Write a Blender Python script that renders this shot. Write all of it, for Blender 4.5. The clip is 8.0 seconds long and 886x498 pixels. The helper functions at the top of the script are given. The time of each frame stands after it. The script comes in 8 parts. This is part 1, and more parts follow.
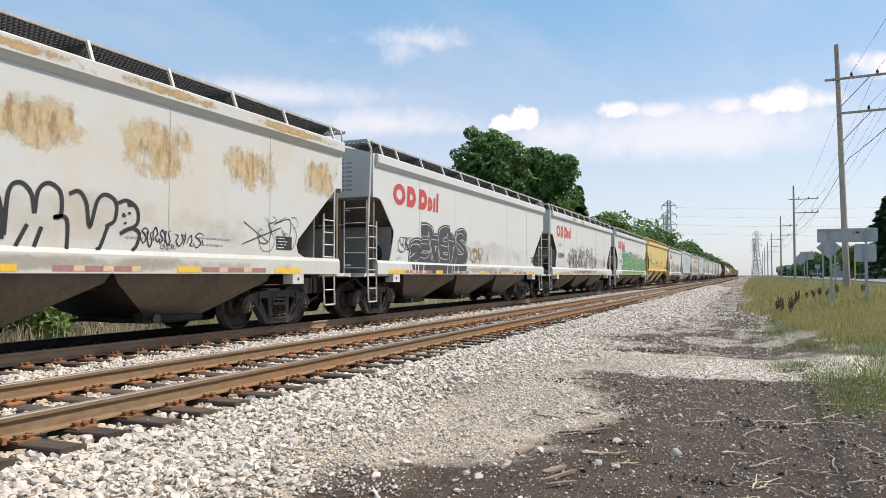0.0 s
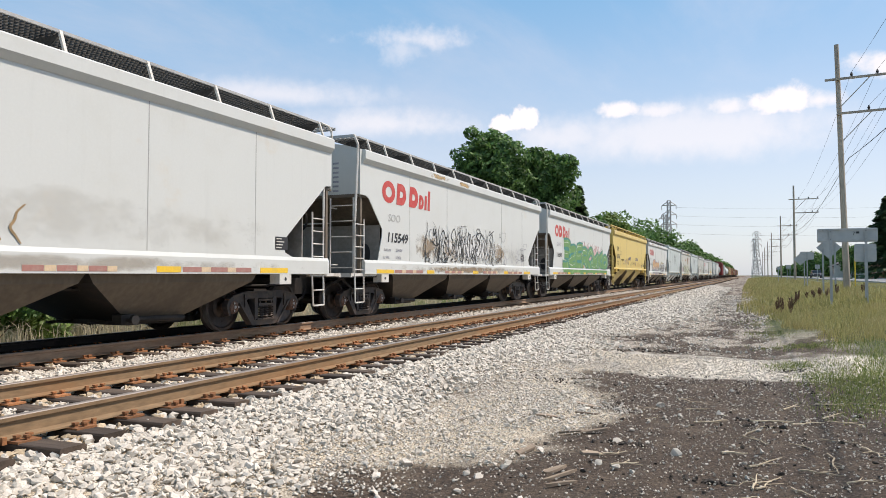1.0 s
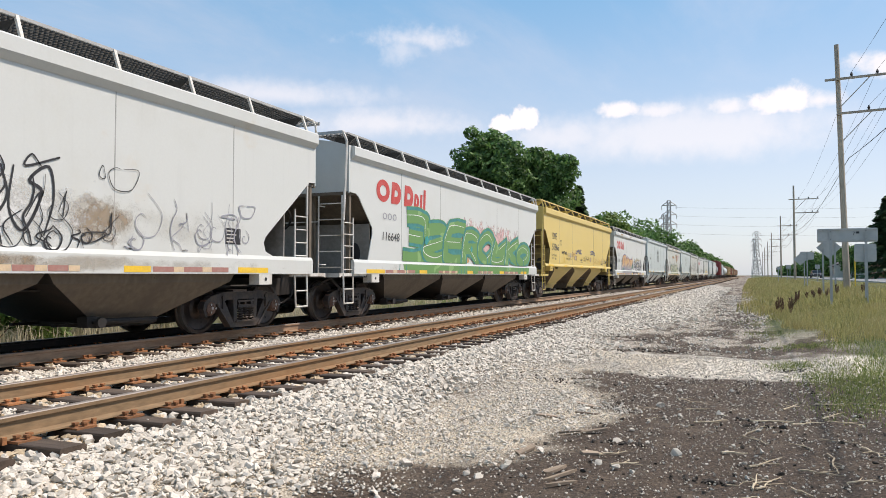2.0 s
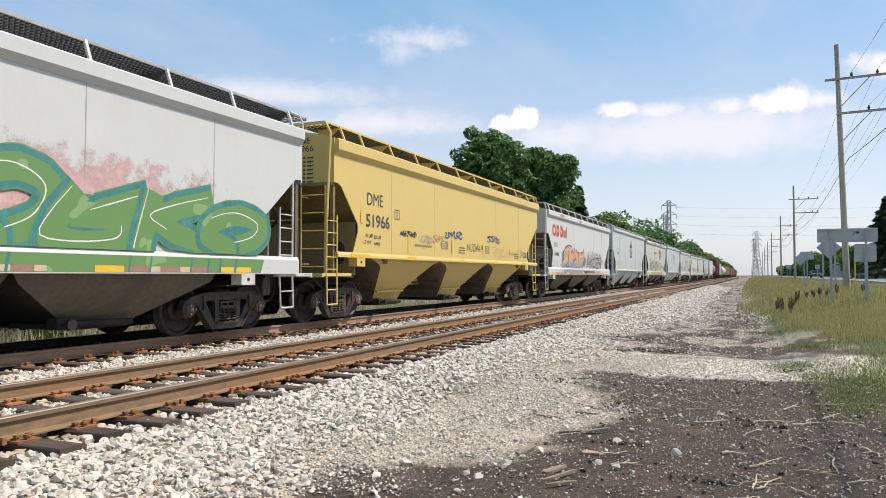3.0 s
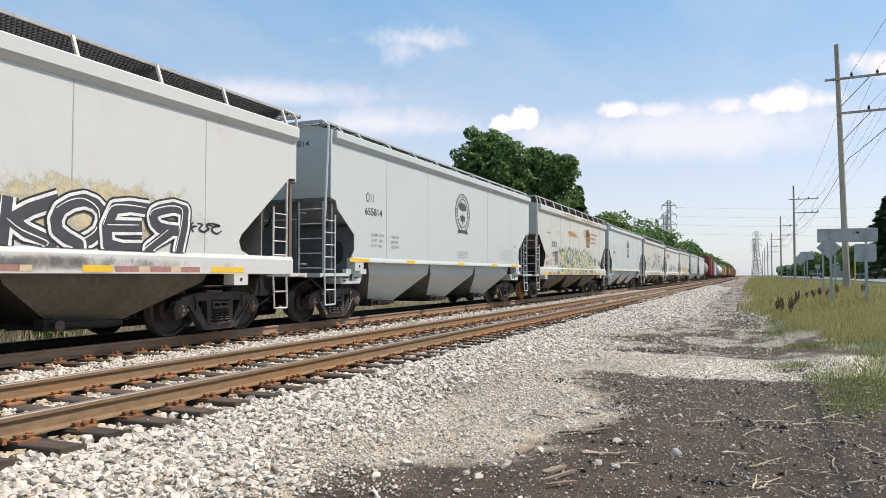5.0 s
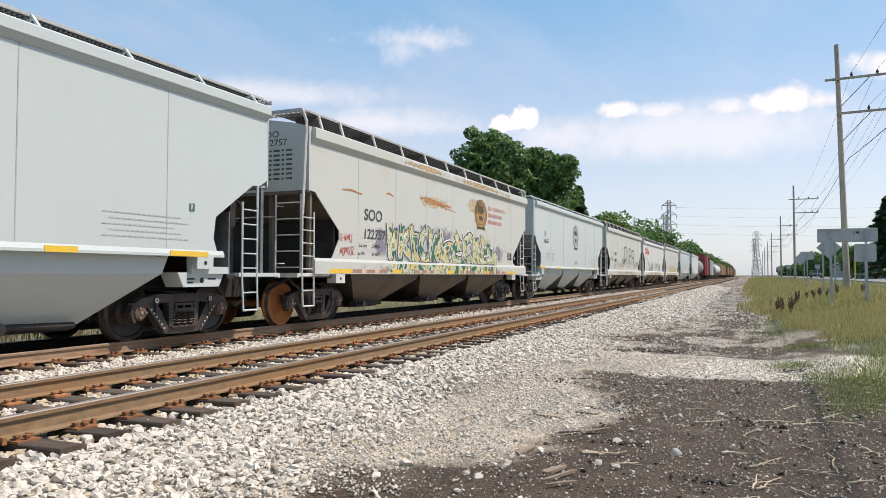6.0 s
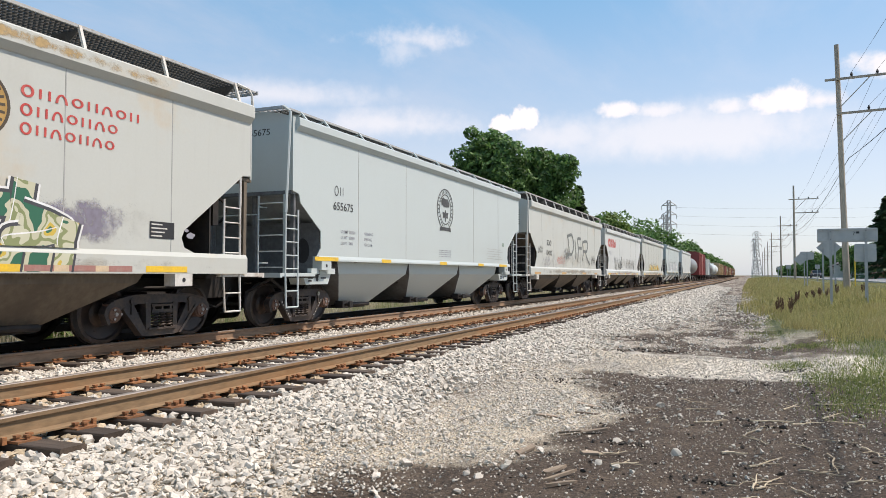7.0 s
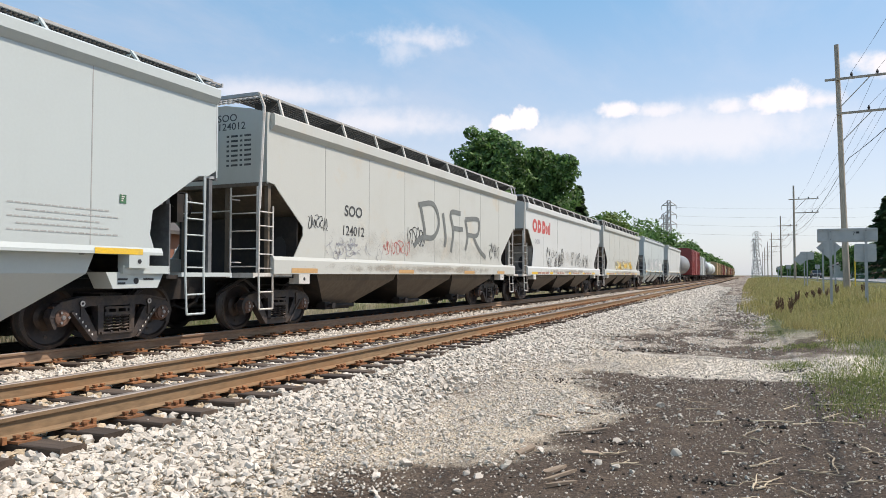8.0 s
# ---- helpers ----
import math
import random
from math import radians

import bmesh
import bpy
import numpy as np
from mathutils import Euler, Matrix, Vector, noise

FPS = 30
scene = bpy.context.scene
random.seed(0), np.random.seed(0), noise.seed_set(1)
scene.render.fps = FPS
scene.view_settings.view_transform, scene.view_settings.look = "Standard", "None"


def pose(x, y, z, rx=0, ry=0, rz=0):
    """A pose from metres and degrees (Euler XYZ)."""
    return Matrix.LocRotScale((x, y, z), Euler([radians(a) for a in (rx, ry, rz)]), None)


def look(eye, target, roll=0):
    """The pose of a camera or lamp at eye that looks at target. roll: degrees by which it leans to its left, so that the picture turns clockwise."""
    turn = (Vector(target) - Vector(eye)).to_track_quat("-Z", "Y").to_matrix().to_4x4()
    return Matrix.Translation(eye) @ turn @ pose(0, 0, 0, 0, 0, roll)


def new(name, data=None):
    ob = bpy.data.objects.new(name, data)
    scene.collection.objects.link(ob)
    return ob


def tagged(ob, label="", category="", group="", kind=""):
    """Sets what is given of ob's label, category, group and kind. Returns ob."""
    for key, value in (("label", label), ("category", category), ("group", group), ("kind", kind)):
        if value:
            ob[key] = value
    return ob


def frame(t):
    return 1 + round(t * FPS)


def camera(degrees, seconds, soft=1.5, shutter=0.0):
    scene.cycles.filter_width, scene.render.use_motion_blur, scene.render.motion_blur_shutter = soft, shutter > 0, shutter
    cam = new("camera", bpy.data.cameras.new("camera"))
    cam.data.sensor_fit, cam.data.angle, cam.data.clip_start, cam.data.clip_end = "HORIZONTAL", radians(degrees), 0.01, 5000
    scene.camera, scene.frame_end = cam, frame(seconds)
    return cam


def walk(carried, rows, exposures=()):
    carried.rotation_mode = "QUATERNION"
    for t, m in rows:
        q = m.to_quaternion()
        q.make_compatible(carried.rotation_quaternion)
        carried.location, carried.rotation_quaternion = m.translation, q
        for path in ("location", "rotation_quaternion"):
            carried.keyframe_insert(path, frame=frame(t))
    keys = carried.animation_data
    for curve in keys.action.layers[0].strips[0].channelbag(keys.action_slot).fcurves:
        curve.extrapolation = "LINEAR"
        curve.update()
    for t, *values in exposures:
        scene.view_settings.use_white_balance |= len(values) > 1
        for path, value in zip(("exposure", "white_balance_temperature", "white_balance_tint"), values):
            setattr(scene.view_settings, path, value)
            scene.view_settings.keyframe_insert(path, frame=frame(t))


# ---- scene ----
cam = camera(63.8, 8.0, soft=0.55)
EYE = (0.0, 0.0, 1.607)
AIM = pose(*EYE, 92.10, 0, 23.35)
walk(cam, [(0.0, AIM), (8.0, AIM)], exposures=((0.0, 0.06, 6800, 17.5), (8.0, 0.06, 6800, 17.5)))

# ---- light ----
SUN_EL, SUN_AZ = 54.5, 62.0      # azimuth from +Y (along the track) towards +X
world = bpy.data.worlds.new("sky")
scene.world = world
world.use_nodes = True


def build_sky():
    nt = world.node_tree
    N, L = nt.nodes, nt.links
    N.clear()
    out, bg = N.new("ShaderNodeOutputWorld"), N.new("ShaderNodeBackground")
    sky = N.new("ShaderNodeTexSky")
    sky.sky_type, sky.sun_disc = "NISHITA", False
    sky.sun_elevation, sky.sun_rotation = radians(SUN_EL), radians(SUN_AZ)
    sky.altitude, sky.air_density, sky.dust_density, sky.ozone_density = 200, 1.0, 1.2, 1.2
    bg.inputs[1].default_value = 0.145
    co = N.new("ShaderNodeTexCoord")
    sep = N.new("ShaderNodeSeparateXYZ")
    L.new(co.outputs["Generated"], sep.inputs[0])

    def val(op, a, b=None, c=None):
        n = N.new("ShaderNodeMath")
        n.operation = op
        for i, v in enumerate((a, b, c)):
            if v is None:
                continue
            if isinstance(v, (int, float)):
                n.inputs[i].default_value = v
            else:
                L.new(v, n.inputs[i])
        return n.outputs[0]

    # cloud deck: directions cast on to a flat layer high above
    z = val("MAXIMUM", sep.outputs[2], 0.03)
    zz = val("ADD", z, 0.10)
    px, py = val("DIVIDE", sep.outputs[0], zz), val("DIVIDE", sep.outputs[1], zz)
    vec = N.new("ShaderNodeCombineXYZ")
    L.new(px, vec.inputs[0]), L.new(py, vec.inputs[1])

    def clouds(scale, detail, lo, hi, rough=0.6, stretch=(1, 1, 1), shift=(0, 0, 0), dist=0.0):
        mp = N.new("ShaderNodeMapping")
        mp.inputs["Scale"].default_value, mp.inputs["Location"].default_value = stretch, shift
        L.new(vec.outputs[0], mp.inputs[0])
        nz = N.new("ShaderNodeTexNoise")
        nz.inputs["Scale"].default_value, nz.inputs["Detail"].default_value = scale, detail
        nz.inputs["Roughness"].default_value, nz.inputs["Distortion"].default_value = rough, dist
        L.new(mp.outputs[0], nz.inputs["Vector"])
        mr = N.new("ShaderNodeMapRange")
        mr.interpolation_type = "SMOOTHSTEP"
        mr.inputs["From Min"].default_value, mr.inputs["From Max"].default_value = lo, hi
        L.new(nz.outputs[0], mr.inputs[0])
        return mr.outputs[0]

    thin = clouds(0.9, 8, 0.42, 0.78, 0.62, (1, 0.6, 1), (3.1, 1.7, 0), 0.4)
    veil = clouds(0.45, 4, 0.35, 0.75, 0.5, (1, 1, 1), (7, 2, 0))

    # single cloud heaps: soft lens shapes round given directions, with ragged edges
    edge = N.new("ShaderNodeTexNoise")
    edge.inputs["Scale"].default_value, edge.inputs["Detail"].default_value, edge.inputs["Roughness"].default_value = 30.0, 7, 0.6
    L.new(co.outputs["Generated"], edge.inputs["Vector"])
    puff = N.new("ShaderNodeTexVoronoi")
    puff.feature, puff.inputs["Scale"].default_value, puff.inputs["Detail"].default_value = "SMOOTH_F1", 55.0, 2.0
    L.new(co.outputs["Generated"], puff.inputs["Vector"])
    azim = N.new("ShaderNodeMath")
    azim.operation = "ARCTAN2"
    L.new(sep.outputs[0], azim.inputs[0]), L.new(sep.outputs[1], azim.inputs[1])

    def heap(az, el, w, h, ragged, soft):
        dx = val("DIVIDE", val("SUBTRACT", azim.outputs[0], radians(az)), radians(w))
        dz = val("DIVIDE", val("SUBTRACT", sep.outputs[2], math.sin(radians(el))), radians(h))
        low = val("MAXIMUM", val("MULTIPLY", dz, -2.2), 0.0)      # flatter base
        r = val("SQRT", val("ADD", val("MULTIPLY", dx, dx), val("MULTIPLY", val("ADD", dz, low), val("ADD", dz, low))))
        r = val("ADD", r, val("MULTIPLY", val("SUBTRACT", edge.outputs[0], 0.5), ragged))
        r = val("ADD", r, val("MULTIPLY", val("SUBTRACT", puff.outputs["Distance"], 0.35), ragged * 0.2))
        mr = N.new("ShaderNodeMapRange")
        mr.interpolation_type = "SMOOTHSTEP"
        mr.inputs["From Min"].default_value, mr.inputs["From Max"].default_value = 1.0, 1.0 - soft
        L.new(r, mr.inputs[0])
        return mr.outputs[0]

    heaps = None
    for spec in HEAPS:
        h = heap(*spec[:6])
        h = val("MULTIPLY", h, spec[6])
        heaps = h if heaps is None else val("MAXIMUM", heaps, h)

    haze = N.new("ShaderNodeMapRange")
    haze.interpolation_type = "SMOOTHSTEP"
    haze.inputs["From Min"].default_value, haze.inputs["From Max"].default_value = 0.30, -0.02
    L.new(sep.outputs[2], haze.inputs[0])
    cover = val("MAXIMUM", val("MULTIPLY", thin, 0.70), val("MULTIPLY", veil, 0.30))
    cover = val("MAXIMUM", cover, val("MULTIPLY", haze.outputs[0], 0.62))
    cover = val("MAXIMUM", cover, 0.55)
    upper = N.new("ShaderNodeMapRange")
    upper.interpolation_type = "SMOOTHSTEP"
    upper.inputs["From Min"].default_value, upper.inputs["From Max"].default_value = 0.08, 0.42
    L.new(sep.outputs[2], upper.inputs[0])
    air = N.new("ShaderNodeMix")
    air.data_type = "RGBA"
    L.new(val("MULTIPLY", upper.outputs[0], val("SUBTRACT", 1.0, val("MULTIPLY", thin, 0.85))), air.inputs["Factor"])
    air.inputs["A"].default_value, air.inputs["B"].default_value = (4.85, 5.75, 6.55, 1), (1.25, 3.85, 6.2, 1)
    mix = N.new("ShaderNodeMix")
    mix.data_type = "RGBA"
    L.new(cover, mix.inputs["Factor"])
    L.new(sky.outputs[0], mix.inputs["A"])
    L.new(air.outputs["Result"], mix.inputs["B"])
    mix2 = N.new("ShaderNodeMix")
    mix2.data_type = "RGBA"
    L.new(heaps, mix2.inputs["Factor"])
    L.new(mix.outputs["Result"], mix2.inputs["A"])
    mix2.inputs["B"].default_value = (6.9, 6.9, 6.95, 1)
    L.new(mix2.outputs["Result"], bg.inputs[0])
    L.new(bg.outputs[0], out.inputs[0])


# azimuth (from +Y towards +X), elevation, half width, half height, raggedness, softness, density
HEAPS = (
    (-18.6, 12.0, 1.5, 1.0, 1.5, 0.30, 1.0),
    (-16.9, 12.3, 1.6, 1.3, 1.5, 0.30, 1.0),
    (-4.0, 10.6, 16.0, 3.3, 0.6, 0.75, 0.58),
    (-9.4, 12.7, 2.6, 1.0, 1.3, 0.60, 0.9),
    (-6.4, 12.5, 3.4, 1.0, 1.3, 0.85, 0.75),
    (-1.4, 12.3, 2.8, 1.0, 1.3, 0.80, 0.8),
    (2.4, 12.4, 3.0, 1.5, 1.2, 0.50, 1.0),
    (4.8, 12.3, 2.4, 1.0, 1.3, 0.75, 0.8),
    (8.8, 14.2, 4.0, 1.5, 1.5, 0.7, 0.85),
    (-14.0, 10.8, 9.0, 2.2, 0.9, 0.9, 0.55),
    (-26.0, 18.5, 7.0, 1.3, 1.6, 0.98, 0.55),
    (-26.6, 17.9, 3.0, 2.2, 1.6, 0.98, 0.40),
    (-37.0, 14.0, 15.0, 1.6, 0.9, 0.98, 0.55),
    (-20.0, 22.5, 7.0, 1.3, 0.9, 0.98, 0.50),
    (-28.0, 12.0, 12.0, 2.0, 0.9, 0.98, 0.60),
)
build_sky()

sun = new("sun", bpy.data.lights.new("sun", "SUN"))
sun.data.energy, sun.data.angle, sun.data.color = 4.5, radians(0.55), (1.0, 0.935, 0.82)
_e, _a = radians(SUN_EL), radians(SUN_AZ)
_d = Vector((math.sin(_a) * math.cos(_e), math.cos(_a) * math.cos(_e), math.sin(_e)))
sun.matrix_world = look(_d * 100, (0, 0, 0))


# ---- materials ----
def mat(name, color, rough=0.6, metal=0.0, spread=0.12, grain=40.0, stain=None, stain_amount=0.0, stain_scale=2.0,
        bump=0.1, stretch=(1, 1, 1), lo=0.45, hi=0.7, island=0.0, per_object=0.0, tint2=None, thin=0.0):
    """A surface: base colour, fine grain, a second scale of stains, relief."""
    m = bpy.data.materials.new(name)
    m.use_nodes = True
    N, L = m.node_tree.nodes, m.node_tree.links
    b = N["Principled BSDF"]
    b.inputs["Roughness"].default_value, b.inputs["Metallic"].default_value = rough, metal
    co = N.new("ShaderNodeTexCoord")
    mp = N.new("ShaderNodeMapping")
    mp.inputs["Scale"].default_value = stretch
    L.new(co.outputs["Object"], mp.inputs[0])

    def nz(scale, detail, rough_=0.6, src=mp):
        n = N.new("ShaderNodeTexNoise")
        n.inputs["Scale"].default_value, n.inputs["Detail"].default_value, n.inputs["Roughness"].default_value = scale, detail, rough_
        L.new(src.outputs[0], n.inputs["Vector"])
        return n

    g = nz(grain, 6)
    ramp = N.new("ShaderNodeMapRange")
    ramp.inputs["From Min"].default_value, ramp.inputs["From Max"].default_value = 0.3, 0.7
    ramp.inputs["To Min"].default_value, ramp.inputs["To Max"].default_value = 1 - spread, 1 + spread
    L.new(g.outputs[0], ramp.inputs[0])
    fac = ramp.outputs[0]

    def mul(a, k):
        n = N.new("ShaderNodeMath")
        n.operation = "MULTIPLY"
        L.new(a, n.inputs[0])
        L.new(k, n.inputs[1])
        return n.outputs[0]

    def jitter(sock, amount):
        r = N.new("ShaderNodeMapRange")
        r.inputs["To Min"].default_value, r.inputs["To Max"].default_value = 1 - amount, 1 + amount
        L.new(sock, r.inputs[0])
        return r.outputs[0]

    rnd = None
    if island:
        ge = N.new("ShaderNodeNewGeometry")
        rnd = ge.outputs["Random Per Island"]
        fac = mul(fac, jitter(rnd, island))
    if per_object:
        oi = N.new("ShaderNodeObjectInfo")
        rnd = rnd or oi.outputs["Random"]
        fac = mul(fac, jitter(oi.outputs["Random"], per_object))
    base = None
    if tint2 and rnd:
        tm = N.new("ShaderNodeMix")
        tm.data_type = "RGBA"
        L.new(rnd, tm.inputs["Factor"])
        tm.inputs["A"].default_value, tm.inputs["B"].default_value = (*color, 1), (*tint2, 1)
        base = tm.outputs["Result"]
    sc = N.new("ShaderNodeVectorMath")
    sc.operation = "SCALE"
    if base:
        L.new(base, sc.inputs[0])
    else:
        sc.inputs[0].default_value = color
    L.new(fac, sc.inputs["Scale"])
    col = sc.outputs[0]
    if stain:
        s = nz(stain_scale, 7, 0.65)
        mr = N.new("ShaderNodeMapRange")
        mr.interpolation_type = "SMOOTHSTEP"
        mr.inputs["From Min"].default_value, mr.inputs["From Max"].default_value = lo, hi
        mr.inputs["To Max"].default_value = stain_amount
        L.new(s.outputs[0], mr.inputs[0])
        mx = N.new("ShaderNodeMix")
        mx.data_type = "RGBA"
        L.new(mr.outputs[0], mx.inputs["Factor"])
        L.new(col, mx.inputs["A"])
        mx.inputs["B"].default_value = (*stain, 1)
        col = mx.outputs["Result"]
    L.new(col, b.inputs["Base Color"])
    if thin:
        tr, ms = N.new("ShaderNodeBsdfTranslucent"), N.new("ShaderNodeMixShader")
        L.new(col, tr.inputs[0])
        ms.inputs[0].default_value = thin
        L.new(b.outputs[0], ms.inputs[1]), L.new(tr.outputs[0], ms.inputs[2])
        L.new(ms.outputs[0], N["Material Output"].inputs[0])
    if bump:
        bp = N.new("ShaderNodeBump")
        bp.inputs["Strength"].default_value, bp.inputs["Distance"].default_value = bump, 0.01
        L.new(g.outputs[0], bp.inputs["Height"])
        L.new(bp.outputs[0], b.inputs["Normal"])
    return m


def paint(name, color, dirt=(0.32, 0.27, 0.20), dirt_amount=0.35, rust=0.0, rough=0.42, streak=0.35, rust_at=(0.60, 0.68)):
    """Weathered car paint: streaks of dirt that run down, broad grime and patches of rust."""
    m = mat(name, color, rough, 0.0, 0.018, 30, dirt, dirt_amount, 0.9, 0.01, (1, 0.8, 0.8), 0.46, 0.85)
    N, L = m.node_tree.nodes, m.node_tree.links
    b = N["Principled BSDF"]
    src = b.inputs["Base Color"].links[0].from_socket
    co = N.new("ShaderNodeTexCoord")

    def layer(src, scale, stretch, lo, hi, amount, color, detail=6, loc=(0, 0, 0), gate=None):
        mp = N.new("ShaderNodeMapping")
        mp.inputs["Scale"].default_value, mp.inputs["Location"].default_value = stretch, loc
        L.new(co.outputs["Object"], mp.inputs[0])
        n = N.new("ShaderNodeTexNoise")
        n.inputs["Scale"].default_value, n.inputs["Detail"].default_value, n.inputs["Roughness"].default_value = scale, detail, 0.65
        L.new(mp.outputs[0], n.inputs["Vector"])
        r = N.new("ShaderNodeMapRange")
        r.interpolation_type = "SMOOTHSTEP"
        r.inputs["From Min"].default_value, r.inputs["From Max"].default_value, r.inputs["To Max"].default_value = lo, hi, amount
        L.new(n.outputs[0], r.inputs[0])
        fac = r.outputs[0]
        if gate:
            k = N.new("ShaderNodeMath")
            k.operation = "MULTIPLY"
            L.new(fac, k.inputs[0]), L.new(gate, k.inputs[1])
            fac = k.outputs[0]
        x = N.new("ShaderNodeMix")
        x.data_type = "RGBA"
        L.new(fac, x.inputs["Factor"])
        L.new(src, x.inputs["A"])
        x.inputs["B"].default_value = (*color, 1)
        return x.outputs["Result"], r.outputs[0]

    src, _ = layer(src, 5.0, (1, 1, 0.07), 0.52, 0.85, streak * 0.5, tuple(c * 0.62 for c in color))
    if rust:
        src, gate = layer(src, 0.55, (1, 1, 1.3), rust_at[0] - 0.06, rust_at[1], 0.75 * rust, (0.62, 0.43, 0.20), 5, (4.0, 1.0, 2.0))
        src, _ = layer(src, 9.0, (1, 1, 0.25), 0.45, 0.62, 0.8 * rust, (0.27, 0.11, 0.035), 6, (0, 0, 0), gate)
    L.new(src, b.inputs["Base Color"])
    return m


def spray(name, color, dense=0.8, scale=3.0, stretch=(1, 1, 1), edge=1.0):
    """Thin sprayed or bled-through colour: breaks up by noise and thins out to the edge of its patch."""
    m = mat(name, color, 0.6, 0, 0.15, 12, tuple(c * 0.72 for c in color), 0.5, 4, 0)
    N, L = m.node_tree.nodes, m.node_tree.links
    co = N.new("ShaderNodeTexCoord")
    sep = N.new("ShaderNodeSeparateXYZ")
    L.new(co.outputs["Generated"], sep.inputs[0])

    def op(o, a, c):
        n = N.new("ShaderNodeMath")
        n.operation = o
        for i, v in enumerate((a, c)):
            if isinstance(v, (int, float)):
                n.inputs[i].default_value = v
            else:
                L.new(v, n.inputs[i])
        return n.outputs[0]
    fall = None
    for k in (1, 2):
        q = op("MULTIPLY", op("MULTIPLY", sep.outputs[k], op("SUBTRACT", 1.0, sep.outputs[k])), 4.0)
        fall = q if fall is None else op("MULTIPLY", fall, q)
    mp = N.new("ShaderNodeMapping")
    mp.inputs["Scale"].default_value = stretch
    L.new(co.outputs["Object"], mp.inputs[0])
    nz = N.new("ShaderNodeTexNoise")
    nz.inputs["Scale"].default_value, nz.inputs["Detail"].default_value, nz.inputs["Roughness"].default_value = scale, 8, 0.68
    L.new(mp.outputs[0], nz.inputs["Vector"])
    r = N.new("ShaderNodeMapRange")
    r.interpolation_type = "SMOOTHSTEP"
    r.inputs["From Min"].default_value, r.inputs["From Max"].default_value, r.inputs["To Max"].default_value = 0.30, 0.85, dense
    L.new(op("ADD", op("MULTIPLY", op("SUBTRACT", nz.outputs[0], 0.5), 2.0), op("MULTIPLY", op("POWER", fall, 0.8), 0.85 * edge)), r.inputs[0])
    tr, ms = N.new("ShaderNodeBsdfTransparent"), N.new("ShaderNodeMixShader")
    L.new(r.outputs[0], ms.inputs[0])
    L.new(tr.outputs[0], ms.inputs[1])
    L.new(N["Principled BSDF"].outputs[0], ms.inputs[2])
    L.new(ms.outputs[0], N["Material Output"].inputs[0])
    return m


M = {}
M["gravel"] = mat("limestone_ballast", (0.50, 0.47, 0.43), 0.95, 0, 0.35, 55, (0.30, 0.26, 0.21), 0.5, 3.0, 0.9)
M["stone"] = mat("crushed_limestone", (0.65, 0.588, 0.497), 0.92, 0, 0.16, 45, (0.34, 0.28, 0.21), 0.35, 9, 0.4, island=0.34, tint2=(0.51, 0.46, 0.395))
M["rail_web"] = mat("rusted_rail_steel", (0.235, 0.155, 0.085), 0.85, 0.1, 0.22, 25, (0.29, 0.14, 0.05), 0.6, 2.0, 0.25, (1, 0.25, 1))
M["rail_head"] = mat("polished_rail_head", (0.27, 0.23, 0.20), 0.48, 0.55, 0.15, 30, (0.20, 0.12, 0.07), 0.5, 3.0, 0.05, (1, 0.1, 1))
M["rail_dark"] = mat("dark_rail_steel", (0.31, 0.205, 0.13), 0.8, 0.1, 0.25, 25, (0.16, 0.08, 0.04), 0.6, 1.5, 0.25, (1, 0.2, 1))
M["plate"] = mat("rust_orange_plate", (0.33, 0.14, 0.055), 0.9, 0.05, 0.3, 40, (0.16, 0.08, 0.04), 0.6, 8, 0.4, per_object=0.25)
M["tie"] = mat("weathered_tie_timber", (0.075, 0.053, 0.038), 0.95, 0, 0.45, 14, (0.045, 0.035, 0.03), 0.7, 3.0, 0.7, (0.12, 1, 1), per_object=0.35)
# real black steel, and shade painted on cross sheets, end webs and one rail
M["steel_and_shade"] = mat("grimy_black_steel_and_shade", (0.018, 0.016, 0.015), 0.7, 0.1, 0.3, 20, (0.05, 0.036, 0.027), 0.6, 3.5, 0.2)
M["truck_steel"] = mat("oily_cast_steel", (0.050, 0.042, 0.041), 0.58, 0.25, 0.3, 18, (0.13, 0.09, 0.06), 0.6, 3.0, 0.25)
M["wheel"] = mat("wheel_steel", (0.034, 0.026, 0.024), 0.48, 0.35, 0.25, 14, (0.11, 0.07, 0.045), 0.5, 4.0, 0.1)
M["tread"] = mat("bright_wheel_tread", (0.34, 0.32, 0.31), 0.4, 0.8, 0.1, 20)
M["rust_cap"] = mat("rusty_bearing_cap", (0.15, 0.085, 0.06), 0.8, 0.1, 0.3, 30, (0.09, 0.06, 0.045), 0.6, 8, 0.2)
M["white_fit"] = mat("white_painted_iron", (0.62, 0.60, 0.55), 0.5, 0, 0.1, 30, (0.30, 0.22, 0.15), 0.6, 3.0, 0.05)
M["seam"] = mat("dirty_weld_seam", (0.36, 0.36, 0.34), 0.6, 0, 0.2, 6, (0.52, 0.52, 0.49), 0.8, 1.2, 0.1, (1, 1, 0.4))
M["reflect"] = mat("yellow_reflector", (0.78, 0.50, 0.04), 0.35, 0, 0.08, 30, (0.5, 0.34, 0.1), 0.4, 4)
M["amber_reflect"] = mat("amber_reflector", (0.55, 0.33, 0.13), 0.45, 0, 0.1, 30, (0.42, 0.28, 0.16), 0.4, 3)
M["tan_reflect"] = mat("yellowed_reflector", (0.62, 0.47, 0.30), 0.45, 0, 0.1, 30, (0.45, 0.36, 0.28), 0.5, 3)
M["red_reflect"] = mat("faded_red_reflector", (0.36, 0.17, 0.14), 0.4, 0, 0.1, 30, (0.4, 0.3, 0.25), 0.5, 3)
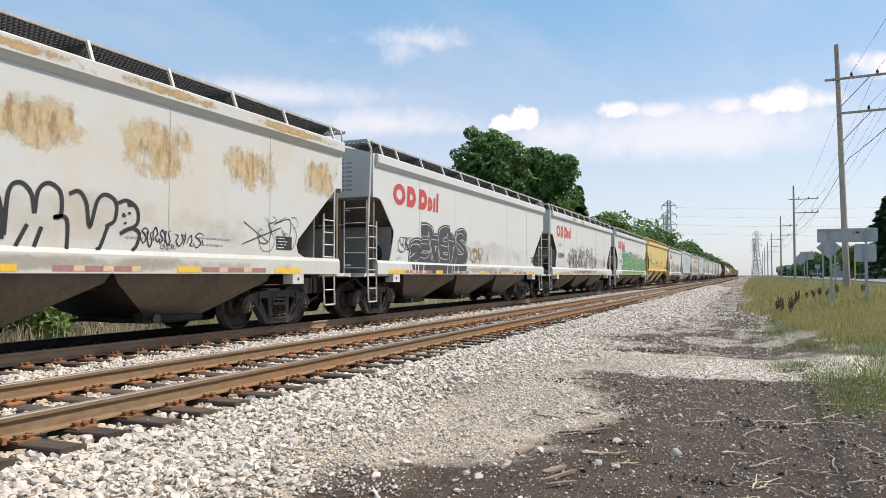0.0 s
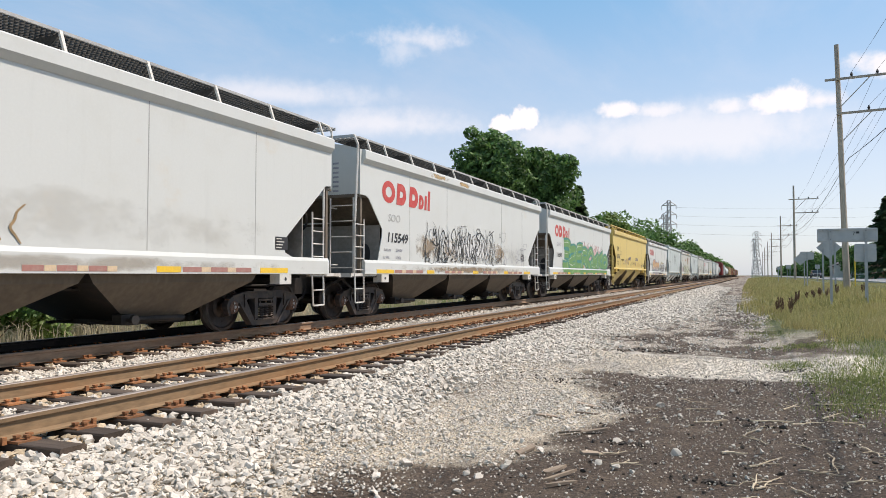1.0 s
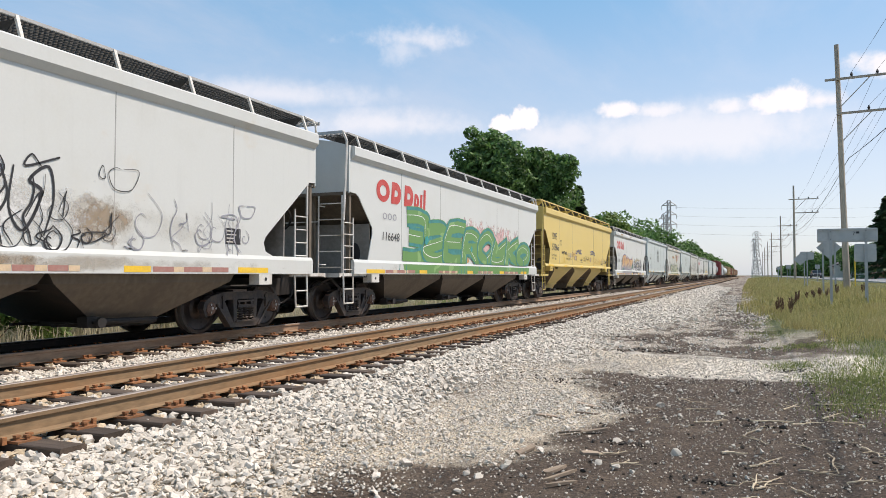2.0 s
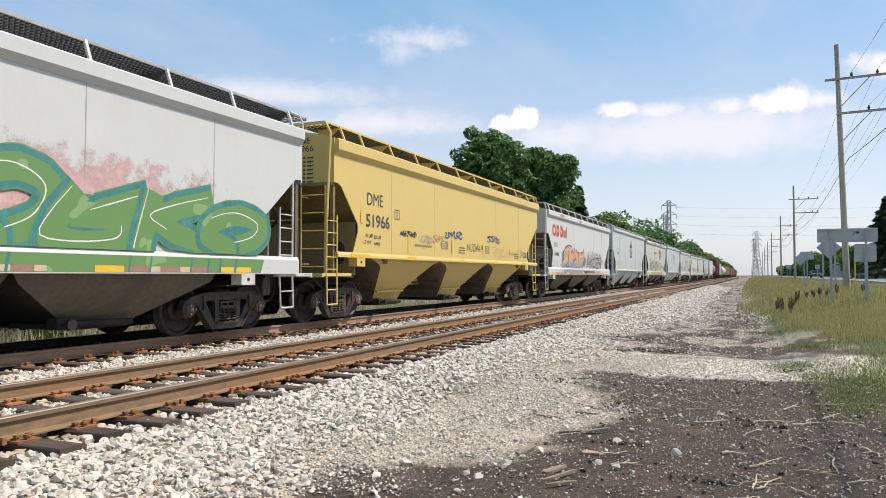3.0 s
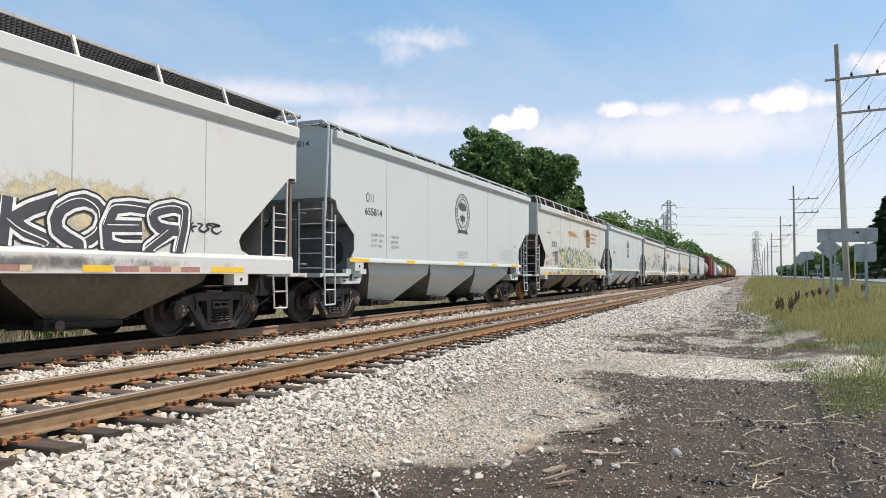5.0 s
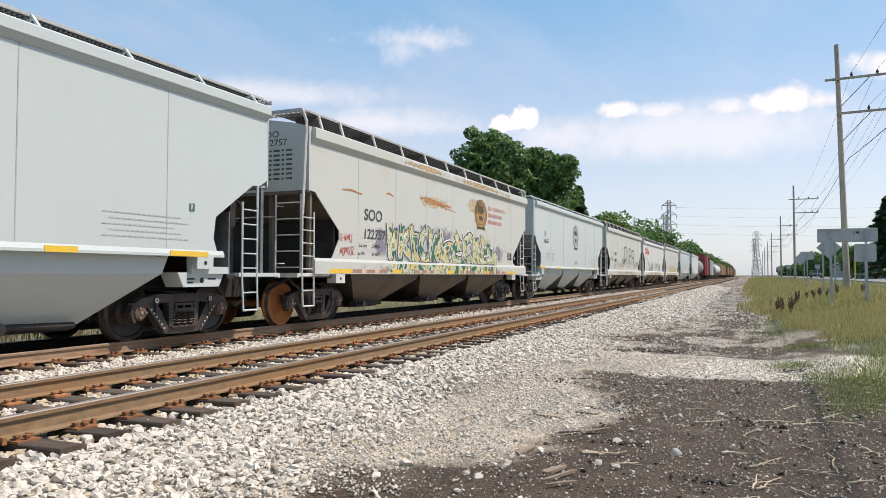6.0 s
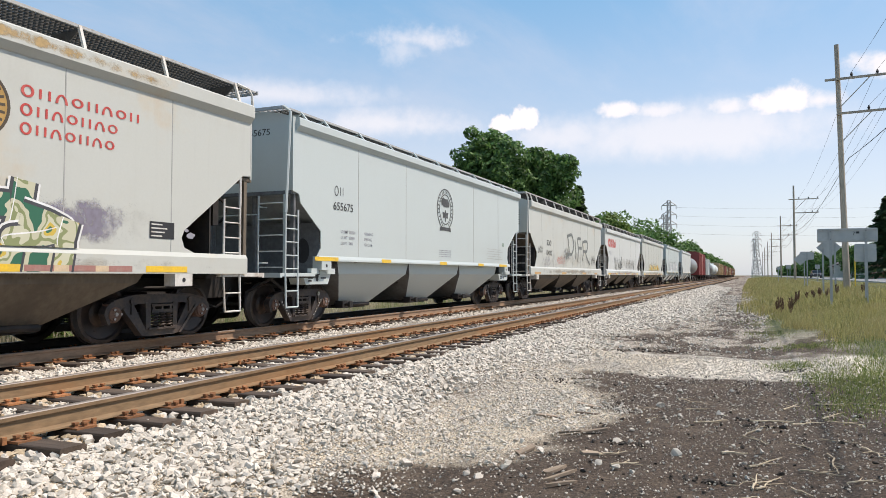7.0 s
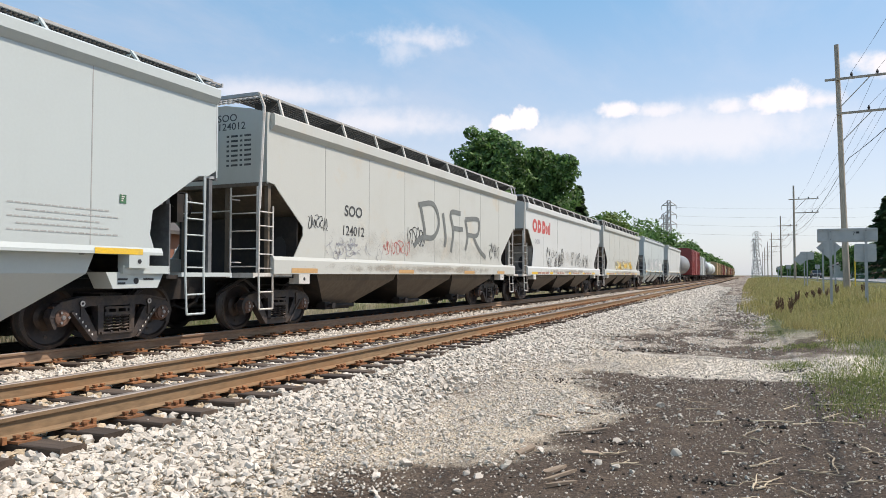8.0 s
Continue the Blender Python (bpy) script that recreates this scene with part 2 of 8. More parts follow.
M["cream"] = paint("cream_car_paint", (0.580, 0.593, 0.565), (0.46, 0.44, 0.37), 0.30, 0.35, rust_at=(0.66, 0.78))
M["rusty"] = paint("rust_stained_car_paint", (0.560, 0.570, 0.530), (0.46, 0.42, 0.33), 0.4, 0.25, rust_at=(0.52, 0.62))
M["beige"] = paint("beige_car_paint", (0.515, 0.525, 0.480), (0.42, 0.39, 0.32), 0.35, 0.35, rust_at=(0.62, 0.72))
M["grey"] = paint("pale_grey_car_paint", (0.495, 0.545, 0.53), (0.42, 0.42, 0.40), 0.18, 0.0, 0.38, 0.2)
M["yellow"] = paint("yellow_car_paint", (0.645, 0.485, 0.15), (0.50, 0.36, 0.14), 0.25, 0.0, 0.42, 0.3)
M["white"] = paint("white_car_paint", (0.580, 0.595, 0.570), (0.46, 0.44, 0.37), 0.30, 0.2, rust_at=(0.66, 0.78))
M["red_car"] = paint("oxide_red_car_paint", (0.27, 0.045, 0.04), (0.14, 0.06, 0.05), 0.5, 0.0)
M["brown_car"] = paint("brown_car_paint", (0.34, 0.20, 0.12), (0.2, 0.13, 0.09), 0.5, 0.0)
M["tan_car"] = paint("tan_car_paint", (0.50, 0.36, 0.20), (0.3, 0.2, 0.12), 0.5, 0.0)
M["black_car"] = paint("black_car_paint", (0.07, 0.07, 0.075), (0.2, 0.17, 0.14), 0.5, 0.0)
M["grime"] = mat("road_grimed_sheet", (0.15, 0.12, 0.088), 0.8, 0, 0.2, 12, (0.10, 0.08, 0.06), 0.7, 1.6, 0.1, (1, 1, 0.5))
M["grate"] = mat("galvanised_grating", (0.085, 0.08, 0.075), 0.7, 0.4, 0.2, 30)
M["red"] = mat("faded_red_lettering", (0.50, 0.055, 0.045), 0.5, 0, 0.08, 25, (0.55, 0.25, 0.2), 0.3, 5)
M["ink"] = mat("black_spray_paint", (0.025, 0.024, 0.026), 0.5, 0, 0.2, 25)
M["letter"] = mat("dark_stencil_paint", (0.05, 0.05, 0.05), 0.55, 0, 0.2, 25, (0.4, 0.4, 0.38), 0.25, 6)
for k, c in (("g_green", (0.05, 0.15, 0.075)), ("g_lime", (0.16, 0.31, 0.11)), ("g_pink", (0.62, 0.38, 0.36)), ("g_orange", (0.46, 0.27, 0.11)),
             ("g_white", (0.72, 0.72, 0.70)), ("g_grey", (0.28, 0.28, 0.31)), ("g_cream", (0.60, 0.55, 0.30)), ("g_purple", (0.19, 0.165, 0.25)),
             ("g_brown", (0.30, 0.20, 0.10)), ("g_teal", (0.04, 0.20, 0.19)), ("g_blue", (0.04, 0.07, 0.20))):
    M[k] = mat("spray_" + k[2:], c, 0.55, 0, 0.18, 9, tuple(min(1, v * 1.5) for v in c), 0.5, 3)
M["asphalt"] = mat("asphalt", (0.20, 0.20, 0.20), 0.9, 0, 0.15, 60, (0.13, 0.13, 0.13), 0.4, 0.6, 0.3)
M["pole"] = mat("weathered_pole_timber", (0.42, 0.355, 0.28), 0.92, 0, 0.25, 20, (0.17, 0.14, 0.12), 0.6, 2.0, 0.4, (1, 1, 0.08))
M["wire"] = mat("dark_cable", (0.05, 0.05, 0.055), 0.6, 0.3, 0.1, 20)
M["galv"] = mat("galvanised_steel", (0.42, 0.415, 0.40), 0.6, 0.15, 0.12, 12, (0.26, 0.26, 0.27), 0.5, 3)
M["alu"] = mat("bare_aluminium_sign_back", (0.47, 0.465, 0.45), 0.6, 0.1, 0.1, 8, (0.28, 0.29, 0.3), 0.5, 2)
M["bark"] = mat("bark", (0.10, 0.08, 0.06), 0.95, 0, 0.4, 10, (0.05, 0.045, 0.04), 0.6, 4, 0.8, (1, 1, 0.3))
M["leaf"] = mat("leaf_green", (0.062, 0.145, 0.035), 0.6, 0, 0.1, 6, None, 0, 1, 0, island=0.45, tint2=(0.125, 0.225, 0.06), thin=0.38)
M["leaf_dark"] = mat("dark_leaf", (0.045, 0.085, 0.035), 0.6, 0, 0.1, 6, None, 0, 1, 0, island=0.4, tint2=(0.07, 0.12, 0.045), thin=0.38)
M["leaf_light"] = mat("light_leaf", (0.12, 0.20, 0.04), 0.6, 0, 0.1, 6, None, 0, 1, 0, island=0.35, tint2=(0.16, 0.23, 0.06), thin=0.38)
M["grass"] = mat("summer_grass", (0.23, 0.235, 0.07), 0.7, 0, 0.1, 4, (0.45, 0.36, 0.17), 0.75, 0.7, 0, island=0.3, tint2=(0.42, 0.37, 0.15), lo=0.42, hi=0.62, thin=0.38)
M["reed"] = mat("dry_reed", (0.66, 0.58, 0.44), 0.8, 0, 0.1, 4, (0.22, 0.29, 0.10), 0.9, 0.35, 0, island=0.4, tint2=(0.48, 0.43, 0.28), lo=0.5, hi=0.62, thin=0.38)
M["twig"] = mat("dry_twig", (0.42, 0.34, 0.235), 0.9, 0, 0.3, 30, per_object=0.4)


# (y, x) of the edge between the stone shoulder and the bare dirt
DIRT_EDGE = ((0.0, -3.1), (4.3, -3.0), (5.0, -2.8), (5.6, -2.2), (6.4, -1.85), (8.7, -1.7), (10.3, -1.95), (11.6, -2.7), (12.4, -1.2), (14.2, -1.2), (15.2, -2.7), (18.3, -2.7), (23.0, -2.3), (30.0, -1.7), (40.0, -2.0))


# (y, x) of the edge of the coarse ballast; finer stone and sand lie between the two
COARSE_EDGE = ((0.0, -3.0), (4.3, -3.0), (6.0, -3.1), (10.0, -3.2), (12.0, -3.0), (13.2, -2.5), (15.5, -2.7), (18.3, -2.9), (23.0, -2.4), (30.0, -1.6), (40.0, -1.9))


def ground_material():
    """Ballast, pale fines, dark dirt and turf, laid out along the track."""
    m = mat("ground", (0.3, 0.3, 0.3), 0.97, 0, 0.0, 30, None, 0, 1, 0)
    N, L = m.node_tree.nodes, m.node_tree.links
    b = N["Principled BSDF"]
    co = N.new("ShaderNodeTexCoord")
    sep = N.new("ShaderNodeSeparateXYZ")
    L.new(co.outputs["Object"], sep.inputs[0])

    def math_(op, a, c):
        n = N.new("ShaderNodeMath")
        n.operation = op
        for i, v in enumerate((a, c)):
            if isinstance(v, (int, float)):
                n.inputs[i].default_value = v
            else:
                L.new(v, n.inputs[i])
        return n.outputs[0]

    def nz(scale, detail=6, stretch=(1, 1, 1), loc=(0, 0, 0), rough=0.62):
        mp = N.new("ShaderNodeMapping")
        mp.inputs["Scale"].default_value, mp.inputs["Location"].default_value = stretch, loc
        L.new(co.outputs["Object"], mp.inputs[0])
        n = N.new("ShaderNodeTexNoise")
        n.inputs["Scale"].default_value, n.inputs["Detail"].default_value, n.inputs["Roughness"].default_value = scale, detail, rough
        L.new(mp.outputs[0], n.inputs["Vector"])
        return n.outputs[0]

    def step(v, lo, hi):
        r = N.new("ShaderNodeMapRange")
        r.interpolation_type = "SMOOTHSTEP"
        r.inputs["From Min"].default_value, r.inputs["From Max"].default_value = lo, hi
        L.new(v, r.inputs[0])
        return r.outputs[0]

    def mixc(f, a, c):
        x = N.new("ShaderNodeMix")
        x.data_type = "RGBA"
        L.new(f, x.inputs["Factor"])
        for v, k in ((a, "A"), (c, "B")):
            if isinstance(v, tuple):
                x.inputs[k].default_value = (*v, 1)
            else:
                L.new(v, x.inputs[k])
        return x.outputs["Result"]

    X = math_("ADD", sep.outputs[0], math_("MULTIPLY", math_("SUBTRACT", nz(0.55, 5), 0.5), 2.6))
    fine = nz(48, 5)
    vor = N.new("ShaderNodeTexVoronoi")
    vor.inputs["Scale"].default_value = 22
    L.new(co.outputs["Object"], vor.inputs["Vector"])
    gap = step(vor.outputs["Distance"], 0.62, 0.25)
    pebble = mixc(vor.outputs["Color"], (0.50, 0.455, 0.395), (0.70, 0.645, 0.565))
    pebble = mixc(step(nz(2.5, 6), 0.45, 0.72), pebble, (0.42, 0.355, 0.28))
    stone = mixc(gap, (0.24, 0.195, 0.145), pebble)
    fines = mixc(step(fine, 0.35, 0.65), (0.60, 0.53, 0.43), (0.84, 0.765, 0.655))
    dirt = mixc(step(nz(34, 8), 0.38, 0.66), (0.032, 0.020, 0.0125), (0.120, 0.082, 0.053))
    dirt = mixc(math_("MULTIPLY", step(nz(1.7, 6), 0.47, 0.72), 0.55), dirt, mixc(step(nz(22, 6), 0.40, 0.62), (0.090, 0.062, 0.041), (0.23, 0.172, 0.118)))
    turf = mixc(step(nz(9, 6), 0.4, 0.65), (0.07, 0.085, 0.03), (0.15, 0.15, 0.06))
    Y = math_("ADD", sep.outputs[1], math_("MULTIPLY", math_("SUBTRACT", nz(0.9, 5, loc=(8, 3, 0)), 0.5), 2.6))
    edge_x = N.new("ShaderNodeFloatCurve")      # where the stone shoulder ends, by distance along the line
    curve = edge_x.mapping.curves[0]
    for k, (yy, xx) in enumerate(DIRT_EDGE):
        p = (yy / 40.0, (xx + 5.0) / 5.0)
        if k < 2:
            curve.points[k].location = p
        else:
            curve.points.new(*p)
    edge_x.mapping.update()
    L.new(math_("DIVIDE", sep.outputs[1], 40.0), edge_x.inputs["Value"])
    shift = math_("SUBTRACT", X, math_("SUBTRACT", math_("MULTIPLY", edge_x.outputs[0], 5.0), 5.0))   # over 0: bare dirt
    strip = math_("MULTIPLY", step(Y, 11.6, 12.2), step(Y, 15.2, 14.3))
    beyond = math_("MULTIPLY", step(Y, 14.8, 16.0), step(nz(0.8, 6, (1, 0.5, 1), (2.3, 5.1, 0)), 0.47, 0.56))
    specks = math_("MULTIPLY", step(nz(75, 4), 0.63, 0.70), 0.4)
    path = mixc(math_("MAXIMUM", strip, specks), dirt, fines)
    path = mixc(beyond, path, stone)
    sand = mixc(step(nz(55, 6), 0.38, 0.58), (0.24, 0.185, 0.13), (0.74, 0.64, 0.49))
    sand = mixc(step(Y, 14.5, 16.5), sand, stone)
    path = mixc(step(shift, 0.25, -0.35), path, sand)
    col = mixc(step(shift, -1.9, -1.2), stone, path)
    col = mixc(math_("MAXIMUM", math_("MULTIPLY", step(X, 1.5, 2.4), step(Y, 6.0, 8.5)), math_("MULTIPLY", step(Y, 17, 24), step(X, 0.1, 0.8))), col, turf)
    col = mixc(step(X, -13.4, -14.2), col, (0.20, 0.17, 0.09))
    # black strip between the far rails: the train's shadow put into the ground colour
    bed_shade = math_("MULTIPLY", step(sep.outputs[0], -10.85, -10.75), step(sep.outputs[0], -9.15, -9.25))
    col = mixc(bed_shade, col, mixc(step(nz(20, 5), 0.4, 0.65), (0.022, 0.019, 0.017), (0.06, 0.05, 0.043)))
    L.new(col, b.inputs["Base Color"])
    bp = N.new("ShaderNodeBump")
    bp.inputs["Strength"].default_value, bp.inputs["Distance"].default_value = 0.9, 0.03
    L.new(math_("ADD", fine, nz(14, 6, loc=(3, 1, 0))), bp.inputs["Height"])
    L.new(bp.outputs[0], b.inputs["Normal"])
    return m


M["ground"] = ground_material()


# ---- geometry helpers ----
class Geo:
    """Collects vertices and faces of one mesh."""

    def __init__(self):
        self.v, self.f = [], []

    def add(self, verts, faces, m=None):
        o = len(self.v)
        self.v += [tuple(m @ Vector(p)) for p in verts] if m else [tuple(p) for p in verts]
        self.f += [tuple(o + i for i in f) for f in faces]
        return self

    def box(self, x0, y0, z0, x1, y1, z1, m=None):
        v = [(x, y, z) for z in (z0, z1) for y in (y0, y1) for x in (x0, x1)]
        return self.add(v, [(0, 2, 3, 1), (4, 5, 7, 6), (0, 1, 5, 4), (1, 3, 7, 5), (3, 2, 6, 7), (2, 0, 4, 6)], m)

    def prism(self, poly, a, b, axis="x", m=None):
        """poly in the two other axes (y,z / x,z / x,y), drawn from a to b along axis."""
        n = len(poly)
        put = {"x": lambda p, t: (t, p[0], p[1]), "y": lambda p, t: (p[0], t, p[1]), "z": lambda p, t: (p[0], p[1], t)}[axis]
        v = [put(p, a) for p in poly] + [put(p, b) for p in poly]
        f = [tuple(range(n)), tuple(range(2 * n - 1, n - 1, -1))] + [(i, n + i, n + (i + 1) % n, (i + 1) % n) for i in range(n)]
        return self.add(v, f, m)

    def rod(self, a, b, r, n=6, r2=None):
        a, b = Vector(a), Vector(b)
        q = (b - a).to_track_quat("Z", "Y").to_matrix()
        r2 = r if r2 is None else r2
        v = [tuple(p + q @ Vector((k * math.cos(t), k * math.sin(t), 0))) for p, k in ((a, r), (b, r2)) for t in (2 * math.pi * i / n for i in range(n))]
        f = [tuple(range(n - 1, -1, -1)), tuple(range(n, 2 * n))] + [(i, (i + 1) % n, n + (i + 1) % n, n + i) for i in range(n)]
        return self.add(v, f)

    def path(self, pts, r, n=6):
        for a, b in zip(pts, pts[1:]):
            self.rod(a, b, r, n)
        return self

    def cable(self, pts, r, n=5):
        """One unbroken tube along points that run nearly level."""
        o = len(self.v)
        for i, p in enumerate(pts):
            d = (Vector(pts[min(i + 1, len(pts) - 1)]) - Vector(pts[max(i - 1, 0)])).normalized()
            a = d.cross(Vector((0, 0, 1))).normalized()
            b = a.cross(d)
            self.v += [tuple(Vector(p) + (a * math.cos(t) + b * math.sin(t)) * r) for t in (2 * math.pi * k / n for k in range(n))]
        for i in range(len(pts) - 1):
            self.f += [(o + i * n + k, o + i * n + (k + 1) % n, o + (i + 1) * n + (k + 1) % n, o + (i + 1) * n + k) for k in range(n)]
        return self

    def lathe(self, prof, n=28, axis="x", at=(0, 0, 0)):
        """prof: (along, radius) pairs turned round the axis."""
        k = len(prof)
        v, f = [], []
        for i in range(n):
            t = 2 * math.pi * i / n
            for s, r in prof:
                p = {"x": (s, r * math.cos(t), r * math.sin(t)), "y": (r * math.cos(t), s, r * math.sin(t)), "z": (r * math.cos(t), r * math.sin(t), s)}[axis]
                v.append((p[0] + at[0], p[1] + at[1], p[2] + at[2]))
        for i in range(n):
            for j in range(k - 1):
                a, b = i * k + j, ((i + 1) % n) * k + j
                f.append((a, a + 1, b + 1, b))
        return self.add(v, f)

    def mesh(self, name, material, fix=True):
        me = bpy.data.meshes.new(name)
        me.from_pydata(self.v, [], self.f)
        if fix:
            bm = bmesh.new()
            bm.from_mesh(me)
            bmesh.ops.recalc_face_normals(bm, faces=bm.faces)
            bm.to_mesh(me)
            bm.free()
        for x in (material if isinstance(material, (list, tuple)) else [material]):
            me.materials.append(x)
        return me


def part(name, geo, material, parent, label="", at=None, smooth=False):
    me = geo if isinstance(geo, bpy.types.Mesh) else geo.mesh(name, material)
    if smooth:
        me.polygons.foreach_set("use_smooth", [True] * len(me.polygons))
    ob = new(name, me)
    ob.parent = parent
    if at is not None:
        ob.matrix_basis = at
    if label:
        ob["label"] = label
    return ob


def thing(name, label, category, group="", kind="", at=None):
    ob = tagged(new(name), label, category, group, kind)
    if at is not None:
        ob.matrix_basis = at
    return ob


def solid(name, geo, material, label, category="", group="", kind="", at=None, fix=True, smooth=False):
    me = geo.mesh(name, material, fix)
    if smooth:
        me.polygons.foreach_set("use_smooth", [True] * len(me.polygons))
    ob = tagged(new(name, me), label, category, group, kind)
    if at is not None:
        ob.matrix_basis = at
    return ob


def big_mesh(name, verts, faces, material):
    """A mesh from arrays: verts (n,3), faces (m,k) of equal length."""
    me = bpy.data.meshes.new(name)
    verts, faces = np.asarray(verts, dtype=np.float32), np.asarray(faces, dtype=np.int32)
    k = faces.shape[1]
    me.vertices.add(len(verts))
    me.vertices.foreach_set("co", verts.ravel())
    me.loops.add(faces.size)
    me.loops.foreach_set("vertex_index", faces.ravel())
    me.polygons.add(len(faces))
    me.polygons.foreach_set("loop_start", np.arange(0, faces.size, k, dtype=np.int32))
    me.polygons.foreach_set("use_smooth", np.zeros(len(faces), dtype=bool))
    me.update(calc_edges=True)
    me.materials.append(material)
    return me


# ---- ground ----
RAIL = 0.55                       # height of the rail heads
NEAR, FAR = -5.90, -9.98          # centre lines of the two tracks
PROFILE = ((-400, 0.5), (-60, 0.2), (-20, -0.05), (-15.0, -0.15), (-13.8, 0.02), (-12.3, 0.20), (-11.4, 0.30), (-4.75, 0.30), (-4.2, 0.25), (-2.9, 0.05), (-1.8, 0.0),
           (0.3, 0.0), (1.2, 0.10), (4.0, 0.42), (7.5, 0.92), (9.0, 0.98), (18, 1.0), (60, 1.0), (400, 1.5))


def height(x, y=0.0):
    x = np.asarray(x, dtype=float)
    z = np.interp(x, [p[0] for p in PROFILE], [p[1] for p in PROFILE])
    w = np.exp(-((x + 0.5) / 1.6) ** 2)
    return z + w * (0.006 * np.sin(x * 2.1 + y * 0.7) + 0.004 * np.sin(y * 1.9 + x))


def build_ground():
    xs = np.concatenate([[-2500, -400, -100, -60, -40, -25, -20, -17], np.arange(-15, -4.6, 0.5), np.arange(-4.6, 3, 0.2), np.arange(3, 9.5, 0.5), [10, 14, 18, 25, 40, 60, 150, 400, 2500]])
    ys = np.concatenate([[-300, -60, -20, -8, -4], np.arange(-2, 16, 0.3), np.arange(16, 40, 1.0), np.arange(40, 120, 8), [150, 250, 400, 800, 1500, 3500]])
    gx, gy = np.meshgrid(xs, ys)
    gz = height(gx, gy) + np.where(np.abs(gx) < 5, 0.012 * np.sin(gx * 13 + gy * 7) * np.sin(gy * 11 - gx * 5), 0) * (gx > -3)
    n = len(xs)
    idx = np.arange(len(ys) * n).reshape(len(ys), n)
    f = np.stack([idx[:-1, :-1], idx[:-1, 1:], idx[1:, 1:], idx[1:, :-1]], -1).reshape(-1, 4)
    me = big_mesh("ground", np.stack([gx, gy, gz], -1).reshape(-1, 3), f, M["ground"])
    tagged(new("ground", me), "grey limestone gravel, bare dirt and rough turf", "ground", kind="structure")


build_ground()


# ---- tracks ----
def rail_poly():
    h = 0.17
    return [(-0.07, -h), (0.07, -h), (0.07, -h + 0.012), (0.012, -h + 0.03), (0.010, -0.045), (0.034, -0.038), (0.036, -0.008), (0.028, 0), (-0.028, 0), (-0.036, -0.008),
            (-0.034, -0.038), (-0.010, -0.045), (-0.012, -h + 0.03), (-0.07, -h + 0.012)]


def build_track(name, xc, label, web, tie_end=1.30):
    t = thing(name, label, "railway track", kind="structure", at=pose(xc, 0, 0))
    for side in (-1, 1):
        g = Geo()
        g.prism(rail_poly(), -60, 1600, "y", pose(side * 0.765, 0, RAIL))
        # farther rail is coloured black to carry the shade under the train
        r = part("rail", g, M["steel_and_shade"] if side < 0 and xc == FAR else web, t)
        me = r.data
        me.materials.append(M["rail_head"])
        for p in me.polygons:
            if p.center.z > RAIL - 0.004 and p.normal.z > 0.5:
                p.material_index = 1
    return t


near_track = build_track("railway_track", NEAR, "rusty steel rails spiked to weathered timber ties", M["rail_web"])
far_track = build_track("railway_track", FAR, "dark steel rails under the passing train", M["rail_dark"])


# ---- trees ----
def leaf_cloud(lumps, count, size, seed, flat=0.35):
    """Quads scattered near the surface of many lumps; returns arrays."""
    rng = np.random.default_rng(seed)
    lumps = np.asarray(lumps, dtype=float)
    w = lumps[:, 3] ** 2
    pick = rng.choice(len(lumps), count, p=w / w.sum())
    d = rng.normal(size=(count, 3))
    d /= np.linalg.norm(d, axis=1)[:, None]
    r = lumps[pick, 3] * (0.55 + 0.5 * rng.random(count) ** 0.6)
    wob = 1 + 0.22 * np.sin(d[:, 0] * 7 + pick) * np.cos(d[:, 2] * 6 + pick * 1.7)
    c = lumps[pick, :3] + d * (r * wob)[:, None] * np.array([1, 1, 0.85])
    nrm = d + rng.normal(size=(count, 3)) * 0.7 + np.array([0, 0, flat])
    nrm /= np.linalg.norm(nrm, axis=1)[:, None]
    a = np.cross(nrm, rng.normal(size=(count, 3)))
    a /= np.linalg.norm(a, axis=1)[:, None]
    b = np.cross(nrm, a)
    s = size * (0.55 + 0.9 * rng.random(count))[:, None]
    v = np.stack([c - a * s, c - b * s * 0.55, c + a * s, c + b * s * 0.55], 1).reshape(-1, 3)
    return v, np.arange(count * 4).reshape(-1, 4)


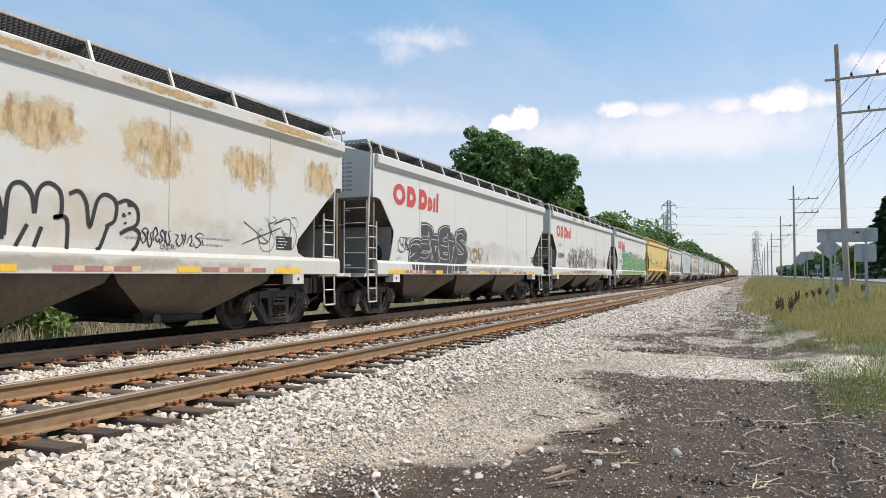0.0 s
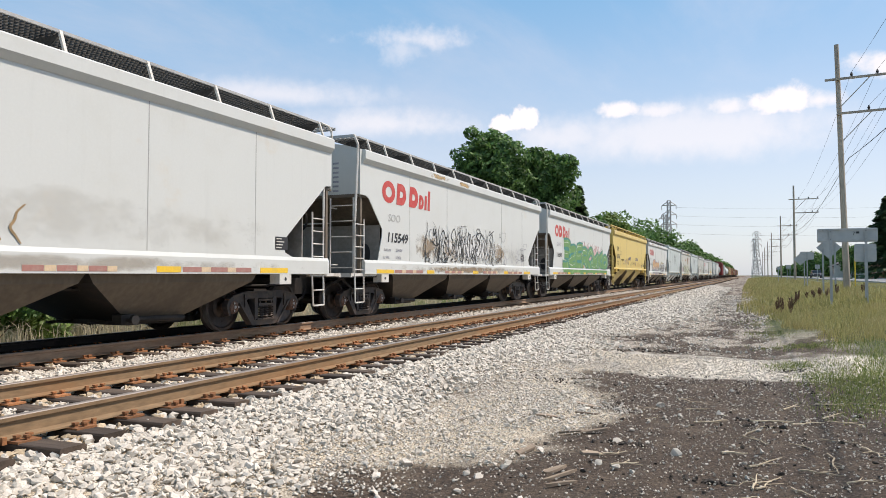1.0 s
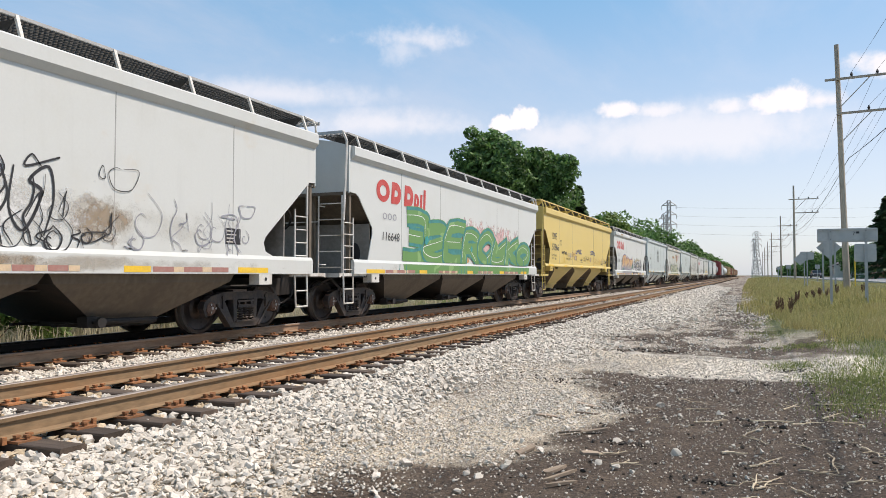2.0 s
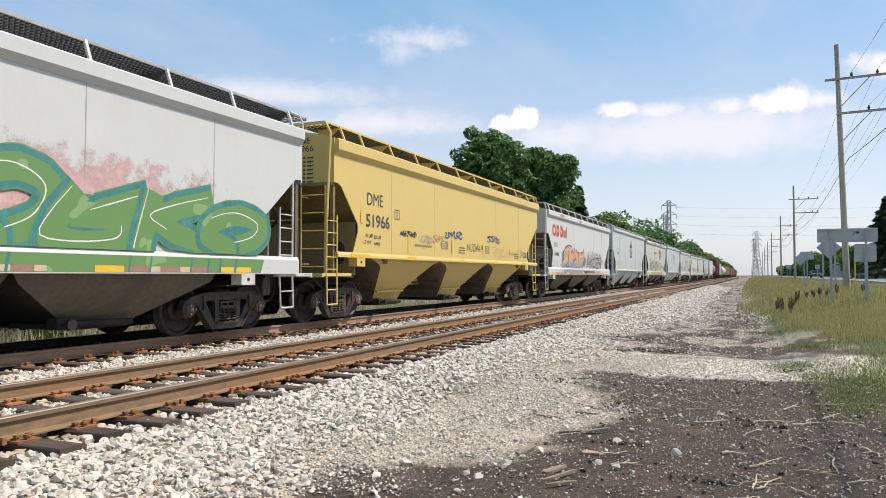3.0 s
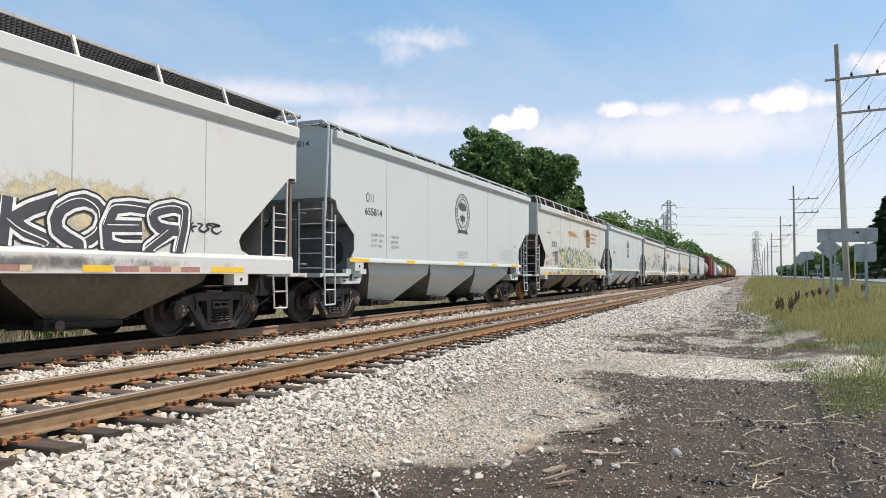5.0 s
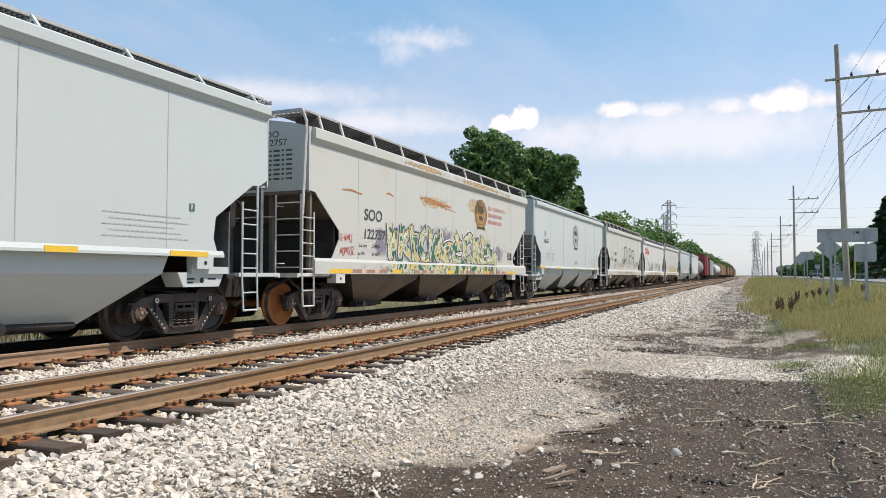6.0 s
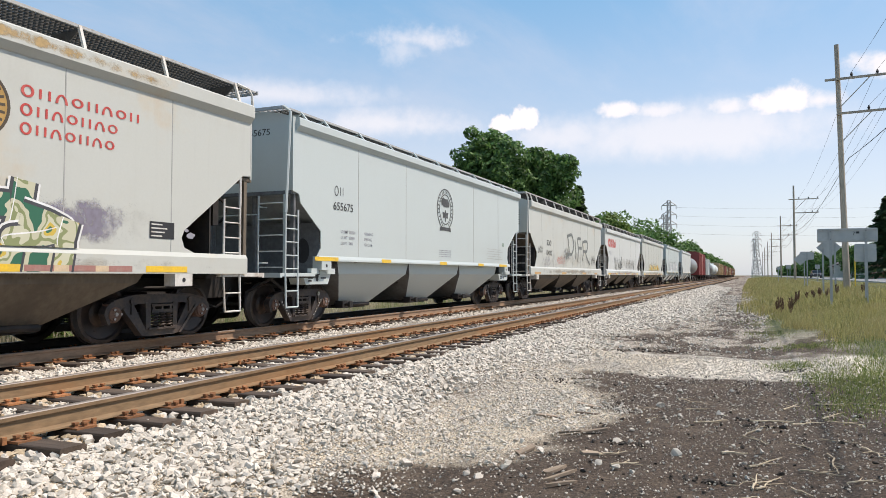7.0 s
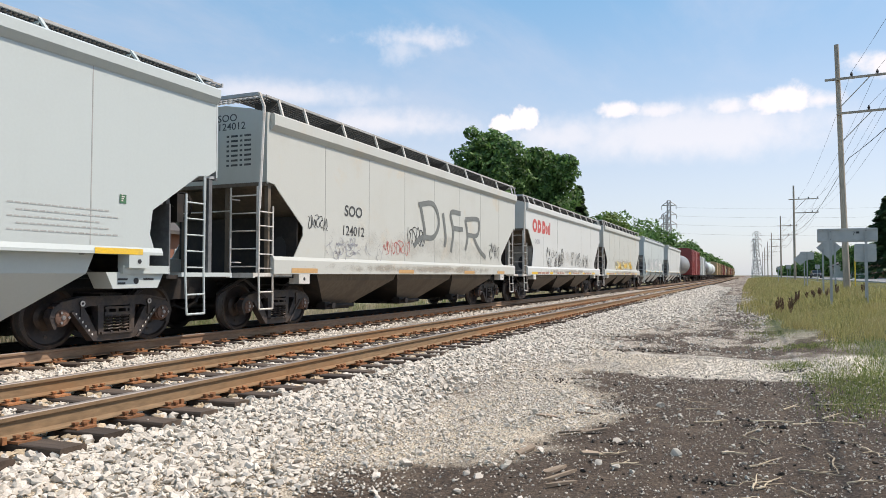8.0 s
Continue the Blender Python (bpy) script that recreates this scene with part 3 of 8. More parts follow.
def tree(x, y, h, w, seed, leaf, label, count=9000, size=0.26, trunk_h=0.3, group="", tall=1.0):
    rng = random.Random(seed)
    z0 = float(height(x, y))
    t = thing("tree", label, "tree", group, at=pose(x, y, z0))
    g = Geo()
    th = h * trunk_h
    r0 = 0.022 * h
    top = h * 0.8
    pts = [(rng.uniform(-0.02, 0.02) * h * k, rng.uniform(-0.02, 0.02) * h * k, top * k) for k in (0, 0.25, 0.5, 0.75, 1)]
    for i in range(4):
        g.rod(pts[i], pts[i + 1], r0 * (1 - 0.22 * i), 8, r0 * (1 - 0.22 * (i + 1)))
    lumps = []
    n = 17
    for i in range(n):
        a = i * 2.4 + rng.uniform(-0.4, 0.4)
        k = (i + 0.5) / n
        zc = th + (h - th) * (0.10 + 0.80 * k)
        prof = math.sin(math.pi * min(1, 0.16 + 0.80 * k ** (0.9 * tall))) ** 0.7
        rr = w * 0.5 * prof * rng.uniform(0.35, 0.75)
        p = (rr * math.cos(a), rr * math.sin(a), zc)
        s = w * rng.uniform(0.15, 0.23) * (0.75 + 0.45 * prof)
        s = min(s, h - zc + 0.15 * s)
        lumps.append((*p, s))
        base = pts[min(3, int(k * 3.2))]
        g.rod(base, p, r0 * 0.38, 5, r0 * 0.1)
        for _ in range(3):
            q = tuple(p[j] + rng.uniform(-0.85, 0.85) * s for j in range(3))
            lumps.append((q[0], q[1], min(q[2], h * 0.97), s * rng.uniform(0.3, 0.5)))
            g.rod(p, q, r0 * 0.12, 4, r0 * 0.04)
    part("trunk", g, M["bark"], t, "rough brown bark")
    v, f = leaf_cloud(lumps, count, size, seed)
    part("crown", big_mesh("crown", v, f, leaf), None, t)
    return t


def conifer(x, y, h, w, seed, group=""):
    z0 = float(height(x, y))
    t = thing("conifer", "dark green spruce with drooping tiers", "tree", group, at=pose(x, y, z0))
    rng = np.random.default_rng(seed)
    part("trunk", Geo().rod((0, 0, 0), (0, 0, h * 0.97), 0.018 * h, 8, 0.01), M["bark"], t)
    n = 5200
    k = rng.random(n) ** 0.75
    tier = np.floor(k * 13) / 13 + 0.02
    rad = w * 0.5 * (1 - tier) ** 0.85 * (0.85 + 0.3 * np.sin(tier * 91)) * (0.25 + 0.75 * np.sqrt(rng.random(n)))
    a = rng.random(n) * 2 * np.pi
    rad = rad * (0.8 + 0.25 * np.sin(a * 5 + tier * 40))
    c = np.stack([rad * np.cos(a), rad * np.sin(a), h * (0.07 + 0.93 * tier) - 0.18 * rad + rng.normal(size=n) * 0.015 * h], 1)
    out = np.stack([np.cos(a), np.sin(a), -0.35 + 0 * a], 1)
    side = np.stack([-np.sin(a), np.cos(a), rng.normal(size=n) * 0.4], 1)
    s = 0.035 * h * (0.5 + rng.random(n))[:, None]
    v = np.stack([c - out * s, c - side * s * 0.5, c + out * s, c + side * s * 0.5], 1).reshape(-1, 3)
    part("crown", big_mesh("crown", v, np.arange(n * 4).reshape(-1, 4), M["leaf_dark"]), None, t)


def bush(x, y, h, w, seed, leaf, count=1500, size=0.09, label="leafy green bush beyond the tracks"):
    rng = random.Random(seed)
    z0 = float(height(x, y))
    t = thing("bush", label, "bush", "bushes beside the line", at=pose(x, y, z0))
    lumps, g = [], Geo()
    for i in range(10):
        a = i * 2.4
        rr = w * 0.38 * rng.random() ** 0.5
        p = (rr * math.cos(a), rr * math.sin(a), h * rng.uniform(0.3, 0.75))
        lumps.append((*p, min(w, h) * rng.uniform(0.16, 0.3)))
        g.rod((rr * 0.2 * math.cos(a), rr * 0.2 * math.sin(a), 0), p, 0.02, 5, 0.006)
    part("stem", g, M["bark"], t)
    v, f = leaf_cloud(lumps, count, size, seed)
    part("crown", big_mesh("crown", v, f, leaf), None, t)


BIG = "broad oak with dense dark green summer crown"
tree(-24.6, 68.0, 16.6, 9.4, 3, M["leaf"], BIG, 52000, 0.19)
tree(-19.8, 72.5, 15.0, 8.4, 8, M["leaf"], "rounded oak with dense dark green crown", 42000, 0.19)


def far_woods():
    """The wood along the far side of the line: one sheet of stuff that nobody could count."""
    rng = np.random.default_rng(5)
    V, F, o = [], [], 0
    for y in np.arange(0, 900, 7.0):
        for row in range(2):
            x = (-23 if y > 100 else -34) - row * 7 + rng.uniform(-2, 2)
            h = (13.0 + 1.2 * np.sin(y * 0.05) + rng.uniform(-2, 1.5)) * (0.55 if y < 100 else 0.85 if y < 150 else 1.0) + row
            base = float(height(x)) - 0.3
            lumps = [(x + rng.uniform(-3, 3), y + rng.uniform(-3, 3), base + h * rng.uniform(0.25, 0.85), h * rng.uniform(0.14, 0.24)) for _ in range(9)]
            big = 0.20 + y * 0.0012
            v, f = leaf_cloud(lumps, int(max(500, 2600 - y * 4.0)), big, int(y * 10) + row)
            V.append(v), F.append(f + o)
            o += len(v)
    ob = new("woods", big_mesh("woods", np.concatenate(V), np.concatenate(F), M["leaf"]))
    tagged(ob, "dense green wood along the far side of the line", "woods", kind="stuff")
    V, F, o = [], [], 0
    for i, y in enumerate(np.arange(150, 900, 11.0)):
        for row in range(2):
            x = 34 + row * 8 + rng.uniform(-4, 4) + (14 if y < 220 else 0)
            h = 8.5 + rng.uniform(-2, 2.5)
            lumps = [(x + rng.uniform(-3, 3), y + rng.uniform(-3, 3), 0.8 + h * rng.uniform(0.2, 0.85), h * rng.uniform(0.15, 0.25)) for _ in range(9)]
            v, f = leaf_cloud(lumps, int(max(300, 1200 - y * 1.5)), 0.32 + y * 0.0016, 7000 + i * 2 + row)
            V.append(v), F.append(f + o)
            o += len(v)
    ob = new("woods", big_mesh("woods", np.concatenate(V), np.concatenate(F), M["leaf"]))
    tagged(ob, "green trees beyond the road, far off", "woods", kind="stuff")


far_woods()
conifer(-17.3, 78.0, 11.6, 4.0, 14)
tree(-19.5, 108.0, 11.0, 8.6, 21, M["leaf_light"], "yellow-green young tree in front of the wood", 9000, 0.24)
conifer(19.6, 128.0, 13.0, 11.0, 4)


# ---- poles, wires, towers ----
def pole(x, y, h, first):
    z0 = float(height(x, y)) - 0.1
    lean = pose(x, y, z0, 0, -1.2 if first else 0, 0)
    t = thing("utility_pole", "weathered wooden utility pole with two crossarms" if first else "distant wooden utility pole with two crossarms",
              "utility pole", "poles along the road", at=lean)
    part("pole", Geo().rod((0, 0, 0), (0, 0, h), 0.20, 12, 0.13), M["pole"], t)
    arms = []
    for k, (za, half) in enumerate(((h - 2.25, 2.15), (h - 4.45, 1.85))):
        off = 1.4 if k == 0 else 1.7
        arm = part("crossarm", Geo().box(off - half, -0.24, za - 0.07, off + half, -0.14, za + 0.07), M["pole"], t)
        part("brace", Geo().rod((0.1, -0.2, za - 1.75), (1.75, -0.2, za - 0.05), 0.03), M["pole"], t)
        for dx in (-0.65, 0.75, 2.05) if k == 0 else (-0.1, 0.95, 1.75):
            part("insulator", Geo().lathe([(0, 0.0), (0, 0.06), (0.06, 0.07), (0.09, 0.05), (0.13, 0.09), (0.2, 0.06), (0.26, 0.05), (0.28, 0.0)], 8, "z", (off + dx, -0.19, za + 0.07)), M["wire"], arm)
            arms.append(lean @ Vector((off + dx, -0.19, za + 0.35)))
    return t, arms


POLES = [(5.55, 51.0, 15.7), (6.6, 128, 15.4), (6.7, 186, 14.8), (6.6, 262, 15), (6.8, 330, 15), (6.8, 400, 15), (7, 480, 15)]


def wires():
    last = None
    posts = [(5.4, -14.0, 15.7)] + POLES
    for i, (x, y, h) in enumerate(posts):
        _, arms = pole(x, y, h, i == 1)
        if last:
            for a, b in zip(last, arms):
                g = Geo()
                pts = [a.lerp(b, k / 14) - Vector((0, 0, 1.1 * 4 * (k / 14) * (1 - k / 14))) for k in range(15)]
                g.cable(pts, 0.009, 5)
                solid("power_line", g, M["wire"], "thin dark power line sagging between poles", "cable", "power lines")
        last = arms
    # heavier telephone cables lower down
    for dz, r in ((-7.4, 0.018),):
        for (x0, y0, h0), (x1, y1, h1) in zip(posts, posts[1:]):
            a = Vector((x0 + 0.22, y0, float(height(x0)) + h0 + dz))
            b = Vector((x1 + 0.22, y1, float(height(x1)) + h1 + dz))
            g = Geo()
            g.cable([a.lerp(b, k / 14) - Vector((0, 0, 1.0 * 4 * (k / 14) * (1 - k / 14))) for k in range(15)], r, 5)
            solid("telephone_cable", g, M["wire"], "thick black telephone cable slung under the crossarms", "cable", "telephone cables")


wires()


def lattice_tower(x, y, h, w):
    t = thing("lattice_tower", "grey steel lattice transmission tower far off", "pylon", "pylons", at=pose(x, y, float(height(x)) - 0.2))
    g = Geo()
    wid = lambda z: w * (1 - 0.72 * min(1, z / (0.72 * h)))
    lev = [h * k / 11 for k in range(12)]
    r = 0.0045 * h
    cor = lambda z: [(sx * wid(z) / 2, sy * wid(z) / 2, z) for sx, sy in ((-1, -1), (1, -1), (1, 1), (-1, 1))]
    for a, b in zip(lev, lev[1:]):
        A, B = cor(a), cor(b)
        for i in range(4):
            g.rod(A[i], B[i], r * 1.3, 4)
            g.rod(A[i], B[(i + 1) % 4], r * 0.7, 4)
            g.rod(A[(i + 1) % 4], B[i], r * 0.7, 4)
            g.rod(B[i], B[(i + 1) % 4], r * 0.7, 4)
    part("mast", g, M["galv"], t)
    for z in (0.70, 0.82, 0.94):
        a = Geo()
        for s in (-1, 1):
            e = (s * 0.085 * h * (1.1 - 0.3 * (z - 0.7)), 0, z * h)
            for c in cor(z * h)[1:3] if s > 0 else (cor(z * h)[0], cor(z * h)[3]):
                a.rod(c, e, r, 4)
            a.rod((s * wid(z * h) / 2, 0, z * h + 0.045 * h), e, r, 4)
            a.rod(e, (e[0], 0, e[2] - 0.05 * h), r, 5)
        part("crossarm", a, M["galv"], t)


lattice_tower(-30.0, 301, 32, 4.6)
lattice_tower(-32.6, 310, 27, 4.0)
lattice_tower(4.2, 525, 31, 6.5)
lattice_tower(3.6, 640, 31, 6.5)
lattice_tower(5.0, 800, 32, 6.5)
for i, z in enumerate((29.0, 25.5, 22.0, 18.5)):
    g = Geo()
    a, b = Vector((-27.5, 301, z)), Vector((150, 330, z + 4))
    g.cable([a.lerp(b, k / 16) - Vector((0, 0, 3.5 * 4 * (k / 16) * (1 - k / 16))) for k in range(17)], 0.02, 4)
    solid("transmission_line", g, M["wire"], "thin far transmission line hung from the pylon", "cable", "transmission lines")


# ---- the train ----
SPEED = 17.35
CACHE = {}


def cached(key, make):
    if key not in CACHE:
        CACHE[key] = make()
    return CACHE[key]


WR = 0.457


def wheelset_mesh():
    g = Geo()
    for s in (-1, 1):
        g.lathe([(s * 0.66, 0.09), (s * 0.70, 0.16), (s * 0.735, 0.38), (s * 0.70, 0.405), (s * 0.683, WR + 0.026), (s * 0.715, WR + 0.022), (s * 0.735, WR + 0.004), (s * 0.825, WR - 0.004),
                 (s * 0.832, 0.40), (s * 0.80, 0.375), (s * 0.765, 0.20), (s * 0.80, 0.15), (s * 0.82, 0.09)], 40)
        for i in range(3):
            a = i * 2.094 + 0.4
            g.rod((s * 0.775, 0.28 * math.cos(a), 0.28 * math.sin(a)), (s * 0.792, 0.28 * math.cos(a), 0.28 * math.sin(a)), 0.025, 8)
    g.lathe([(-1.02, 0.0), (-1.02, 0.07), (-0.85, 0.075), (-0.8, 0.09), (0.8, 0.09), (0.85, 0.075), (1.02, 0.07), (1.02, 0.0)], 16)
    me = g.mesh("wheelset", [M["wheel"], M["tread"]])
    for p in me.polygons:
        r = math.hypot(p.center.y, p.center.z)
        if r > 0.435 and abs(p.center.x) > 0.73:
            p.material_index = 1
    return me


def side_frame_mesh():
    # truck side casting, seen from the side: y along, z up
    g = Geo()
    x0, x1 = 0.96, 1.09
    top = [(-1.13, 0.46), (-1.10, 0.56), (-0.98, 0.66), (-0.60, 0.735), (0.60, 0.735), (0.98, 0.66), (1.10, 0.56), (1.13, 0.46), (0.98, 0.46), (0.93, 0.52), (0.74, 0.52), (0.5, 0.60), (-0.5, 0.60), (-0.74, 0.52), (-0.93, 0.52), (-0.98, 0.46)]
    g.prism(top, x0, x1, "x")
    bot = [(-0.80, 0.55), (-0.56, 0.57), (-0.36, 0.24), (-0.28, 0.20), (0.28, 0.20), (0.36, 0.24), (0.56, 0.57), (0.80, 0.55), (0.40, 0.10), (0.30, 0.08), (-0.30, 0.08), (-0.40, 0.10)]
    g.prism(bot, x0 + 0.01, x1 - 0.005, "x")
    for s in (-1, 1):
        g.prism([(s * 0.24, 0.18), (s * 0.33, 0.18), (s * 0.35, 0.62), (s * 0.24, 0.62)], x0 + 0.01, x1 + 0.012, "x")
        g.prism([(s * 1.13, 0.47), (s * 1.05, 0.30), (s * 1.01, 0.30), (s * 1.01, 0.5)], x0, x1 - 0.01, "x")
        g.box(x0, s * 0.62 - 0.02, 0.44, x1 + 0.025, s * 0.62 + 0.02, 0.62)
    g.box(x0 - 0.02, -0.23, 0.45, x1 + 0.03, 0.23, 0.50).box(x0 - 0.02, -0.23, 0.55, x1 + 0.03, 0.23, 0.585)     # bolster end
    for y in (-0.20, -0.02, 0.16):
        g.box(x0 - 0.02, y, 0.49, x1 + 0.02, y + 0.04, 0.56)
    for s in (-1, 1):
        # raised lips round the casting
        g.prism([(s * 0.98, 0.645), (s * 0.98, 0.67), (s * 0.60, 0.745), (s * 0.60, 0.72)], x0 - 0.01, x1 + 0.02, "x")
        g.prism([(s * 0.80, 0.53), (s * 0.76, 0.55), (s * 0.37, 0.10), (s * 0.42, 0.09)], x0, x1 + 0.018, "x")
        g.rod((x1, s * 0.62, 0.645), (x1 + 0.03, s * 0.62, 0.645), 0.045, 10)
    g.box(x0 - 0.01, -0.60, 0.72, x1 + 0.02, 0.60, 0.745)
    g.box(x0 - 0.02, -0.30, 0.18, x1 + 0.05, 0.30, 0.21)     # spring seat
    return g.mesh("side_frame", M["truck_steel"])


def spring_mesh():
    g = Geo()
    for dy in (-0.15, 0.0, 0.15):
        pts = [(1.08 + 0.062 * math.cos(a), dy + 0.062 * math.sin(a), 0.21 + 0.25 * a / (5.5 * 2 * math.pi)) for a in np.linspace(0, 5.5 * 2 * math.pi, 56)]
        g.path(pts, 0.014, 4)
    return g.mesh("spring_nest", M["truck_steel"])


def bearing_mesh():
    g = Geo()
    g.lathe([(0.90, 0.0), (0.90, 0.135), (1.06, 0.135), (1.075, 0.12), (1.10, 0.115), (1.115, 0.07), (1.115, 0.0)], 14)
    for i in range(3):
        a = i * 2.094
        g.rod((1.10, 0.08 * math.cos(a), 0.08 * math.sin(a)), (1.135, 0.08 * math.cos(a), 0.08 * math.sin(a)), 0.022, 6)
    g.box(0.97, -0.14, 0.07, 1.08, 0.14, 0.16)
    g.lathe([(1.115, 0.035), (1.13, 0.03), (1.132, 0.0)], 8)
    me = g.mesh("bearing_cap", [M["rust_cap"], M["tread"]])
    for p in me.polygons:
        if p.center.x > 1.121:
            p.material_index = 1
    return me


def stencil_mesh():
    g = Geo()
    for q in (-1, 1):
        g.lathe([(1.118, 0.0), (1.122, 0.040), (1.118, 0.045)], 12, "x", (0, q * 0.62, 0.645))
        for i in range(6):
            y, z = q * (0.72 - 0.055 * i), 0.485 - 0.062 * i
            g.add([(1.112, y - 0.012, z), (1.112, y + 0.012, z), (1.112, y + 0.012, z + 0.03), (1.112, y - 0.012, z + 0.03)], [(0, 1, 2, 3)])
    return g.mesh("stencil", M["white_fit"])


WHEELS = []


def truck(car, yc, moving, stencilled=False):
    for s, flip in ((1, pose(0, yc, 0)), (-1, pose(0, yc, 0, 0, 0, 180))):
        fr = part("side_frame", cached("sf", side_frame_mesh), None, car, at=flip)
        part("spring_nest", cached("sp", spring_mesh), None, fr)
        if stencilled:
            part("stencil", cached("stencil", stencil_mesh), None, fr, "white stencilled marks and pale bolt heads")
        for dy in (-0.93, 0.93):
            part("bearing_cap", cached("bc", bearing_mesh), None, fr, "rust-brown bearing end cap", at=pose(0, dy, WR))
    part("bolster", cached("bol", lambda: Geo().box(-0.97, -0.2, 0.48, 0.97, 0.2, 0.78).box(-0.4, -0.4, 0.70, 0.4, 0.4, 0.84).mesh("bolster", M["steel_and_shade"])), None, car, at=pose(0, yc, 0))
    for dy in (-0.93, 0.93):
        w = part("wheelset", cached("ws", wheelset_mesh), None, car, at=pose(0, yc + dy, WR))
        if moving:
            WHEELS.append((w, yc + dy))


def ladder_geo(x, y0, y1, z0, z1, n, stile=0.022, along="y"):
    g = Geo()
    P = (lambda t, z: (x, t, z)) if along == "y" else (lambda t, z: (t, x, z))
    for t in (y0, y1):
        g.rod(P(t, z0), P(t, z1), stile, 6)
    for i in range(n):
        z = z0 + (z1 - z0) * (i + 0.5) / n
        g.rod(P(y0, z), P(y1, z), 0.014, 6)
    return g


STYLES = {
    "cp": dict(length=15.36, eave=(3.71, 4.03), sill=(1.08, 1.40), sill_out=0.035, walk=4.335, wx=1.53, end=2.94, bays=3, under="grime", rails=True),
    "soo": dict(length=15.36, eave=(3.83, 4.16), sill=(1.08, 1.40), sill_out=0.035, walk=4.50, wx=1.53, end=2.80, bays=3, under="grime", rails=True),
    "grey": dict(length=15.02, eave=(3.98, 4.25), sill=(1.36, 1.45), sill_out=0.03, walk=4.43, wx=1.48, end=2.73, bays=3, under="own", rails=False),
    "yellow": dict(length=16.2, eave=(3.74, 4.09), sill=(1.46, 1.56), sill_out=0.03, walk=4.42, wx=1.50, end=3.08, bays=3, under="own", rails=True),
}
# outlines of the cut-away at the two ends of a side sheet: y from the end, z
NOTCH = {
    "cp": (((1.00, 2.05), (1.00, 2.20), (0.32, 2.90), (0.20, 2.95), (-0.10, 2.96)), ((0.0, 2.99), (0.20, 2.97), (1.63, 1.78), (1.69, 1.66), (1.63, 1.50))),
    "soo": (((1.09, 1.85), (1.09, 2.04), (0.30, 2.66), (0.14, 2.80), (-0.10, 2.83)), ((0.0, 2.86), (0.20, 2.84), (1.63, 1.78), (1.69, 1.66), (1.63, 1.50))),
    "grey": (((0.92, 1.62), (0.92, 1.99), (0.18, 2.52), (0.12, 2.70), (-0.10, 2.75)), ((0.0, 2.84), (0.20, 2.72), (0.42, 2.70), (1.39, 2.05), (1.44, 1.68))),
    "yellow": (((1.01, 2.07), (0.99, 2.25), (0.26, 3.04), (0.12, 3.10), (-0.05, 3.11)), ((0.0, 3.05), (0.20, 3.0), (1.50, 1.98), (1.56, 1.86), (1.50, 1.70))),
}
HALF = 1.60


def side_poly(style):
    S, (a, b) = STYLES[style], NOTCH[style]
    L, zs, ze = S["length"], S["sill"][1], S["eave"][1]
    return [(0.78, zs), *a, (a[-1][0], ze), (L, ze), *((L - y, z) for y, z in b), (L - 1.35, zs)]


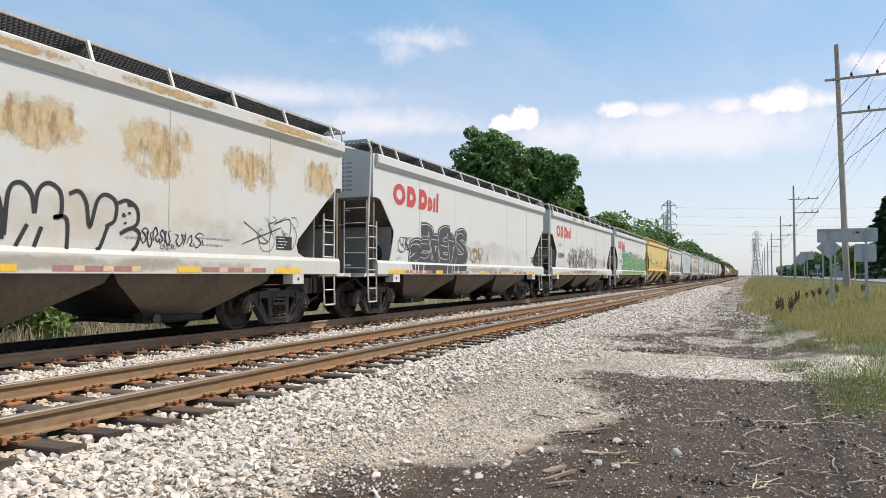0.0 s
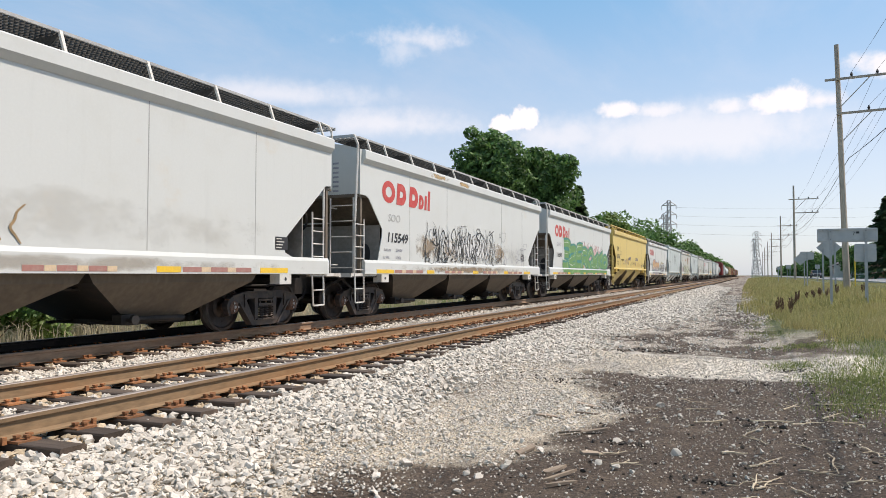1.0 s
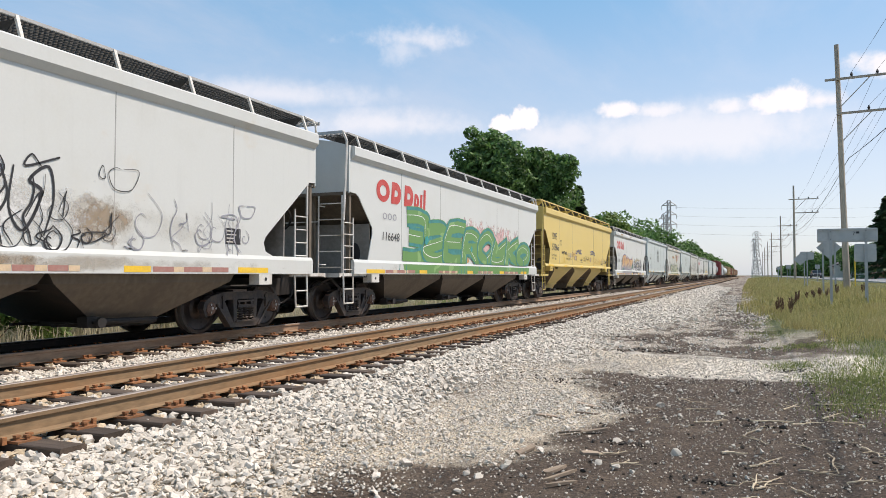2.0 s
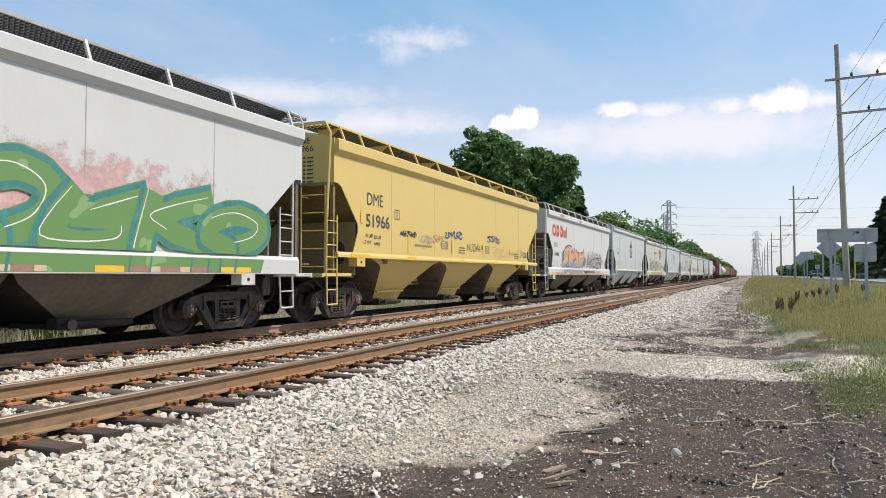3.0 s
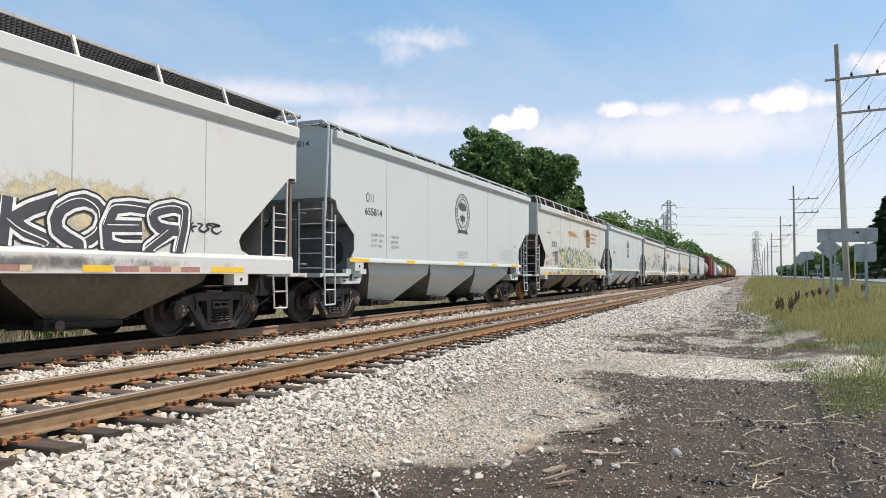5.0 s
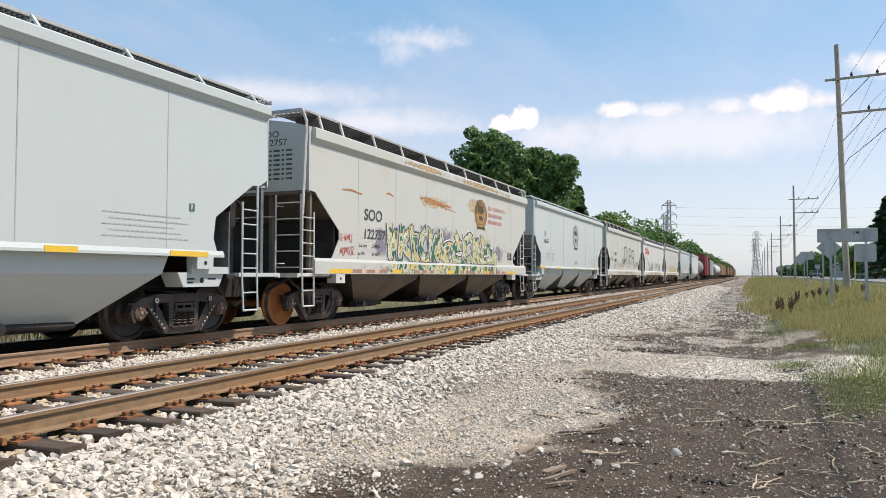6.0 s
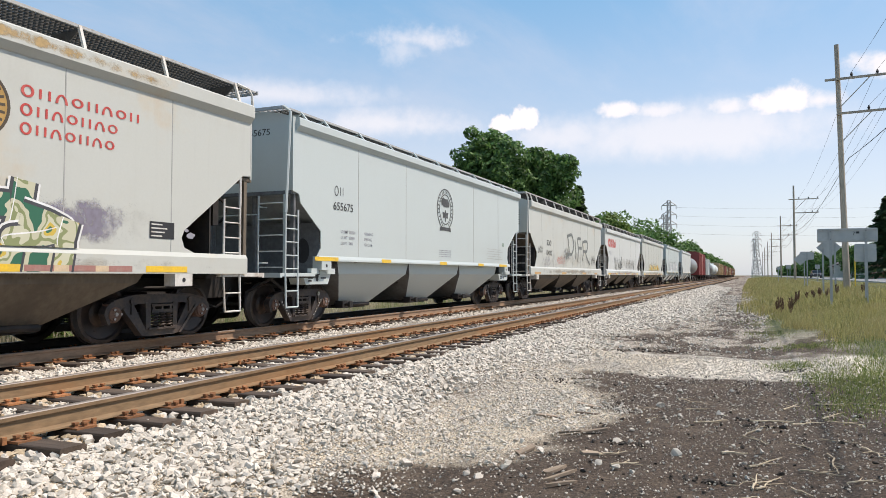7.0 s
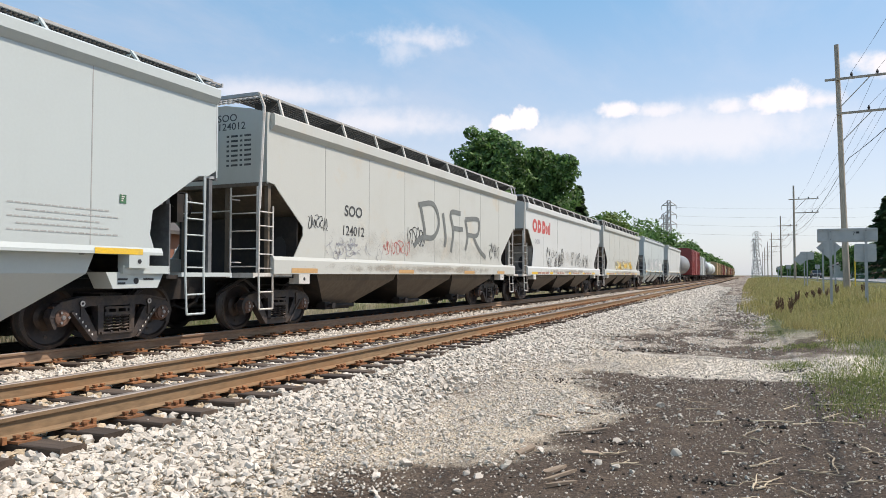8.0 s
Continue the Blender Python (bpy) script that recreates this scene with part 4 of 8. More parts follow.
def hopper_car(y0, style, colour, label, moving=True, strips="yellow"):
    S = STYLES[style]
    P = M[colour]
    L = S["length"]
    ez0, ez1 = S["eave"]
    sz0, sz1 = S["sill"]
    car = thing("covered_hopper", label, "railway wagon", "hopper wagons of the train", at=pose(FAR, y0, RAIL))
    k = style + colour + strips
    full, style = style, "cp" if style == "soo" else style

    def piece(name, make, material, lab="", at=None, parent=None):
        return part(name, cached((k, name, material.name), lambda: make().mesh(name, material)), None, parent or car, lab, at)

    zb, wx = S["end"], S["wx"]
    turn = Matrix.Rotation(math.pi, 4, "Z")
    mirror = Matrix.Translation((0, L, 0)) @ turn
    for m in (Matrix.Identity(4), mirror):
        flip = m.col[1][1] < 0           # the far side is turned end for end, so its outline is mirrored
        off = 0.55 if flip else 0.0
        sh = piece("side_sheet" , lambda: Geo().prism(side_poly(full), HALF - 0.02, HALF, "x"), P) if not flip else \
            part("side_sheet", cached((k, "far_side"), lambda: Geo().prism(side_poly(full), -HALF, -HALF + 0.02, "x").mesh("side_sheet", P)), None, car)

        def seams():
            g = Geo()
            g.box(HALF, -0.008, sz1 + 0.03, HALF + 0.0035, 0.008, ez0)
            return g
        for i in range(1, 8) if full == "soo" else (1, 2, 4, 5):
            if not flip:
                piece("weld_seam", seams, M["seam"], parent=sh, at=pose(0, L * i / (8 if full == "soo" else 6), 0))

        def eave():
            # folded roof plate that stands proud of the side, with a sloping lower lip
            poly = [(HALF - 0.01, ez0), (HALF + 0.012, ez0), (HALF + 0.095, ez0 + 0.10), (HALF + 0.095, ez1 - 0.03), (HALF + 0.06, ez1), (HALF - 0.01, ez1)]
            return Geo().prism(poly, 0.0, L, "y")
        piece("eave_plate", eave, P, at=m)

        def sill():
            o = S["sill_out"]
            return Geo().prism([(HALF - 0.15, sz0), (HALF + o, sz0), (HALF + o, sz1 - 0.05), (HALF, sz1 + 0.02), (HALF - 0.15, sz1)], 0.85 if style == "grey" else 0.1, L - (1.20 if style == "grey" else 0.1), "y")
        piece("side_sill", sill, P, at=m)
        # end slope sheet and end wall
        # yellow and grey slope sheets: wagon paint darkened, their shade put into the colour
        piece("slope_sheet", lambda: Geo().prism([(-0.02, zb - 0.03), (-0.02, zb + 0.02), (0.38, zb + 0.02), (2.6, 1.42), (2.56, 1.34), (0.35, zb - 0.03)], -1.55, 1.55, "x"), {"cp": M["grime"], "yellow": M["end_ochre_shade"], "grey": M["slope_grey"]}[style], at=m)
        piece("end_wall", lambda: Geo().prism([(-HALF + 0.02, zb), (HALF - 0.02, zb), (HALF - 0.02, ez1), (1.2, ez1 + 0.11), (0.6, ez1 + 0.20), (0.0, ez1 + 0.23), (-0.6, ez1 + 0.20), (-1.2, ez1 + 0.11), (-HALF + 0.02, ez1)], -0.06, -0.03, "y"), P, at=m)

        def stakes():
            g = Geo()
            for x in (-1.50, -0.55, 0.55, 1.50):
                g.prism([(0.02, 1.05), (0.10, 1.05), (0.10, zb), (0.02, zb)], x - 0.04, x + 0.04, "x")
            g.box(-1.55, -0.09, zb - 0.04, 1.55, -0.02, zb + 0.03)
            return g
        # yellow and grey wagons: stake colour darkened for the shade in the recess
        piece("end_stake", stakes, {"cp": M["grime"], "yellow": M["end_ochre_shade"], "grey": M["bay_shade"]}[style], at=m)
        piece("end_platform", lambda: Geo().box(-1.5, -0.42, 1.0, 1.5, 1.0, 1.06).box(-0.35, -0.75, 0.62, 0.35, 3.0, 1.0), M["steel_and_shade"], at=m)
        piece("end_sill", lambda: Geo().box(-1.58, -0.46, 1.01, 1.58, -0.40, 1.10).box(1.30, -0.40, 1.03, 1.58, 0.75, 1.10).box(-1.58, -0.40, 1.03, -1.30, 0.75, 1.10), M["white_fit"] if style == "cp" else P, at=m)

        def jack():
            g = Geo().box(HALF - 0.20, 0.92, sz0 - 0.20, HALF + 0.03, 1.30, sz0 + 0.03)
            return g
        inset = Matrix.Translation((0, -off, 0)) @ m @ Matrix.Diagonal((-1 if flip else 1, 1, 1, 1))      # always the near side
        pad = piece("jacking_pad", jack, M["white_fit"] if style == "cp" else P, at=inset)
        part("hole", cached(("hole", k), lambda: Geo().rod((HALF + 0.031, 1.11, sz0 - 0.1), (HALF + 0.036, 1.11, sz0 - 0.1), 0.035, 10).mesh("hole", M["ink"])), None, pad)
        # ladders on this end: side ladder, end ladder, sill step, grab irons
        fit = P if style != "cp" else M["white_fit"]

        def side_ladder():
            # the outer stile runs on up to the walk at the leading corner, and to the notch at the trailing one
            g = ladder_geo(HALF - 0.02, -0.30, 0.12, 1.05, 2.38, 5)
            if flip:
                return g.rod((HALF - 0.02, -0.30, 2.3), (HALF - 0.02, -0.30, zb), 0.028, 6)
            return g.path([(HALF - 0.02, -0.30, 2.3), (HALF, -0.20, ez1 + 0.08), (wx, -0.27, S["walk"])], 0.032)
        part("side_ladder", cached((k, "side_ladder", flip), lambda: side_ladder().mesh("side_ladder", fit)), None, car, at=inset)
        if flip:
            # the same ladder on the far side of the leading end, seen through the gap
            part("side_ladder", cached((k, "far_ladder"), lambda: ladder_geo(-HALF + 0.02, -0.30, 0.12, 1.05, 2.38, 5).rod((-HALF + 0.02, -0.30, 2.3), (-HALF + 0.02, -0.2, ez1), 0.03, 6).mesh("side_ladder", fit)), None, car)
        piece("end_ladder", lambda: ladder_geo(-0.30, 0.92, HALF - 0.06, 1.05, zb - 0.08, 5, 0.02, "x").rod((0.92, -0.30, zb - 0.3), (0.92, -0.05, zb - 0.3), 0.014).rod((0.92, -0.30, 1.3), (0.92, 0.0, 1.3), 0.014), fit, at=m)
        piece("grab_iron", lambda: Geo().path([(-0.6, -0.05, 2.28), (-0.6, -0.16, 2.28), (0.9, -0.26, 2.28)], 0.014), fit, at=m)
        piece("sill_step", lambda: Geo().path([(HALF - 0.02, -0.30, 1.10), (HALF, -0.30, 0.42), (HALF, 0.10, 0.42), (HALF - 0.02, 0.12, 1.05)], 0.02).path([(HALF, -0.30, 0.74), (HALF, 0.10, 0.74)], 0.016), fit, at=inset)
        # web colours are darkened to hold the shade of the end recess
        web = piece("end_web", lambda: Geo().box(-1.54, 0.96, 1.06, 1.54, 0.99, min(2.3, zb - 0.55)), {"cp": M["end_dirt_shade"], "soo": M["steel_and_shade"], "yellow": M["end_ochre_shade"], "grey": M["bay_shade"]}[full], at=m)
        part("hole", cached("web_hole", lambda: Geo().prism([(1.12 + 0.17 * math.cos(a), 1.58 + 0.27 * math.sin(a)) for a in np.linspace(0, 2 * math.pi, 21)[:-1]], 0.953, 0.957, "y").mesh("hole", M["ink"])), None, web)

        piece("end_brace", lambda: Geo().rod((HALF - 0.2, -0.35, 1.05), (0.7, -0.4, 0.70), 0.03).rod((1.2, -0.30, 1.02), (1.2, 0.4, 0.62), 0.03), M["steel_and_shade"], at=m)

        def coupler():
            g = Geo().box(-0.10, -0.75, 0.72, 0.10, -0.30, 0.95)
            g.prism([(-0.16, -0.92), (0.14, -0.92), (0.2, -0.82), (0.17, -0.66), (-0.18, -0.66), (-0.22, -0.78)], 0.68, 0.98, "z")
            g.path([(0.35, -0.45, 0.8), (0.38, -0.62, 0.55), (0.25, -0.75, 0.42), (0.1, -0.9, 0.5)], 0.03)
            return g
        piece("coupler", coupler, M["steel_and_shade"], at=m)
        # roof walk
        w = S["walk"]

        def grating():
            g = Geo()
            for i in range(int(L / 0.075)):
                y = 0.03 + i * 0.075
                g.box(wx - 0.82, y, w - 0.028, wx - 0.03, y + 0.022, w)
            for x in np.linspace(wx - 0.82, wx - 0.05, 8):
                g.box(x, -0.02, w - 0.03, x + 0.018, L + 0.02, w - 0.003)
            return g
        piece("running_board", grating, M["grate"], "dark steel grating", at=m)

        def edge():
            g = Geo().box(wx - 0.028, -0.04, w - 0.03, wx, L + 0.04, w + 0.012)
            return g
        piece("walk_edge", edge, M["galv"] if style != "yellow" else P, at=m)

        def cross_walk():
            # grating that crosses the roof at the end
            g = Geo().box(-wx, -0.30, w - 0.06, wx, -0.27, w + 0.005)
            for i in range(26):
                x = -wx + 0.03 + (2 * wx - 0.06) * i / 25
                g.box(x, -0.28, w - 0.03, x + 0.022, 0.20, w)
            for y in (-0.16, -0.02, 0.12):
                g.box(-wx + 0.02, y, w - 0.03, wx - 0.02, y + 0.018, w - 0.004)
            return g
        piece("cross_walk", cross_walk, M["galv"] if style != "yellow" else P, at=m)
        stops = [0.35, 1.21] + [2.72 + 1.51 * i for i in range(int((L - 4.0) / 1.51) + 1)] + [L - 0.35]
        for i, y in enumerate(stops):
            part("bracket", cached((k, "bracket"), lambda: Geo().prism([(HALF + 0.01, ez1 - 0.01), (HALF + 0.05, ez1 - 0.01), (wx + 0.004, w + 0.005), (wx - 0.04, w + 0.005)], -0.024, 0.024, "y").mesh("bracket", fit)), None, car,
                 at=m @ pose(0, y, 0))
            if i % 2 == 0 or style == "grey":
                part("hatch_stay", cached((k, "stay"), lambda: Geo().prism([(wx - 0.6, w - 0.03), (wx - 0.03, w - 0.03), (wx - 0.25, w - 0.2), (wx - 0.6, w - 0.2)], -0.012, 0.012, "y").mesh("hatch_stay", M["grate"] if style == "cp" else P)), None, car, at=m @ pose(0, y + 0.03, 0))
        if S["rails"] and flip:
            piece("walk_end_rail", lambda: Geo().path([(wx, 0.3, w), (wx, -0.02, w - 0.02), (wx + 0.04, -0.06, w - 0.12), (HALF, -0.06, ez1 - 0.05)], 0.024), fit, at=m @ Matrix.Diagonal((-1, 1, 1, 1)))
        # reflective patches
        rz, out = (sz0 + 0.02 if style == "cp" else sz0), HALF + S["sill_out"]
        tall = 0.095 if style == "cp" else 0.085
        spots = ((0.66, 0.92), (5.35, 0.9), (9.95, 0.9), (L - 2.2, 0.8)) if strips == "tan" else ((0.66, 0.92), (3.60, 0.5), (7.2, 0.5), (10.4, 0.5), (L - 2.45, 0.85))
        for y, ln in spots:
            part("reflector", cached((k, "refl", ln), lambda: Geo().box(out, 0, rz, out + 0.005, ln, rz + tall).mesh("reflector", M["reflect" if strips == "yellow" else "amber_reflect"])), None, car, "yellow reflective strip" if strips == "yellow" else "long amber reflective strip", at=m @ pose(0, y, 0))
        if style == "cp" and strips == "yellow":
            for y0_, y1_ in ((1.62, 3.5), (10.95, 12.8)):
                c = y0_
                while c < y1_ - 0.2:
                    w, tan = (0.42, False) if round((c - y0_) / 0.01) % 64 < 32 else (0.22, True)
                    part("reflector", cached((k, "redrefl", w), lambda: Geo().box(out, 0, rz + 0.006, out + 0.004, w, rz + tall - 0.006).mesh("reflector", M["tan_reflect" if tan else "red_reflect"])), None, car, "yellowed white strip" if tan else "faded red strip", at=m @ pose(0, c, 0))
                    c += w
    # roof between the walks
    piece("roof", lambda: Geo().prism([(-HALF, ez1 - 0.02), (HALF, ez1 - 0.02), (1.1, ez1 + 0.14), (0.5, ez1 + 0.24), (-0.5, ez1 + 0.24), (-1.1, ez1 + 0.14)], 0.03, L - 0.03, "y"), P)
    piece("hatch", lambda: Geo().prism([(-0.3, ez1 + 0.22), (0.3, ez1 + 0.22), (0.24, ez1 + 0.32), (-0.24, ez1 + 0.32)], 0.6, L - 0.6, "y"), P)
    # hopper bays below the sill
    n = S["bays"]
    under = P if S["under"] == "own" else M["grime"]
    span = (L - (3.35 if style == "yellow" else 4.1)) / 3
    for i in range(n):
        yc = 1.80 + span * (i + 0.5)

        def bay(side):
            a, b, zt, zl = span * 0.5 - 0.01, 0.58 if style == "cp" else 0.68, sz0 + 0.02, 0.33
            zk = zt - (0.16 if style == "cp" else 0.30)
            v = [(s * x, t * y, z) for z, x, y in ((zt, 1.46, a), (zk, 1.43, a * 0.94), (zl, 0.80, b)) for s, t in ((-1, -1), (1, -1), (1, 1), (-1, 1))]
            f = ([(0, 1, 2, 3), (8, 9, 10, 11)] if side else []) + [(o + j, o + (j + 1) % 4, o + 4 + (j + 1) % 4, o + 4 + j) for o in (0, 4) for j in ((1, 3) if side else (0, 2))]
            g = Geo().add(v, f)
            return g
        def arched(side):
            # side sheets with rounded arches between the bays, or the cross sheets behind them
            a, zt = span * 0.5 - 0.01, sz0 + 0.02
            rows = [(zt, 1.46, a), (zt - 0.05, 1.455, a * 0.94), (zt - 0.09, 1.45, a * 0.84), (zt - 0.15, 1.43, a * 0.75), (zt - 0.24, 1.38, a * 0.67), (0.62, 0.86, 0.80), (0.34, 0.72, 0.72)]
            v = [(p * x, q * y, z) for z, x, y in rows for p, q in ((-1, -1), (1, -1), (1, 1), (-1, 1))]
            n_ = len(rows) - 1
            f = [(4 * k + j, 4 * k + (j + 1) % 4, 4 * k + 4 + (j + 1) % 4, 4 * k + 4 + j) for k in range(n_) for j in ((1, 3) if side else (0, 2))]
            if side:
                f += [(0, 1, 2, 3), (4 * n_, 4 * n_ + 1, 4 * n_ + 2, 4 * n_ + 3)]
            return Geo().add(v, f)
        if style == "yellow":
            b = piece("hopper_bay", lambda: arched(True), under, at=pose(0, yc, 0))
            # brown grime here also stands in for the shade between the bays
            piece("cross_sheet", lambda: arched(False), M["grime"], parent=b)
            piece("seam_flange", lambda: Geo().prism([(0.86, 0.60), (0.93, 0.60), (0.93, 0.64), (0.86, 0.64)], -0.78, 0.78, "y"), under, parent=b)
        else:
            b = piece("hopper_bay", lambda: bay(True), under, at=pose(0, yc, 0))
            # dark colour stands in for the shade on the faces between bays
            piece("cross_sheet", lambda: bay(False), M["steel_and_shade"] if style == "cp" else M["bay_shade"], parent=b)

        def gate():
            g = Geo().box(-0.82, -0.56, 0.25, 0.82, 0.56, 0.345)
            g.rod((0.75, -0.78, 0.34), (1.20, -0.78, 0.36), 0.035, 8).lathe([(1.16, 0.0), (1.16, 0.08), (1.22, 0.08), (1.22, 0.0)], 10, "x", (0, -0.78, 0.36)).rod((0.95, -0.78, 0.36), (0.95, 0.5, 0.33), 0.05, 8).box(0.85, -0.9, 0.28, 1.05, -0.66, 0.44)
            g.box(-0.5, -1.0, 0.28, -0.42, 0.9, 0.32).box(0.42, -1.0, 0.28, 0.50, 0.9, 0.32).box(-0.5, 0.82, 0.26, 0.5, 0.9, 0.34)
            return g
        piece("outlet_gate", gate, M["steel_and_shade"], parent=b)
        if style != "yellow":
            piece("bay_rib", lambda: Geo().prism([(1.40, sz0 - 0.06), (1.46, sz0 - 0.06), (0.86, 0.38), (0.80, 0.38)], -0.03, 0.03, "y"), under, parent=b)
    if style == "yellow":
        piece("centre_sill", lambda: Geo().box(-0.22, 1.0, 0.76, 0.22, L - 1.2, 1.06), P)
    # brake gear at the trailing end of the leading slope
    piece("brake_wheel", lambda: Geo().lathe([(-0.02, 0.24), (0.0, 0.27), (0.02, 0.24), (0.0, 0.21), (-0.02, 0.24)], 20, "y", (0.55, L + 0.30, 2.30)).rod((0.55, L + 0.1, 2.3), (0.55, L + 0.32, 2.3), 0.04).box(0.40, L + 0.05, 2.0, 0.70, L + 0.2, 2.5), M["steel_and_shade"])
    piece("brake_cylinder", lambda: Geo().lathe([(0.2, 0), (0.2, 0.16), (0.7, 0.16), (0.75, 0.1), (0.75, 0)], 14, "x", (0.2, L - 0.5, 1.35)).lathe([(0.0, 0), (0.02, 0.2), (0.9, 0.2), (0.92, 0)], 14, "x", (0.1, L - 1.15, 1.32)), M["steel_and_shade"])
    piece("brake_pipe", lambda: Geo().path([(0.6, -0.3, 0.9), (0.9, 0.5, 0.85), (0.9, L - 0.5, 0.85)], 0.025), M["steel_and_shade"])
    for yc in (0.97, L - 1.58):
        if style == "grey":
            end = part("bolster_end", cached((k, "bolster_end"), lambda: Geo().prism([(-0.55, 1.10), (0.55, 1.10), (0.42, 0.86), (-0.42, 0.86)], 1.10, HALF - 0.12, "x").box(HALF - 0.16, -0.30, 1.08, HALF - 0.06, 0.62, 1.20).mesh("bolster_end", P)), None, car, at=pose(0, yc, 0))
            part("stencil", cached("bolster_stencil", lambda: Geo().box(HALF - 0.119, -0.34, 0.98, HALF - 0.116, -0.16, 1.01).box(HALF - 0.119, -0.34, 0.92, HALF - 0.116, -0.2, 0.95).box(HALF - 0.119, 0.14, 0.98, HALF - 0.116, 0.34, 1.01).rod((HALF - 0.119, 0, 0.97), (HALF - 0.116, 0, 0.97), 0.05, 10).mesh("stencil", M["ink"])), None, end)
        truck(car, yc, moving, style == "grey")
    return car


M["tank_grey"] = paint("dark_grey_tank_paint", (0.20, 0.20, 0.20), (0.3, 0.27, 0.23), 0.5, 0.0)
# end sheets: dirt and the shade of the recess mixed into one colour
M["end_dirt_shade"] = mat("dirty_shaded_end_sheet", (0.27, 0.255, 0.23), 0.7, 0, 0.15, 12, (0.13, 0.11, 0.09), 0.6, 1.6, 0.1)
M["end_ochre_shade"] = mat("dirty_shaded_ochre_sheet", (0.25, 0.185, 0.07), 0.7, 0, 0.15, 12, (0.10, 0.08, 0.045), 0.6, 1.6, 0.1)
# wagon grey darkened: shade between the bays and inside the ends
M["bay_shade"] = mat("deep_shade_grey_sheet", (0.13, 0.135, 0.14), 0.7, 0, 0.2, 12, (0.06, 0.055, 0.05), 0.6, 1.6, 0.1)
# milder step of the wagon grey, with the slope sheet's shade in it
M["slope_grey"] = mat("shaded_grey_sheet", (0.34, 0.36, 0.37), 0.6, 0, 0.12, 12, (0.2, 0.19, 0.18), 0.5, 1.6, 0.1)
CARS = {}
CP = "white covered hopper wagon with red lettering and spray-painted side"
for key, y0, style, colour, label in (
    ("A", -1.70, "cp", "rusty", "white covered hopper wagon with brown rust patches and black graffiti"),
    ("B", 15.22, "cp", "cream", "white covered hopper wagon with red lettering and black graffiti"),
    ("C", 31.95, "cp", "cream", "white covered hopper wagon with red lettering and brown-black graffiti"),
    ("D", 48.80, "cp", "white", "white covered hopper wagon with red lettering and green graffiti"),
    ("E", 65.46, "yellow", "yellow", "yellow covered hopper wagon with dark numbers and small graffiti tags"),
    ("F", 83.30, "cp", "cream", "white covered hopper wagon with red lettering and orange graffiti"),
    ("G", 100.08, "grey", "grey", "clean pale grey covered hopper wagon with round black emblem"),
    ("H", 116.60, "soo", "beige", "beige covered hopper wagon with green and cream graffiti"),
    ("I", 133.38, "grey", "grey", "clean pale grey covered hopper wagon with round black emblem"),
    ("J", 149.90, "soo", "beige", "beige covered hopper wagon with grey graffiti"),
    ("K", 166.80, "cp", "white", "white covered hopper wagon with red lettering"),
    ("L", 183.60, "soo", "beige", "beige covered hopper wagon with yellow graffiti near the sill"),
    ("M", 202.0, "grey", "grey", "pale grey covered hopper wagon with grey graffiti"),
    ("N", 221.5, "grey", "white", "plain white covered hopper wagon"),
):
    CARS[key] = (hopper_car(y0, style, colour, label, key in "ABCDEFGHIJK", "tan" if key == "J" else "yellow"), y0)


def tank_car(y0, colour, ln=14.0):
    car = thing("tank_wagon", "dark grey tank wagon in the train", "railway wagon", at=pose(FAR, y0, RAIL))
    part("tank", Geo().lathe([(0.0, 0), (0.1, 0.7), (0.4, 1.3), (0.8, 1.48), (ln - 0.8, 1.48), (ln - 0.4, 1.3), (ln - 0.1, 0.7), (ln, 0)], 28, "y", (0, 0, 2.6)), M[colour], car, smooth=True)
    part("underframe", Geo().box(-0.4, -0.6, 0.7, 0.4, ln + 0.6, 1.1).box(-1.5, -0.4, 1.0, 1.5, 1.2, 1.1).box(-1.5, ln - 1.2, 1.0, 1.5, ln + 0.4, 1.1), M["steel_and_shade"], car)
    part("dome", Geo().lathe([(3.9, 0.6), (4.3, 0.6), (4.35, 0.0)], 16, "z", (0, ln / 2, 0)), M[colour], car)
    for yc in (1.4, ln - 1.4):
        truck(car, yc, False)
    return car


def box_car(y0, colour, label, ln=15.5, h=4.7):
    car = thing("box_wagon", label, "railway wagon", at=pose(FAR, y0, RAIL))
    part("body", Geo().prism([(-1.55, 1.05), (1.55, 1.05), (1.55, h - 0.2), (1.0, h), (-1.0, h), (-1.55, h - 0.2)], 0, ln, "y"), M[colour], car)
    for i in range(13):
        y = 0.1 + (ln - 0.2) * i / 12
        part("side_post", cached(("post", colour, h), lambda: Geo().box(1.55, -0.05, 1.05, 1.60, 0.05, h - 0.25).mesh("side_post", M[colour])), None, car, at=pose(0, y, 0))
    part("door", Geo().box(1.55, ln / 2 - 1.5, 1.1, 1.62, ln / 2 + 1.5, h - 0.35), M[colour], car)
    part("underframe", Geo().box(-0.4, -0.6, 0.7, 0.4, ln + 0.6, 1.05), M["steel_and_shade"], car)
    for yc in (1.6, ln - 1.6):
        truck(car, yc, False)
    return car


y = 240.5
FREIGHT = (("tank", "tank_grey"), ("box", "red_car"), ("box", "white"), ("tank", "black_car"), ("tank", "grey"), ("tank", "white"), ("box", "tan_car"), ("box", "tan_car"), ("box", "brown_car"), ("box", "red_car"),
           ("box", "tan_car"), ("tank", "black_car"), ("box", "brown_car"), ("box", "tan_car"), ("box", "red_car"), ("box", "brown_car"), ("tank", "black_car"), ("box", "brown_car"), ("box", "tan_car"), ("box", "brown_car"))
